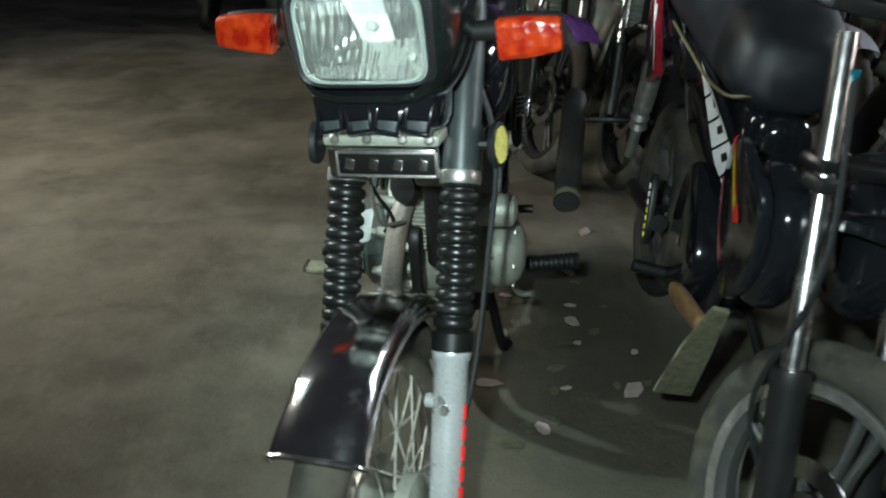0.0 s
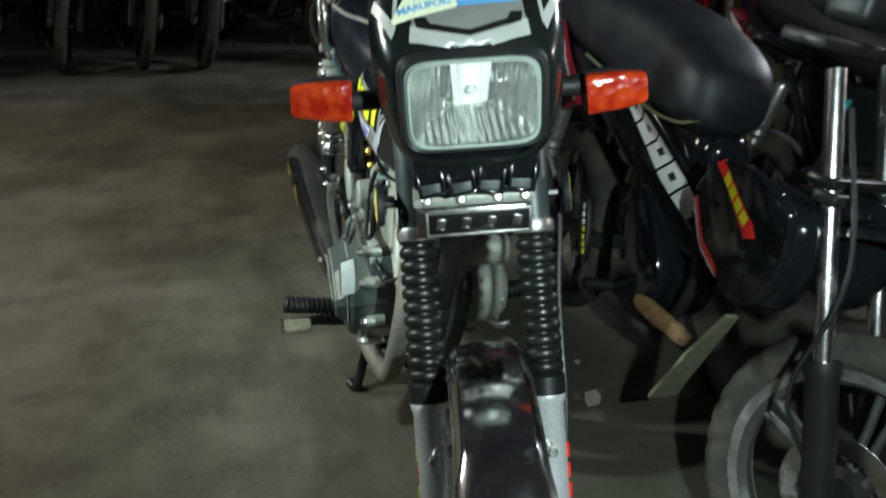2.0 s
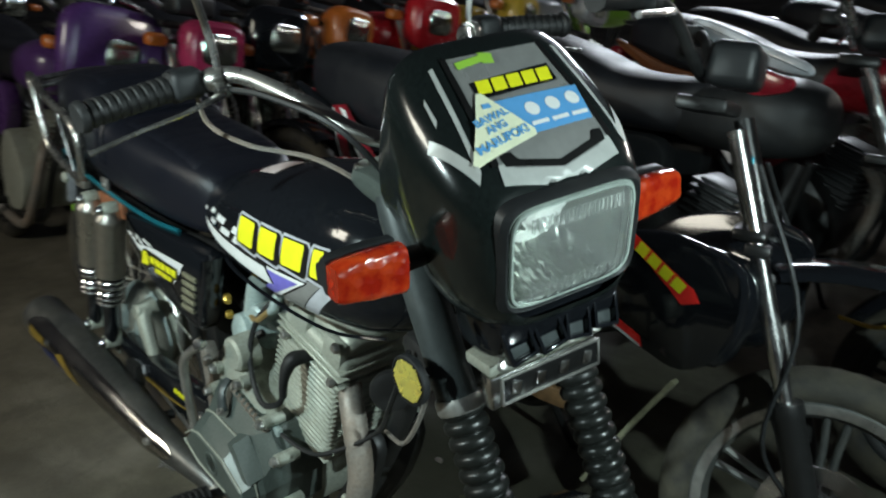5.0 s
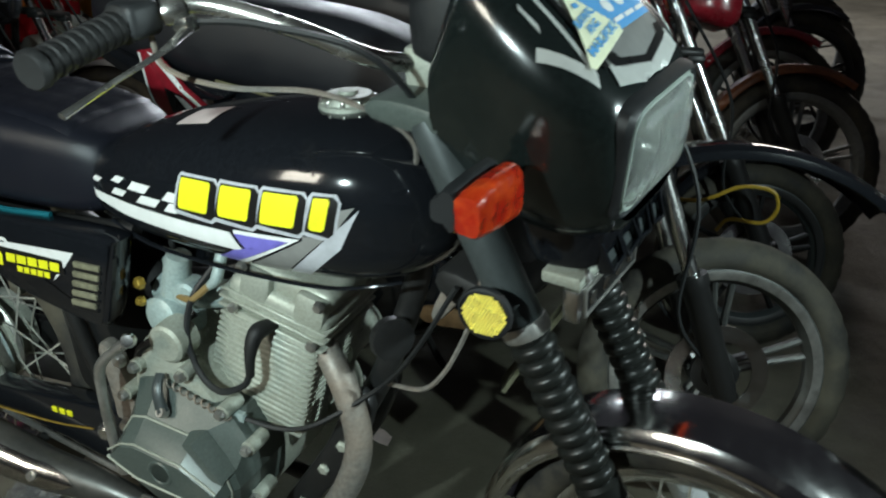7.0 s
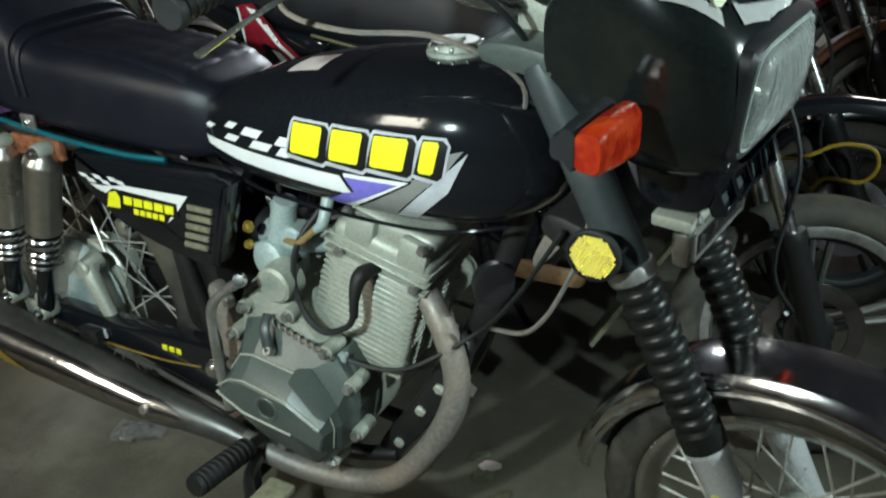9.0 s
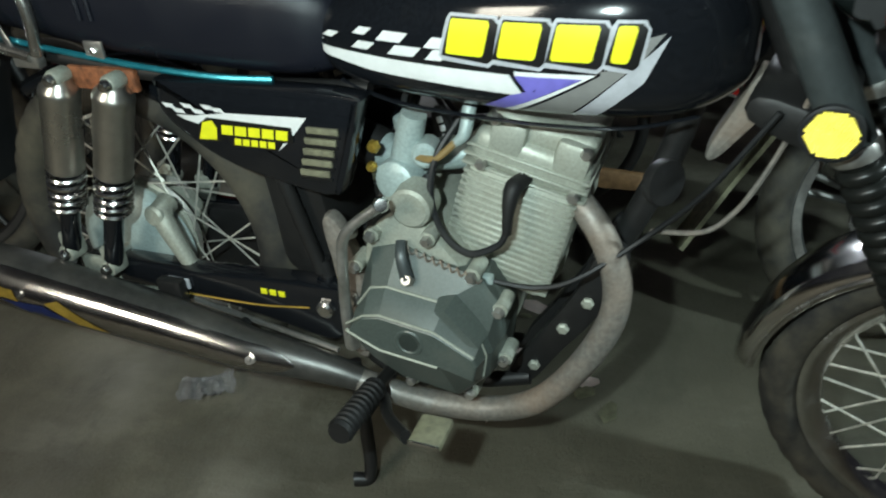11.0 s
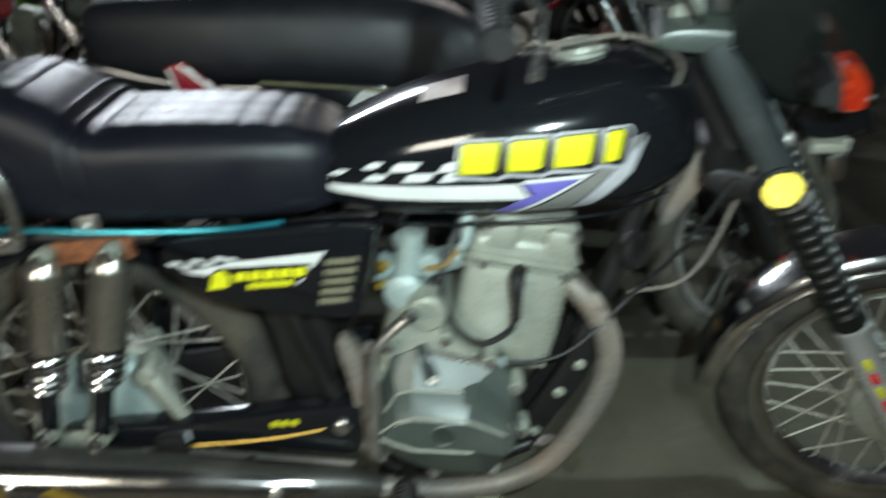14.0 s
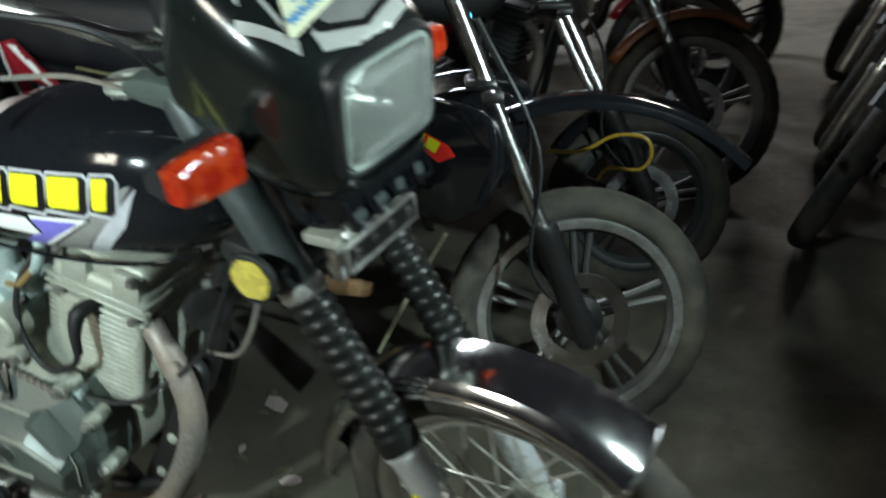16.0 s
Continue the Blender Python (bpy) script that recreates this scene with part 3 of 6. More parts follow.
guard = part("front_fender", fender((0.505, 0, 0.295), 0.330, radians(52), radians(177), 0.056, 0.034, flare=0.12),
             surface("smoked_chrome", (0.64, 0.64, 0.63), 0.13, 1.0, vary=0.06, dust=0.12, dust_color=(0.16, 0.15, 0.13), dust_scale=18, bump=0.16, grain=16), bike, "dark polished chrome front fender with scratches", STEER)
a0 = radians(52)
part("fender_lip", tube([(0.505 + (0.330 + q) * math.cos(a0), y, 0.295 + (0.330 + q) * math.sin(a0)) for y, q in ((-0.063, -0.034), (-0.061, -0.016), (-0.048, -0.005), (-0.024, -0.001), (0, 0.0), (0.024, -0.001), (0.048, -0.005), (0.061, -0.016), (0.063, -0.034))], 0.0035, 8, 3), CHROME, guard, "rolled chrome lip", STEER)
for s in (-1, 1):
    part("fender_edge", tube([(0.505 + 0.302 * math.cos(a), s * (0.056 if a > 1.1 else 0.060), 0.295 + 0.302 * math.sin(a)) for a in np.linspace(radians(52), radians(172), 18)], 0.0032, 6, 2), CHROME, guard, m=STEER)
    part("fender_stay", tube([(0.40, s * 0.058, 0.50), (0.43, s * 0.076, 0.48), (0.455, s * 0.085, 0.46)], 0.006, 8), DULL, guard, m=STEER)

for s in (-1, 1):
    y = s * 0.0885
    upper = part("fork_cover", tube([leg(0.0, y), leg(0.03, y), leg(0.265, y)], [0.024, 0.027, 0.027], 20, smooth=False), GUN, bike, "gunmetal painted upper fork cover", STEER)
    part("fork_nut", lathe([(0, 0.014), (0.013, 0.014), (0.016, 0.010), (0.016, -0.004), (0.022, -0.006), (0.022, -0.02), (0, -0.02)], 6, along(leg(0.0, y), -DOWN)), CHROME, upper, m=STEER)
    part("collar", lathe([(0.0, 0), (0.030, 0), (0.031, 0.004), (0.031, 0.016), (0.029, 0.02), (0, 0.02)], 20, along(leg(0.262, y), DOWN)), DULL, upper, "brassy clamp ring", STEER)
    prof = [(0.024, 0.0), (0.029, 0.004)]
    for i in range(11):
        h = 0.008 + i * 0.0204
        prof += [(0.0232, h), (0.0275, h + 0.003), (0.0292, h + 0.006), (0.0292, h + 0.012), (0.0278, h + 0.0155), (0.0232, h + 0.0182)]
    prof += [(0.030, 0.236), (0.030, 0.262), (0.028, 0.264)]
    part("fork_boot", lathe(prof, 24, along(leg(0.262, y), DOWN)), BOOT, bike, "ribbed black rubber fork boot", STEER)
    lower = part("fork_leg", lathe([(0.020, 0), (0.0285, 0.002), (0.0295, 0.006), (0.0285, 0.014), (0.0255, 0.02), (0.0245, 0.12), (0.0235, 0.20), (0.024, 0.262), (0.020, 0.28), (0, 0.283)], 24, along(leg(0.520, y), DOWN)),
                 SILVER, bike, "silver painted lower fork leg", STEER)
    part("fender_lug", tube([leg(0.60, y), leg(0.60, y) - Vector((0.0, s * 0.035, 0.0))], [0.013, 0.011], 10), SILVER, lower, m=STEER)
    part("lug_bolt", bolt(leg(0.61, y) + Vector((0.02, 0, 0.012)), (0.9, 0, 0.43), 0.008, 0.010), DULL, lower, m=STEER)
    part("axle_clamp", box((0.518, y, 0.302), (0.046, 0.032, 0.05), 0.009), SILVER, lower, m=STEER)
    if s < 0:
        for i in range(5):
            q = along(leg(0.60 + i * 0.032, y) + Vector((0, -0.0248, 0)), (0, -1, 0.0)) @ Matrix.Rotation(0.48, 4, "Z")
            part("fork_sticker", box((0, 0, 0.0), (0.012, 0.024, 0.002), 0.0008), RED if i % 2 else YELLOW, lower, m=STEER @ q)
    else:
        for i in range(6):
            part("fork_sticker", tube([leg(0.598 + i * 0.030, y) + Vector((0.004, 0.0242, 0)), leg(0.620 + i * 0.030, y) + Vector((0.004, 0.0242, 0))], [0.0042, 0.0036], 6), RED, lower, "red dash", STEER)
    # round amber reflector with a prism face
    rc = Vector((0.268, s * 0.142, 0.790))
    refl = part("side_reflector", lathe([(0, -0.006), (0.031, -0.006), (0.033, -0.003), (0.033, 0.004), (0.030, 0.005), (0.030, 0.003), (0, 0.003)], 28, along(rc, (0.12, s, 0.06))), MATT, bike, "round amber side reflector on the fork", STEER)
    pr = bmesh.new()
    cell = 0.0040
    for i in range(-9, 10):
        for j in range(-9, 10):
            cx, cy = (i + 0.5 * (j % 2)) * cell, j * cell * 0.87
            if math.hypot(cx, cy) > 0.0275:
                continue
            tip = pr.verts.new((cx, cy, 0.0030))
            rim6 = [pr.verts.new((cx + cell * 0.577 * math.cos(k * math.pi / 3 + math.pi / 6), cy + cell * 0.577 * math.sin(k * math.pi / 3 + math.pi / 6), 0.0030 + cell * (0.816 if k % 2 else 0.408))) for k in range(6)]
            for k in range(3):
                pr.faces.new((tip, rim6[(2 * k) % 6], rim6[(2 * k + 1) % 6], rim6[(2 * k + 2) % 6]))
    part("prism_face", pr, AMBER, refl, "amber prism face", STEER @ along(rc, (0.12, s, 0.06)), sharp=10)
    part("reflector_stem", tube([(0.268, s * 0.105, 0.79), (0.268, s * 0.136, 0.79)], 0.007, 8), IRON, refl, m=STEER)
    # turn signal
    sc = Vector((0.300, s * 0.206, 0.960 - s * 0.007))
    tilt = Matrix.Translation(sc - Vector((0, s * 0.004, 0))) @ Matrix.Rotation(radians(4 * s), 4, "X") @ Matrix.Diagonal((0.92, 0.90, 0.87, 1))
    body = [(-0.046, 0.030), (-0.043, 0.033), (0.0, 0.0315), (0.040, 0.0265), (0.046, 0.0225)]

    def pod(x0, x1, back, grow=1.0):
        rings = []
        for yy, b in body:
            ring = []
            for k in range(24):
                t = 2 * math.pi * k / 24
                u = math.copysign(abs(math.cos(t)) ** 0.55, math.cos(t))
                w = math.copysign(abs(math.sin(t)) ** 0.55, math.sin(t))
                ring.append((x0 + (x1 - x0) * (u + 1) / 2, yy * s, b * grow * w * (back if u < 0 else 1)))
            rings.append(ring)
        return loft(rings)
    signal = part("turn_signal", pod(-0.027, 0.004, 0.62, 1.02), MATT, bike, "front turn signal with an orange-red lens", STEER @ tilt)
    part("lens", pod(0.001, 0.032, 0.97), LENS_RED, signal, "glossy orange-red lens", STEER @ tilt)
    part("stalk", tube([(0.285, s * 0.11, 0.955), (0.287, s * 0.162, 0.957)], [0.013, 0.015], 14), RUBBER, signal, m=STEER)

part("lower_clamp", slab(rounded([(0.17, 0.765), (0.245, 0.735), (0.275, 0.76), (0.25, 0.785), (0.18, 0.80)], 3), -0.100, 0.100, 0.010), IRON, bike, m=STEER)
part("upper_clamp", slab(rounded([(0.10, 0.985), (0.19, 0.975), (0.21, 1.0), (0.15, 1.012), (0.10, 1.008)], 3), -0.110, 0.110, 0.008), CASE, bike, m=STEER)

# --- cowl with the headlamp
stations = [(0.398, 1.042, 0.896, 0.098), (0.390, 1.054, 0.884, 0.108), (0.365, 1.082, 0.874, 0.121), (0.33, 1.112, 0.870, 0.129), (0.29, 1.143, 0.874, 0.131),
            (0.255, 1.168, 0.886, 0.127), (0.228, 1.165, 0.905, 0.122), (0.19, 1.075, 0.93, 0.115)]
cowl = part("headlamp_cowl", loft(hull_rings(stations, 4.6, 48, 4, 0.0, 0.82), (False, True)), COWL, bike, "dark glossy headlamp cowl with stickers", STEER, sharp=60)
cowl_tree = tree_of(cowl)


def rr(x, hw, hh, zc, n=40, p=6.0):
    """A rounded rectangle across x."""
    out = []
    for k in range(n):
        t = 2 * math.pi * k / n
        out.append((x, hw * math.copysign(abs(math.cos(t)) ** (2 / p), math.cos(t)), zc + hh * math.copysign(abs(math.sin(t)) ** (2 / p), math.sin(t))))
    return out


ZL = 0.972
LAMP = STEER @ Matrix.Translation((0.395, 0, ZL)) @ Matrix.Rotation(radians(7), 4, "Y") @ Matrix.Translation((-0.395, 0, -ZL))
part("lamp_bezel", loft([rr(0.385, 0.099, 0.070, ZL), rr(0.400, 0.097, 0.068, ZL), rr(0.406, 0.091, 0.063, ZL), rr(0.404, 0.0872, 0.0610, ZL), rr(0.390, 0.0834, 0.0583, ZL)], (False, False)), MATT, cowl, "black lamp surround", LAMP)
part("reflector_bowl", loft([rr(0.389, 0.0845, 0.0594, ZL), rr(0.377, 0.0785, 0.0545, ZL), rr(0.357, 0.0654, 0.0469, ZL, p=4), rr(0.336, 0.0436, 0.0349, ZL, p=3), rr(0.322, 0.0196, 0.0174, ZL, p=2.2), rr(0.314, 0.0110, 0.0100, ZL, p=2), rr(0.309, 0.0035, 0.0035, ZL, p=2)], (False, True)), MIRROR, cowl, "silvered headlamp reflector", LAMP)
part("bulb", lathe([(0, 0.034), (0.006, 0.032), (0.009, 0.024), (0.008, 0.01), (0.010, 0.0), (0, 0)], 14, along((0.323, 0, ZL), (1, 0, 0))), BULB, cowl, m=LAMP)
dome = [(0.396, 0.0840, 0.0585, 6), (0.404, 0.0820, 0.0570, 6), (0.413, 0.0720, 0.0500, 5), (0.421, 0.0500, 0.0350, 4), (0.4255, 0.0240, 0.0170, 3), (0.4265, 0.0010, 0.0010, 3)]
glass = part("lamp_glass", loft([rr(x, a, b, ZL, p=q) for x, a, b, q in dome] + [rr(x - 0.003, a * 0.985, b * 0.985, ZL, p=q) for x, a, b, q in dome[::-1]], (False, False)), GLASS, cowl, "clear domed headlamp glass", LAMP)
glass.visible_shadow = False
for k in range(2):
    part("glass_rim", tube([Vector(q) for q in rr(0.400 + 0.004 * k, 0.0858 - 0.003 * k, 0.0600 - 0.003 * k, ZL)] + [Vector(rr(0.400 + 0.004 * k, 0.0858 - 0.003 * k, 0.0600 - 0.003 * k, ZL)[0])], 0.0026, 6, 1), LENSEDGE, cowl, "pale moulded glass edge", LAMP)
for zz in (1.012, 0.932):
    for k in range(21):
        y = -0.060 + 0.120 * k / 20
        part("glass_rib", box((0.409, y, zz), (0.004, 0.0018, 0.014), 0), GLASS, cowl, m=LAMP).visible_shadow = False

# louvred chin under the lamp
chin = part("cowl_chin", slab(rounded([(0.29, 0.900), (0.378, 0.900), (0.384, 0.876), (0.368, 0.842), (0.30, 0.838)], 3), -0.088, 0.088, 0.014), BLACK, bike, "black chin with four open slots", STEER)
for i in range(4):
    y = -0.063 + i * 0.042
    q = STEER @ Matrix.Translation((0.3775, y, 0.866)) @ Matrix.Rotation(radians(10 if i < 2 else -10), 4, "X") @ Matrix.Rotation(radians(-18), 4, "Y")
    fr = joined(box((0, -0.0165, 0), (0.018, 0.005, 0.050), 0.0015), box((0, 0.0165, 0), (0.018, 0.005, 0.050), 0.0015), box((0, 0, 0.0235), (0.018, 0.034, 0.005), 0.0015), box((0, 0, -0.0235), (0.018, 0.034, 0.005), 0.0015))
    part("slot_frame", fr, BLACK, chin, m=q)
    part("slot_grille", box((-0.004, 0, 0), (0.008, 0.028, 0.042), 0.001), GUN, chin, "grey slot", q)
bar = part("badge_bracket", box((0.335, -0.004, 0.823), (0.050, 0.170, 0.016), 0.004), ALLOY, bike, "pitted steel bracket with four screws", STEER)
for y in (-0.07, -0.022, 0.03, 0.068):
    part("screw", lathe([(0, 0.004), (0.005, 0.0035), (0.0075, 0.001), (0.0075, 0), (0, 0)], 12, along((0.36, y, 0.826), (0.9, 0, 0.4))), DULL, bar, m=STEER)
badge = part("front_badge", box((0.346, -0.006, 0.789), (0.022, 0.160, 0.044), 0.004), CHROME, bike, "chromed badge plate with raised characters", STEER)
part("badge_face", box((0.3565, 0.002, 0.789), (0.004, 0.146, 0.036), 0.002), INK, badge, m=STEER)
for yy, zz, sy, sz in ((0.002, 0.806, 0.150, 0.004), (0.002, 0.772, 0.150, 0.004), (-0.071, 0.789, 0.004, 0.038), (0.075, 0.789, 0.004, 0.038)):
    part("badge_rim", box((0.3585, yy, zz), (0.004, sy, sz), 0.001), DULL, badge, m=STEER)
for i in range(4):
    y = -0.052 + i * 0.036
    q = STEER @ Matrix.Translation((0.3595, y, 0.789)) @ Matrix.Rotation(radians(-12), 4, "X")
    part("badge_block", box((0, 0, 0), (0.004, 0.014, 0.017), 0.0015), CHROME, badge, m=q)

# cowl stickers, on the sloping face
ST3 = STEER.to_3x3()
su = ST3 @ Vector((0, 1, 0))
sv = ST3 @ Vector((-0.785, 0, 0.62))
so = STEER @ Vector((0.335, 0, 1.108))


def sticker(name, polys, material, label="", lift=0.0012):
    return decal(name, polys, cowl_tree, so, su, sv, material, cowl, label, lift)


sticker("panel_decal", [[(-0.062, 0.084), (0.062, 0.084), (0.074, -0.076), (0.0, -0.093), (-0.074, -0.076)]], GREY, "grey panel decal on the cowl")
sticker("panel_border", [[(-0.0735, -0.056), (-0.062, -0.056), (-0.056, -0.064), (0.0, -0.077), (0.056, -0.064), (0.062, -0.056), (0.0735, -0.056), (0.076, -0.078), (0.0, -0.096), (-0.076, -0.078)]], SILVERFOIL, lift=0.0020)
sticker("panel_border", [[(-0.068, -0.046), (-0.054, -0.046), (-0.048, -0.056), (0.0, -0.068), (0.048, -0.056), (0.054, -0.046), (0.068, -0.046), (0.066, -0.060), (0.0, -0.076), (-0.066, -0.060)]], INK, lift=0.0024)
for s in (-1, 1):
    sticker("panel_border", [[(s * 0.060, 0.086), (s * 0.067, 0.086), (s * 0.080, -0.056), (s * 0.072, -0.056)]], INK, lift=0.0020)
    sticker("cowl_stripe", [[(s * 0.079, 0.078), (s * 0.085, 0.076), (s * 0.098, -0.068), (s * 0.092, -0.056)], [(s * 0.098, -0.068), (s * 0.093, -0.050), (s * 0.118, 0.002), (s * 0.123, -0.008)]], SILVERFOIL, "silver-white chevron stripe")
    sticker("cowl_stripe", [[(s * 0.104, 0.046), (s * 0.107, 0.040), (s * 0.109, 0.008), (s * 0.105, 0.016)]], SILVERFOIL)
sticker("small_mark", [[(-0.054, 0.076), (-0.020, 0.080), (-0.019, 0.071), (-0.054, 0.066)], [(-0.020, 0.084), (-0.004, 0.080), (-0.007, 0.066), (-0.021, 0.068)]], GREENISH, lift=0.0026)
sticker("name_backing", [[(-0.052, 0.046), (0.056, 0.052), (0.055, 0.026), (-0.053, 0.022)]], INK, lift=0.0020)
sticker("name_block", bar_blocks(-0.049, 0.052, 0.028, 0.046, 5, 0.004, 0.16), YELLOW, "yellow slanted blocks", lift=0.0030)
sticker("blue_sticker", [[(-0.046, 0.016), (0.072, 0.014), (0.066, -0.032), (-0.036, -0.034)]], SKY, "light blue sticker with white marks", lift=0.0030)
sticker("white_mark", [[(0.000 + 0.028 * i + 0.009 * math.cos(a), -0.004 + 0.001 * i + 0.009 * math.sin(a)) for a in np.linspace(0, 2 * math.pi, 13)[:-1]] for i in range(3)], WHITE, lift=0.0036)
sticker("white_mark", [[(-0.011 + 0.027 * i, -0.020), (0.011 + 0.027 * i, -0.0195), (0.011 + 0.027 * i, -0.0245), (-0.011 + 0.027 * i, -0.025)] for i in range(3)], WHITE, lift=0.0036)
tri = [(-0.054, 0.029), (-0.048, 0.029), (-0.012, -0.029), (-0.014, -0.036), (-0.092, -0.052), (-0.097, -0.047)]
sticker("triangle_sticker", [tri], CREAM, "cream triangular sticker with blue words", lift=0.0042)
for word, size, x, z in (("BAWAL", 0.0130, -0.054, -0.004), ("ANG", 0.0125, -0.054, -0.0165), ("MARUPOK!", 0.0138, -0.0535, -0.0315)):
    words(word, size, cowl_tree, so + su * x + sv * z, (su * 0.985 + sv * 0.17).normalized(), (sv * 0.985 - su * 0.17).normalized(), SKY, cowl, 0.0054)
sticker("triangle_mark", [[(-0.056, 0.014), (-0.047, 0.014), (-0.046, 0.008), (-0.057, 0.008)]], SKY, lift=0.0052)

# instrument box behind the cowl
part("instrument_box", loft(hull_rings([(0.225, 1.14, 1.05, 0.075), (0.17, 1.135, 1.04, 0.08), (0.14, 1.12, 1.045, 0.07)], 5, 28, 3)), MATT, bike, "grey-black instrument housing", STEER)

# --- handlebar
GRIP_Y, GRIP_E = 0.272, 0.388
hb = [(-0.071, -GRIP_E, 1.103), (-0.096, -GRIP_Y, 1.112), (-0.094, -0.230, 1.117), (-0.062, -0.182, 1.120), (0.025, -0.135, 1.090), (0.105, -0.080, 1.046), (0.137, 0, 1.035),
      (0.105, 0.080, 1.046), (0.025, 0.135, 1.090), (-0.062, 0.182, 1.120), (-0.094, 0.230, 1.117), (-0.096, GRIP_Y, 1.112), (-0.071, GRIP_E, 1.103)]
bars = part("handlebar", tube(hb, 0.0115, 14), DARKCHROME, bike, "chromed steel handlebar swept back", STEER)
for s in (-1, 1):
    d = Vector((-0.096, s * GRIP_Y, 1.112)) - Vector((-0.071, s * GRIP_E, 1.103))
    prof = [(0.0, -0.004), (0.018, -0.004), (0.021, 0.0), (0.021, 0.006)]
    for i in range(9):
        h = 0.010 + i * 0.0125
        prof += [(0.0165, h), (0.0182, h + 0.002), (0.0182, h + 0.0085), (0.0165, h + 0.0105)]
    prof += [(0.022, 0.126), (0.022, 0.132), (0.0, 0.133)]
    part("grip", lathe(prof, 18, along((-0.071, s * GRIP_E, 1.103), d)), RUBBER, bars, "ribbed black rubber grip", STEER)
    part("switch_box", box((-0.097, s * 0.245, 1.116), (0.046, 0.044, 0.040), 0.010, seg=3), MATT, bars, m=STEER)
    part("lever_perch", lathe([(0, 0), (0.015, 0), (0.017, 0.006), (0.017, 0.020), (0.014, 0.026), (0, 0.026)], 16, along((-0.074, s * 0.196, 1.119), (-0.6, s, -0.15))), DARKCHROME, bars, m=STEER)
    part("perch_clamp", box((-0.064, s * 0.206, 1.104), (0.026, 0.020, 0.018), 0.004), DARKCHROME, bars, m=STEER)
    part("lever", tube([(-0.056, s * 0.210, 1.100), (-0.040, s * 0.262, 1.090), (-0.036, s * 0.33, 1.078), (-0.036, s * 0.392, 1.064)], [0.008, 0.005, 0.0042, 0.006], 8, flat=0.6), DARKCHROME, bars, "bare metal hand lever", STEER)
    part("mirror_stem", tube([(-0.078, s * 0.205, 1.122), (-0.077, s * 0.206, 1.165), (-0.060, s * 0.235, 1.31)], 0.0055, 8), CHROME, bars, "thin chromed mirror stem", STEER)
    part("bar_clamp", box((0.137, s * 0.042, 1.032), (0.044, 0.030, 0.052), 0.008), ALLOY, bars, m=STEER)
    part("control_cable", tube([(-0.062, s * 0.20, 1.105), (0.02, s * 0.17, 1.10), (0.13, s * 0.12, 1.06), (0.15, s * 0.05, 0.93), (0.06, s * 0.03, 0.80)], 0.0042, 6), MATT, bars, m=STEER)
    part("control_cable", tube([(-0.090, s * 0.235, 1.098), (-0.088, s * 0.225, 1.055), (-0.03, s * 0.19, 1.030), (0.06, s * 0.13, 1.015), (0.13, s * 0.07, 0.95), (0.10, s * 0.05, 0.86)], 0.0036, 6), PIPE if s < 0 else MATT, bars, m=STEER)
part("brake_cable", tube([(0.22, -0.11, 0.80), (0.202, -0.092, 0.735), (0.181, -0.090, 0.679), (0.154, -0.088, 0.626), (0.118, -0.080, 0.588), (0.05, -0.055, 0.565)], 0.0036, 6), PIPE, bike, "dusty pale cable")
part("speedometer_cable", tube([(0.22, 0.06, 0.98), (0.24, 0.13, 0.80), (0.30, 0.125, 0.62), (0.42, 0.115, 0.45), (0.50, 0.07, 0.33)], 0.0045, 6), MATT, bike, "black speedometer cable", STEER)

# --- fuel tank
tank_st = [(0.158, 0.845, 0.800, 0.030), (0.150, 0.882, 0.780, 0.060), (0.125, 0.916, 0.760, 0.092), (0.085, 0.940, 0.744, 0.118), (0.02, 0.954, 0.735, 0.136), (-0.08, 0.951, 0.734, 0.143),
           (-0.18, 0.940, 0.738, 0.140), (-0.28, 0.920, 0.745, 0.128), (-0.35, 0.900, 0.754, 0.112), (-0.392, 0.882, 0.768, 0.098), (-0.408, 0.860, 0.790, 0.080)]
tank = part("fuel_tank", loft(hull_rings(tank_st, 2.75, 56, 5, 0.10)), BLACK, bike, "glossy black fuel tank with yellow block lettering shapes and white arrow decal", sharp=70)
tank_tree = tree_of(tank)
seam = [(0.10, -0.085, 0.752), (0.02, -0.112, 0.741), (-0.08, -0.118, 0.739), (-0.2, -0.115, 0.743), (-0.3, -0.105, 0.750), (-0.38, -0.088, 0.768)]
for s in (-1, 1):
    part("tank_seam", tube([(x, -s * y, z) for x, y, z in seam], 0.0045, 6, 4, flat=0.5), BLACK, tank)
cap = part("fuel_cap", lathe([(0, 0.018), (0.012, 0.018), (0.014, 0.014), (0.031, 0.014), (0.034, 0.011), (0.036, 0.004), (0.040, 0.002), (0.041, -0.012), (0, -0.012)], 36, Matrix.Translation((-0.012, 0, 0.956))), ALLOY, tank, "chromed screw fuel cap")
for k in range(10):
    a = 2 * math.pi * k / 10
    part("cap_notch", box((-0.012 + 0.0345 * math.cos(a), 0.0345 * math.sin(a), 0.963), (0.006, 0.010, 0.008), 0.002, Matrix.Identity(4)), DULL, cap)


def sheet(px, py):
    """Decal sheet units to (x, z)."""
    return (-0.401 + (px - 922) * 0.000706, 0.879 - (py - 145) * 0.0008)


def tank_decal(name, polys, material, label="", lift=0.0012):
    return decal(name, [[sheet(*p) for p in poly] for poly in polys], tank_tree, (0, -0.14, 0), (1, 0, 0), (0, 0, 1), material, tank, label, lift)


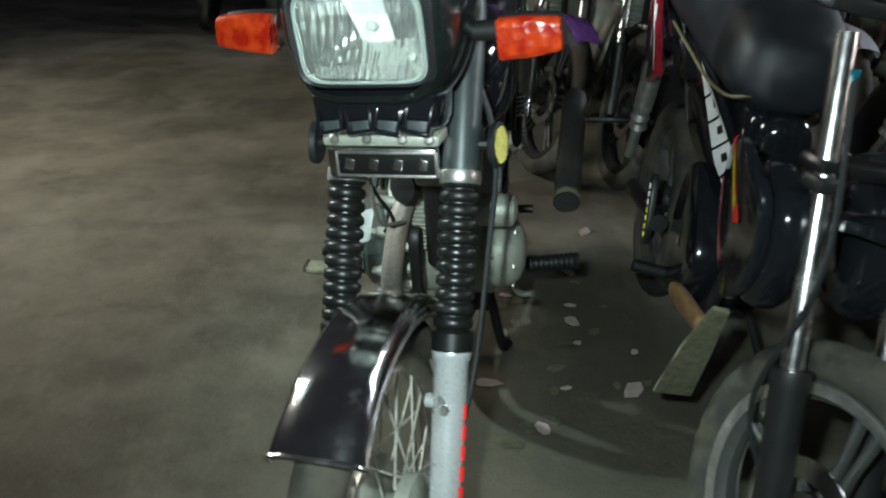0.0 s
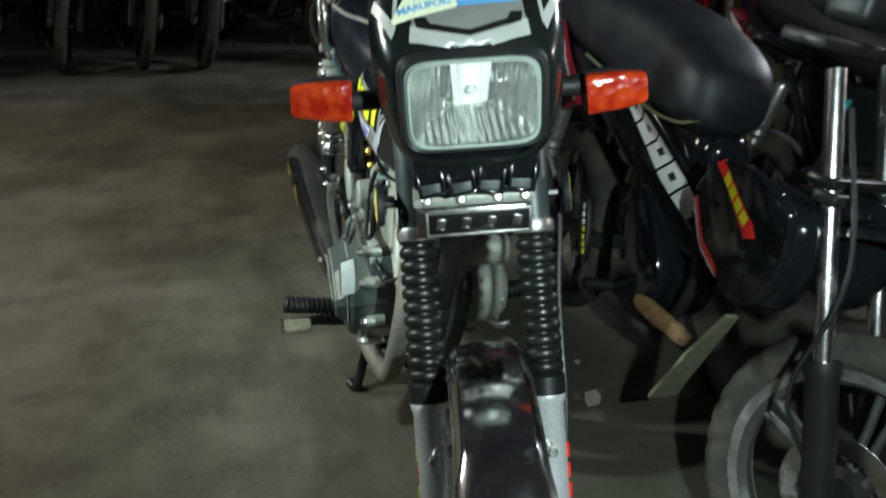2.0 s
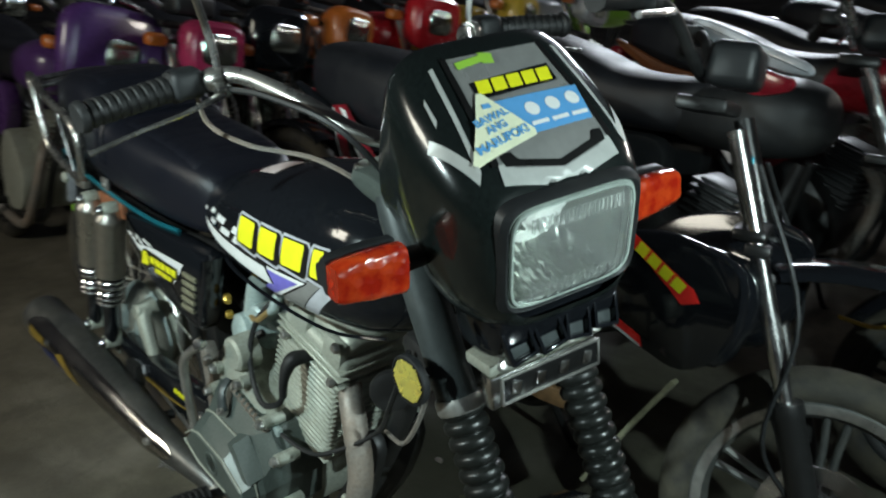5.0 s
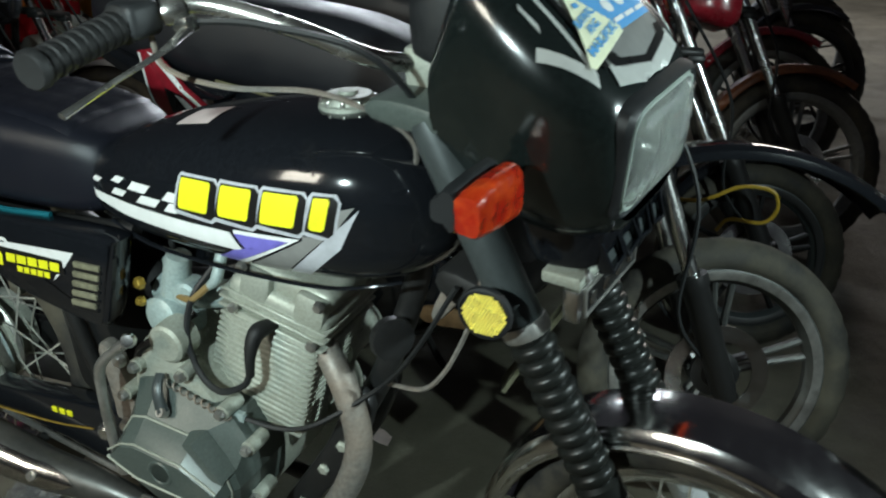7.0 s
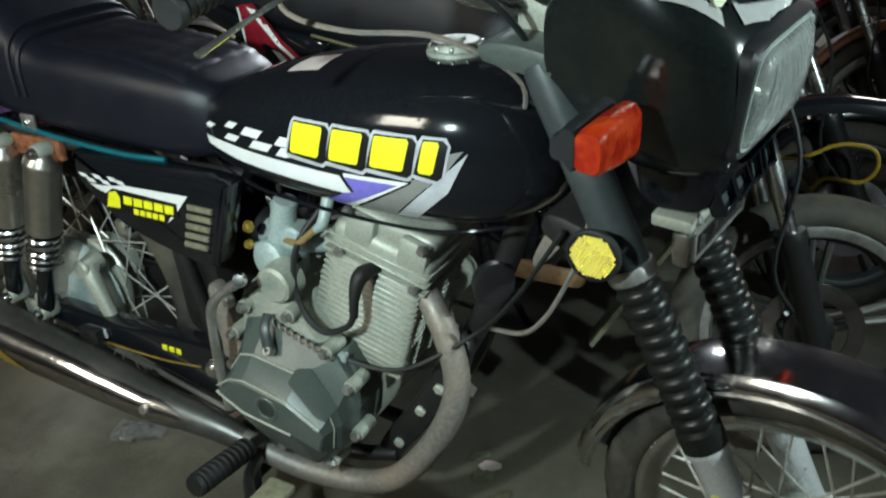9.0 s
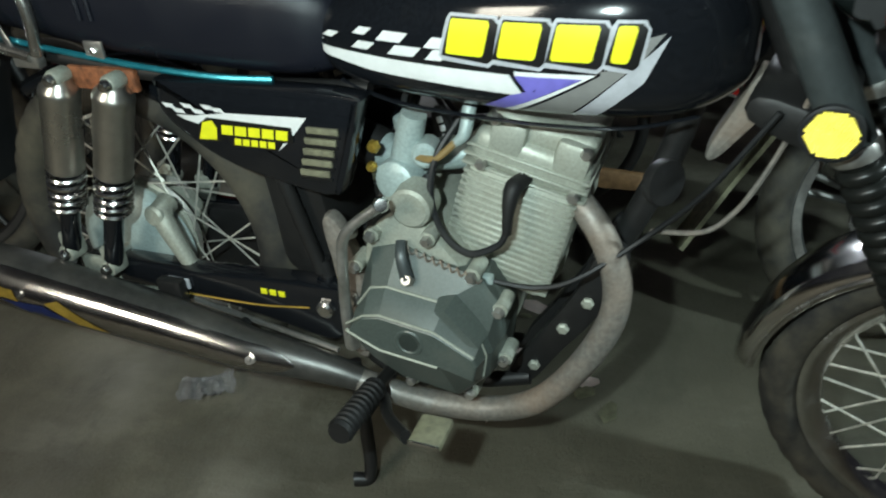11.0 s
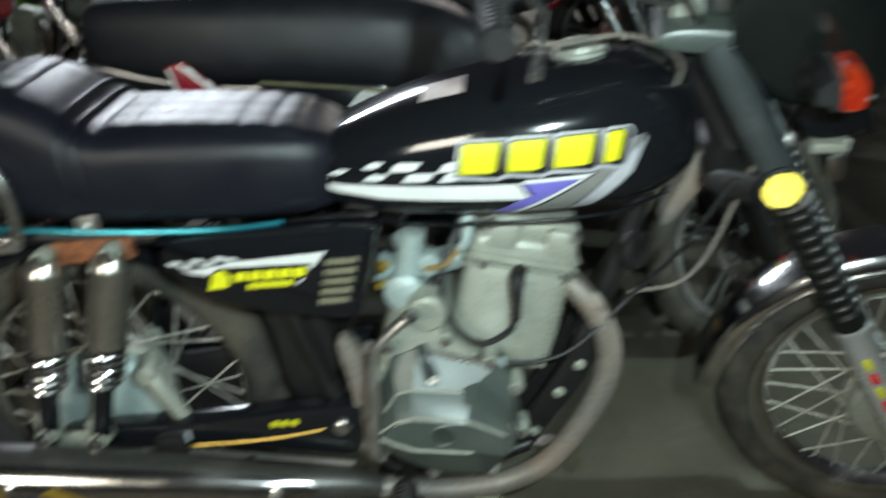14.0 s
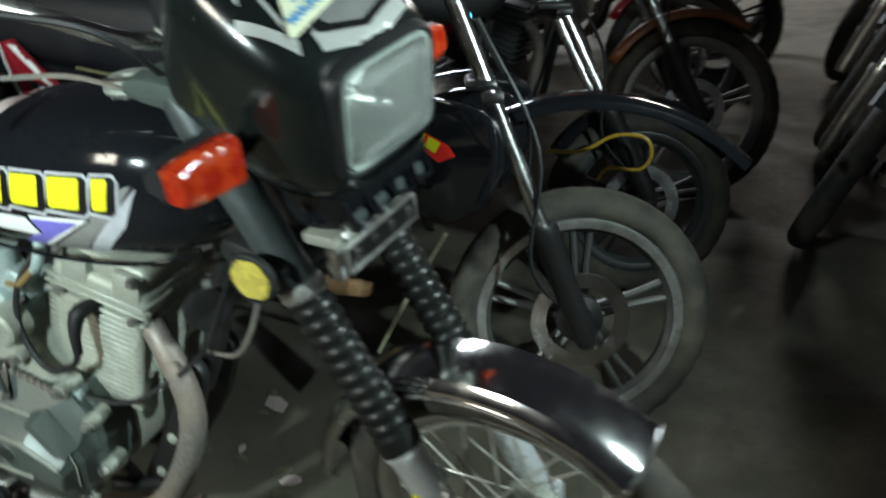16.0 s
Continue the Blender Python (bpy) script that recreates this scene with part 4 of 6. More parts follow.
tank_decal("arrow_decal", [[(918, 217), (1320, 228), (1345, 262), (1040, 246), (922, 231)]], WHITE, "white arrow stripe")
tank_decal("arrow_tip", [[(1330, 229), (1446, 229), (1302, 294), (1262, 290), (1320, 262), (1355, 262)]], LILAC, "violet-blue arrow tip")
tank_decal("arrow_edge", [[(1330, 222), (1470, 222), (1312, 299), (1302, 294), (1446, 230), (1330, 229)]], WHITE)
tank_decal("swoosh", [[(1478, 224), (1490, 215), (1560, 178), (1574, 162), (1545, 168), (1534, 210), (1474, 216)], [(1470, 226), (1482, 218), (1534, 204), (1416, 297), (1328, 297)]], GREY, "grey swoosh")
tank_decal("swoosh_tip", [[(1565, 180), (1582, 165), (1546, 232), (1464, 297), (1422, 297)]], PEARL)
checks = []
for x0, x1, y0, y1 in ((1012, 1040, 177, 189), (1066, 1118, 178, 194), (1166, 1200, 180, 197), (906, 924, 199, 206), (936, 962, 191, 201), (1008, 1046, 199, 212), (1090, 1144, 198, 214), (1168, 1200, 199, 216)):
    checks.append([(x0 - 6, y1), (x1 - 6, y1), (x1 + 12, y0), (x0 + 12, y0)])
tank_decal("check_decal", checks, WHITE, "white checkered flashes")
letters = [(1206, 1279), (1301, 1370), (1393, 1465), (1491, 1523)]
tank_decal("block_outline", [[(a - 15, 206), (a - 8, 213), (b + 6, 219), (b + 17, 210), (b + 29, 156), (b + 20, 143), (a + 8, 142), (a + 1, 150)] for a, b in letters], PEARL, "silver outlines", 0.0018)
tank_decal("block_shadow", [[(a - 9, 205), (b + 4, 213), (b + 13, 206), (b + 24, 155), (b + 15, 147), (a + 10, 147)] for a, b in letters], INK, "", 0.0026)
tank_decal("yellow_block", [[(a + 3, 202), (b - 8, 203), (b - 3, 199), (b + 9, 155), (b + 6, 150), (a + 13, 150), (a + 10, 154), (a, 198)] for a, b in letters], YELLOW, "bright yellow slanted blocks", 0.0034)
decal("paper_label", [[(-0.250, -0.020), (-0.188, -0.018), (-0.184, 0.026), (-0.246, 0.022)]], tank_tree, (0, -0.046, 0.93), (1, 0, 0), Vector((0, 0.66, 0.75)), PAPER, tank, "torn pale paper label")

# --- seat
seat_st = [(-0.384, 0.868, 0.790, 0.070), (-0.395, 0.888, 0.772, 0.088), (-0.44, 0.906, 0.764, 0.108), (-0.54, 0.922, 0.768, 0.124), (-0.66, 0.932, 0.778, 0.131), (-0.74, 0.940, 0.784, 0.133),
           (-0.80, 0.985, 0.790, 0.134), (-0.86, 1.010, 0.798, 0.132), (-0.96, 1.008, 0.812, 0.126), (-1.05, 0.995, 0.828, 0.112), (-1.085, 0.965, 0.85, 0.09)]
seat = part("seat", loft(hull_rings(seat_st, 4.2, 44, 4, 0.0)), VINYL, bike, "black vinyl dual seat with a quilted top", sharp=75)
seat_tree = tree_of(seat)


def quilt(x0, x1, hw, nx, ny, lift):
    """A padded top of stitched squares."""
    per = 5
    bm = bmesh.new()
    rows = []
    for i in range(nx * per + 1):
        row = []
        for j in range(ny * per + 1):
            x, y = x0 + (x1 - x0) * i / (nx * per), -hw + 2 * hw * j / (ny * per)
            hit, nrm, _, _ = seat_tree.ray_cast(Vector((x, y, 1.4)), Vector((0, 0, -1)))
            a, b = abs(math.sin(math.pi * i / per)), abs(math.sin(math.pi * j / per))
            row.append(bm.verts.new(hit + nrm * (lift + 0.0020 * (min(1, a * 3.0) * min(1, b * 3.0)) ** 0.5 - (0.003 if i in (0, nx * per) or j in (0, ny * per) else 0))))
        rows.append(row)
    for a, b in zip(rows, rows[1:]):
        for k in range(len(a) - 1):
            bm.faces.new((a[k], b[k], b[k + 1], a[k + 1]))
    bmesh.ops.recalc_face_normals(bm, faces=bm.faces)
    return bm


part("quilted_top", quilt(-0.43, -0.725, 0.094, 7, 4, 0.002), VINYL, seat, "quilted black vinyl")
part("quilted_top", quilt(-0.825, -1.03, 0.092, 5, 4, 0.002), VINYL, seat, "quilted black vinyl")
for x in (-0.752, -0.772):
    pts = []
    for a in np.linspace(-0.15, math.pi + 0.15, 19):
        o = Vector((x, 0, 0.87))
        d = Vector((0, math.cos(a), math.sin(a)))
        hit, nrm, _, _ = seat_tree.ray_cast(o + d * 0.4, -d)
        if hit:
            pts.append(hit + nrm * 0.001)
    part("seat_seam", tube(pts, 0.005, 6, 2), VINYL, seat)
part("strap_clip", box((-0.760, -0.137, 0.806), (0.034, 0.006, 0.028), 0.002), DULL, seat, "pale metal strap clip")
part("clip_rivet", bolt((-0.760, -0.140, 0.806), (0, -1, 0), 0.006, 0.005), CHROME, seat)
for s in (-1, 1):
    part("trim_strip", tube([(x, s * y, z) for x, y, z in ((-0.475, -0.116, 0.772), (-0.56, -0.127, 0.774), (-0.68, -0.134, 0.784), (-0.80, -0.137, 0.798), (-0.92, -0.134, 0.812), (-1.03, -0.122, 0.828))], 0.0048, 8, 4), TEAL, seat, "teal metallic trim strip")

# --- side covers
for s in (-1, 1):
    y0, y1 = s * 0.143, s * 0.100
    cover = part("side_cover", slab(rounded([(-0.663, 0.757), (-0.655, 0.770), (-0.50, 0.769), (-0.345, 0.766), (-0.336, 0.738), (-0.374, 0.622), (-0.392, 0.610), (-0.424, 0.610), (-0.553, 0.640), (-0.622, 0.678), (-0.664, 0.720)], 4), y0, y1, 0.010), BLACK, bike, "glossy black side cover")
    if s < 0:
        tr = tree_of(cover)

        def side_decal(name, polys, material, label="", lift=0.0012):
            return decal(name, polys, tr, (0, -0.15, 0), (1, 0, 0), (0, 0, 1), material, cover, label, lift, 0.05)
        side_decal("wedge_decal", [[(-0.660, 0.718), (-0.600, 0.719), (-0.548, 0.727), (-0.413, 0.731), (-0.450, 0.690), (-0.468, 0.675), (-0.520, 0.683), (-0.570, 0.700), (-0.612, 0.709)]], WHITE, "white wedge decal")
        side_decal("check_decal", [[(x, z), (x + 0.018, z - 0.001), (x + 0.012, z + 0.006), (x - 0.006, z + 0.007)] for x, z in ((-0.634, 0.7215), (-0.600, 0.7225), (-0.565, 0.7275), (-0.650, 0.7285), (-0.617, 0.730), (-0.582, 0.7305))], WHITE)
        side_decal("name_backing", [[(-0.606, 0.679), (-0.598, 0.706), (-0.580, 0.718), (-0.440, 0.714), (-0.440, 0.690), (-0.466, 0.688), (-0.468, 0.675), (-0.545, 0.675), (-0.552, 0.688), (-0.568, 0.680)]], INK, "", 0.0018)
        side_decal("name_block", bar_blocks(-0.560, -0.446, 0.6935, 0.7085, 5, 0.003, 0.15) + bar_blocks(-0.541, -0.470, 0.6785, 0.689, 5, 0.002, 0.2), YELLOW, "yellow blocks", 0.0026)
        side_decal("name_mark", [[(-0.602, 0.682), (-0.570, 0.684), (-0.566, 0.703), (-0.572, 0.714), (-0.590, 0.710), (-0.594, 0.697)]], YELLOW, "", 0.0026)
        for i in range(5):
            z = 0.7135 - i * 0.0168
            part("louvre", box((-0.391 - i * 0.0055, -0.1445, z), (0.050 - i * 0.0005, 0.006, 0.0095), 0.0015), OLIVE, cover, "dusty louvre slat")
            part("louvre_gap", box((-0.391 - i * 0.0055, -0.1437, z - 0.0084), (0.052, 0.004, 0.005), 0.001), INK, cover)

# --- frame
part("down_tube", tube([(0.105, 0, 0.86), (0.075, 0, 0.70), (0.02, 0, 0.55), (-0.03, 0, 0.45)], 0.019, 12), IRON, bike, "black frame down tube")
part("head_tube", tube([AXIS + Vector((-0.01, 0.0, 0.03)), Vector((0.245, -0.013, 0.735))], 0.03, 16, smooth=False), IRON, bike)
part("backbone", tube([(0.12, 0, 0.84), (-0.1, 0, 0.80), (-0.4, 0, 0.74)], 0.024, 12), IRON, bike)
part("neck_gusset", slab(rounded([(0.165, 0.79), (0.135, 0.735), (0.108, 0.675), (0.120, 0.665), (0.150, 0.70), (0.19, 0.76)], 3), -0.024, 0.024, 0.006), PIPE, bike, "grimy pale neck gusset")
part("horn", lathe([(0, -0.03), (0.02, -0.03), (0.024, -0.016), (0.042, -0.012), (0.046, 0), (0.044, 0.012), (0.03, 0.016), (0, 0.014)], 28, along((0.060, -0.050, 0.640), (0.75, -0.6, 0.1)) @ Matrix.Diagonal((0.72, 0.72, 0.72, 1))), IRON, bike, "black disc horn")
for s in (-1, 1):
    cradle = part("cradle_plate", slab(rounded([(-0.012, 0.53), (0.022, 0.505), (-0.02, 0.40), (-0.075, 0.32), (-0.135, 0.235), (-0.165, 0.262), (-0.11, 0.35), (-0.06, 0.43)], 3), s * 0.030, s * 0.052, 0.005), IRON, bike, "black engine cradle plate")
    for x, z in ((-0.073, 0.369), (-0.035, 0.425), (0.0, 0.49), (-0.12, 0.285)):
        part("cradle_bolt", bolt((x, s * 0.052, z), (0, s, 0), 0.010, 0.008), ALLOY, cradle)
    part("cradle_tube", tube([(-0.13, s * 0.045, 0.25), (-0.22, s * 0.06, 0.235), (-0.36, s * 0.08, 0.245), (-0.43, s * 0.09, 0.33), (-0.46, s * 0.095, 0.46)], 0.014, 10), IRON, bike)
    part("seat_rail", tube([(-0.34, s * 0.085, 0.755), (-0.55, s * 0.10, 0.755), (-0.80, s * 0.11, 0.775), (-1.10, s * 0.11, 0.815)], 0.013, 10), IRON, bike)
    part("rail_stay", tube([(-0.46, s * 0.10, 0.44), (-0.50, s * 0.105, 0.62), (-0.52, s * 0.105, 0.755)], 0.012, 10), IRON, bike)
    part("shock_bracket", box((-0.772, s * 0.124, 0.757), (0.128, 0.012, 0.036), 0.003), RUST, bike, "orange rusted shock bracket")
    for top, bottom in (((-0.839, s * 0.146, 0.763), (-0.942, s * 0.146, 0.433)), ((-0.733, s * 0.146, 0.762), (-0.856, s * 0.146, 0.416))):
        t, b = Vector(top), Vector(bottom)
        d = (b - t).normalized()
        shock = part("shock_absorber", lathe([(0.0, 0.0), (0.018, 0.0), (0.021, 0.008), (0.0300, 0.018), (0.0320, 0.026), (0.0308, 0.034), (0.0308, 0.160), (0.0318, 0.165), (0.0300, 0.168), (0, 0.168)], 26, along(t, d)), SHROUD, bike, "chrome-shrouded rear shock with an exposed coil")
        coil = [along(t, d) @ Vector((0.0285 * math.cos(a), 0.0285 * math.sin(a), 0.166 + 0.0024 * a)) for a in np.linspace(0, 2 * math.pi * 5.6, 90)]
        part("coil_spring", tube(coil, 0.0042, 6, 1), CHROME, shock)
        part("damper_rod", tube([t + d * 0.165, b], 0.0165, 14), BLACK, shock)
        part("lower_fork", box((b.x, b.y - s * 0.006, b.z + 0.012), (0.036, 0.030, 0.050), 0.008), ALLOY, shock, "dusty cast lower mount")
        for p, r in ((t, 0.0125), (b, 0.015)):
            part("shock_eye", lathe([(0, -0.016), (r, -0.016), (r + 0.002, -0.012), (r + 0.002, 0.012), (r, 0.016), (0, 0.016)], 18, along(p, (0, s, 0))), ALLOY, shock)
            part("eye_nut", lathe([(0, 0.012), (0.007, 0.011), (0.010, 0.006), (0.011, 0), (0, 0)], 12, along(p + Vector((0, s * 0.016, 0)), (0, s, 0))), CHROME, shock)
    arm = part("swing_arm", slab(rounded([(-0.93, 0.372), (-0.69, 0.362), (-0.56, 0.342), (-0.455, 0.322), (-0.415, 0.345), (-0.408, 0.402), (-0.432, 0.432), (-0.69, 0.418), (-0.93, 0.412)], 3), s * 0.130, s * 0.088, 0.008), BLACK, bike, "glossy black swing arm")
    part("arm_bolt", bolt((-0.445, s * 0.130, 0.390), (0, s, 0), 0.0165, 0.012), CHROME, arm)
    part("arm_stripe", tube([(-0.72, s * 0.1305, 0.368), (-0.58, s * 0.1305, 0.371), (-0.478, s * 0.1305, 0.384)], 0.0020, 5), GOLD, arm)
    part("axle_plate", box((-0.905, s * 0.128, 0.392), (0.080, 0.010, 0.044), 0.004), ALLOY, arm)
    part("axle_nut", bolt((-0.885, s * 0.134, 0.392), (0, s, 0), 0.014, 0.014), DULL, arm)
    if s < 0:
        for i in range(3):
            part("arm_mark", box((-0.560 + i * 0.017, -0.1312, 0.403), (0.012, 0.003, 0.011), 0.001), YELLOW, arm, "small yellow mark")
        part("chain_tag", box((-0.735, -0.134, 0.392), (0.050, 0.004, 0.020), 0.001), PEARL, arm, "torn pale tag")

# --- rear wheel and fender
wire_wheel("rear_wheel", bike, (-0.872, 0, 0.415), 0.314, 0.048, 0.252, 0.108)
part("brake_plate", lathe([(0, 0.088), (0.03, 0.086), (0.080, 0.082), (0.108, 0.070), (0.120, 0.056), (0.122, 0.048), (0, 0.048)], 40, along((-0.875, 0, 0.405), (0, -1, 0))), ZINC, bike, "grey cast rear brake plate with an arm")
arm_ = part("brake_arm", tube([(-0.768, -0.070, 0.512), (-0.768, -0.098, 0.508), (-0.752, -0.102, 0.480), (-0.716, -0.104, 0.392)], [0.020, 0.020, 0.018, 0.012], 12, smooth=False), ALLOY, bike, "dusty tan brake torque arm")
part("arm_boss", lathe([(0, 0.010), (0.015, 0.010), (0.019, 0.006), (0.021, -0.02), (0, -0.02)], 20, along((-0.768, -0.106, 0.505), (0, -1, 0.1))), ALLOY, arm_)
part("cam_lever", tube([(-0.905, -0.092, 0.345), (-0.850, -0.100, 0.330), (-0.80, -0.104, 0.345)], 0.010, 8), ALLOY, bike)
part("brake_rod", tube([(-0.76, -0.10, 0.335), (-0.44, -0.125, 0.300)], 0.005, 8), DULL, bike)
part("rear_fender", fender((-0.872, 0, 0.415), 0.336, radians(56), radians(124), 0.062, 0.026), BLACK, bike, "black rear fender")
part("inner_guard", slab(rounded([(-0.548, 0.66), (-0.47, 0.64), (-0.44, 0.50), (-0.48, 0.42), (-0.535, 0.43), (-0.545, 0.52)], 4), -0.085, 0.085, 0.012), IRON, bike, "black inner mudguard")
chain = part("chain_case", slab(rounded([(-0.95, 0.40), (-0.70, 0.43), (-0.44, 0.43), (-0.42, 0.36), (-0.60, 0.30), (-0.93, 0.28)], 4), 0.060, 0.085, 0.008), IRON, bike, "black chain case")

# --- chromed rack rails
for s in (-1, 1):
    y = s * 0.145
    rail = part("grab_rail", tube([(-0.880, y, 0.792), (-0.940, y, 0.804), (-1.010, y, 0.820), (-1.062, y, 0.848), (-1.098, y, 0.955), (-1.112, y, 0.990), (-1.085, y, 0.982), (-1.015, y, 0.950), (-0.900, y, 0.922), (-0.866, y, 0.895), (-0.860, y, 0.848), (-0.868, y, 0.795)], 0.0095, 12, 5), DARKCHROME, bike, "chromed tubular grab rail")
    part("rail_strut", tube([(-0.972, y, 0.938), (-0.915, y, 0.804)], 0.005, 8), CHROME, rail)
    part("rail_foot", box((-0.895, s * 0.138, 0.785), (0.05, 0.02, 0.026), 0.005), DULL, rail)
    part("rail_bolt", bolt((-0.955, s * 0.150, 0.785), (0, s, 0), 0.013, 0.010), ALLOY, rail)
for x in (-1.125, -1.05):
    part("rack_bar", tube([(x, -0.145, 0.975), (x - 0.01, 0, 0.985), (x, 0.145, 0.975)], 0.008, 10), CHROME, bike)
tail = part("tail_lamp", box((-1.165, 0, 0.815), (0.05, 0.13, 0.07), 0.014, seg=3), MATT, bike, "black tail lamp with a red lens")
part("lens", box((-1.190, 0, 0.815), (0.026, 0.115, 0.056), 0.010, seg=3), RED, tail)

# --- engine
case = part("crankcase", slab(rounded([(-0.372, 0.40), (-0.366, 0.50), (-0.345, 0.575), (-0.30, 0.605), (-0.255, 0.565), (-0.20, 0.50), (-0.165, 0.452), (-0.155, 0.40), (-0.166, 0.33), (-0.20, 0.288), (-0.30, 0.288), (-0.36, 0.33)], 4), -0.128, 0.118, 0.014), ALLOY, bike, "dusty cast alloy engine case")
low = [(-0.372, 0.400), (-0.366, 0.470), (-0.345, 0.522), (-0.300, 0.536), (-0.172, 0.494), (-0.150, 0.456), (-0.144, 0.400), (-0.152, 0.345), (-0.200, 0.286), (-0.300, 0.300), (-0.348, 0.330), (-0.370, 0.365)]
mid = [(-0.372, 0.398), (-0.364, 0.438), (-0.338, 0.475), (-0.312, 0.481), (-0.224, 0.468), (-0.158, 0.418), (-0.150, 0.394), (-0.158, 0.345), (-0.205, 0.296), (-0.300, 0.312), (-0.346, 0.338), (-0.370, 0.370)]
brow = [(-0.373, 0.398), (-0.366, 0.434), (-0.340, 0.468), (-0.314, 0.474), (-0.222, 0.459), (-0.163, 0.414), (-0.156, 0.392), (-0.164, 0.346), (-0.209, 0.302), (-0.301, 0.318), (-0.345, 0.344), (-0.371, 0.374)]
face = [(-0.372, 0.404), (-0.364, 0.420), (-0.340, 0.445), (-0.312, 0.451), (-0.228, 0.437), (-0.168, 0.402), (-0.162, 0.390), (-0.170, 0.360), (-0.222, 0.372), (-0.318, 0.386), (-0.352, 0.404), (-0.368, 0.410)]
foot = [(-0.371, 0.400), (-0.364, 0.418), (-0.340, 0.441), (-0.312, 0.447), (-0.228, 0.433), (-0.170, 0.400), (-0.165, 0.390), (-0.172, 0.362), (-0.224, 0.376), (-0.318, 0.390), (-0.351, 0.405), (-0.367, 0.410)]
rc = part("clutch_cover", loft([[(x, -0.052, z) for x, z in low], [(x, -0.132, z) for x, z in low], [(x, -0.164, z) for x, z in mid], [(x, -0.173, z) for x, z in brow], [(x, -0.199, z) for x, z in face], [(x, -0.202, z) for x, z in foot]]), CASE, bike, "grey painted clutch cover with worn ridges", sharp=14)
for pts, y, r in (([(-0.364, 0.440), (-0.338, 0.475), (-0.312, 0.4805), (-0.232, 0.469)], -0.166, 0.0022), ([(-0.370, 0.425), (-0.340, 0.4455), (-0.312, 0.4515), (-0.228, 0.4375), (-0.168, 0.4025)], -0.199, 0.0020),
                  ([(-0.371, 0.415), (-0.352, 0.404), (-0.318, 0.387), (-0.226, 0.374)], -0.2005, 0.0032), ([(-0.163, 0.414), (-0.157, 0.394), (-0.163, 0.352)], -0.176, 0.0018)):
    part("cover_rib", tube([(x, y, z) for x, z in pts], r, 6, 1, smooth=False), ALLOY, rc, "worn bare metal ridge")
part("cover_fin", loft([[(-0.232, -0.160, 0.474), (-0.206, -0.156, 0.480), (-0.156, -0.158, 0.424), (-0.176, -0.162, 0.424)], [(-0.230, -0.186, 0.464), (-0.214, -0.184, 0.468), (-0.164, -0.188, 0.412), (-0.180, -0.190, 0.416)]]), CASE, rc, "raised slanted fin", sharp=14)
part("pressed_mark", lathe([(0.016, 0), (0.018, 0.0016), (0.021, 0.0016), (0.023, 0)], 28, along((-0.268, -0.2022, 0.412), (0, -1, 0))), CASE, rc, "faint pressed ring")
for x, z in ((-0.374, 0.490), (-0.34, 0.550), (-0.25, 0.556), (-0.185, 0.505), (-0.146, 0.45), (-0.142, 0.36), (-0.20, 0.280), (-0.30, 0.284), (-0.376, 0.34)):
    part("cover_screw", bolt((x, -0.140, z), (0, -1, 0), 0.009, 0.012), DULL, rc)
    part("screw_boss", tube([(x, -0.100, z), (x, -0.140, z)], 0.012, 10), ALLOY, rc)
part("cable_arm", tube([(-0.292, -0.140, 0.548), (-0.286, -0.158, 0.532), (-0.276, -0.166, 0.500)], [0.008, 0.0085, 0.0105], 10, flat=0.6), GUN, bike, "small black clutch arm")
part("arm_eye", lathe([(0.004, 0.006), (0.004, 0.010), (0.007, 0.010), (0.009, 0.007), (0.009, -0.004), (0, -0.004)], 12, along((-0.276, -0.164, 0.498), (0, -0.85, 0.5))), DULL, rc)
part("cable_spring", tube([Vector((-0.285 + 0.0125 * a / 6.28, -0.140 + 0.0050 * math.cos(a), 0.536 - 0.0042 * a / 6.28 + 0.0050 * math.sin(a))) for a in np.linspace(0, 6.28 * 9, 72)], 0.0016, 5, 1), PIPE, bike, "dusty brown return spring")
part("cable_clamp", box((-0.168, -0.120, 0.490), (0.016, 0.012, 0.014), 0.002), ZINC, bike, "pale cable clamp")
part("case_boss", lathe([(0, 0.012), (0.026, 0.012), (0.031, 0.008), (0.033, -0.03), (0, -0.03)], 28, along((-0.276, -0.126, 0.600), (0, -1, 0))), ALLOY, bike, "round dusty case boss")
for x, z in ((-0.377, 0.548), (-0.384, 0.346), (-0.392, 0.420)):
    part("case_nut", lathe([(0, 0.012), (0.008, 0.012), (0.011, 0.008), (0.012, 0), (0, 0)], 12, along((x, -0.132, z), (0, -1, 0.1))), DULL, bike, "bright case nut")
part("pivot_plate", slab(rounded([(-0.40, 0.30), (-0.378, 0.31), (-0.372, 0.42), (-0.382, 0.50), (-0.408, 0.56), (-0.43, 0.55), (-0.42, 0.45), (-0.425, 0.34)], 3), -0.128, -0.10, 0.006), PIPE, bike, "dirty frame pivot plate")
part("clutch_cable", tube([(-0.170, -0.120, 0.488), (-0.10, -0.112, 0.481), (-0.040, -0.105, 0.503), (0.05, -0.075, 0.57), (0.12, -0.10, 0.66), (0.19, -0.12, 0.78)], 0.0038, 6), MATT, bike, "black clutch cable")
lc = part("generator_cover", lathe([(0, 0.062), (0.030, 0.060), (0.058, 0.050), (0.072, 0.034), (0.076, 0.02), (0.078, -0.02), (0, -0.02)], 36, along((-0.185, 0.118, 0.40), (0, 1, 0))), ALLOY, bike, "round alloy generator cover")
for k in range(6):
    a = 2 * math.pi * k / 6
    part("cover_screw", bolt((-0.185 + 0.070 * math.cos(a), 0.150, 0.40 + 0.070 * math.sin(a)), (0, 1, 0), 0.007, 0.008), DULL, lc)
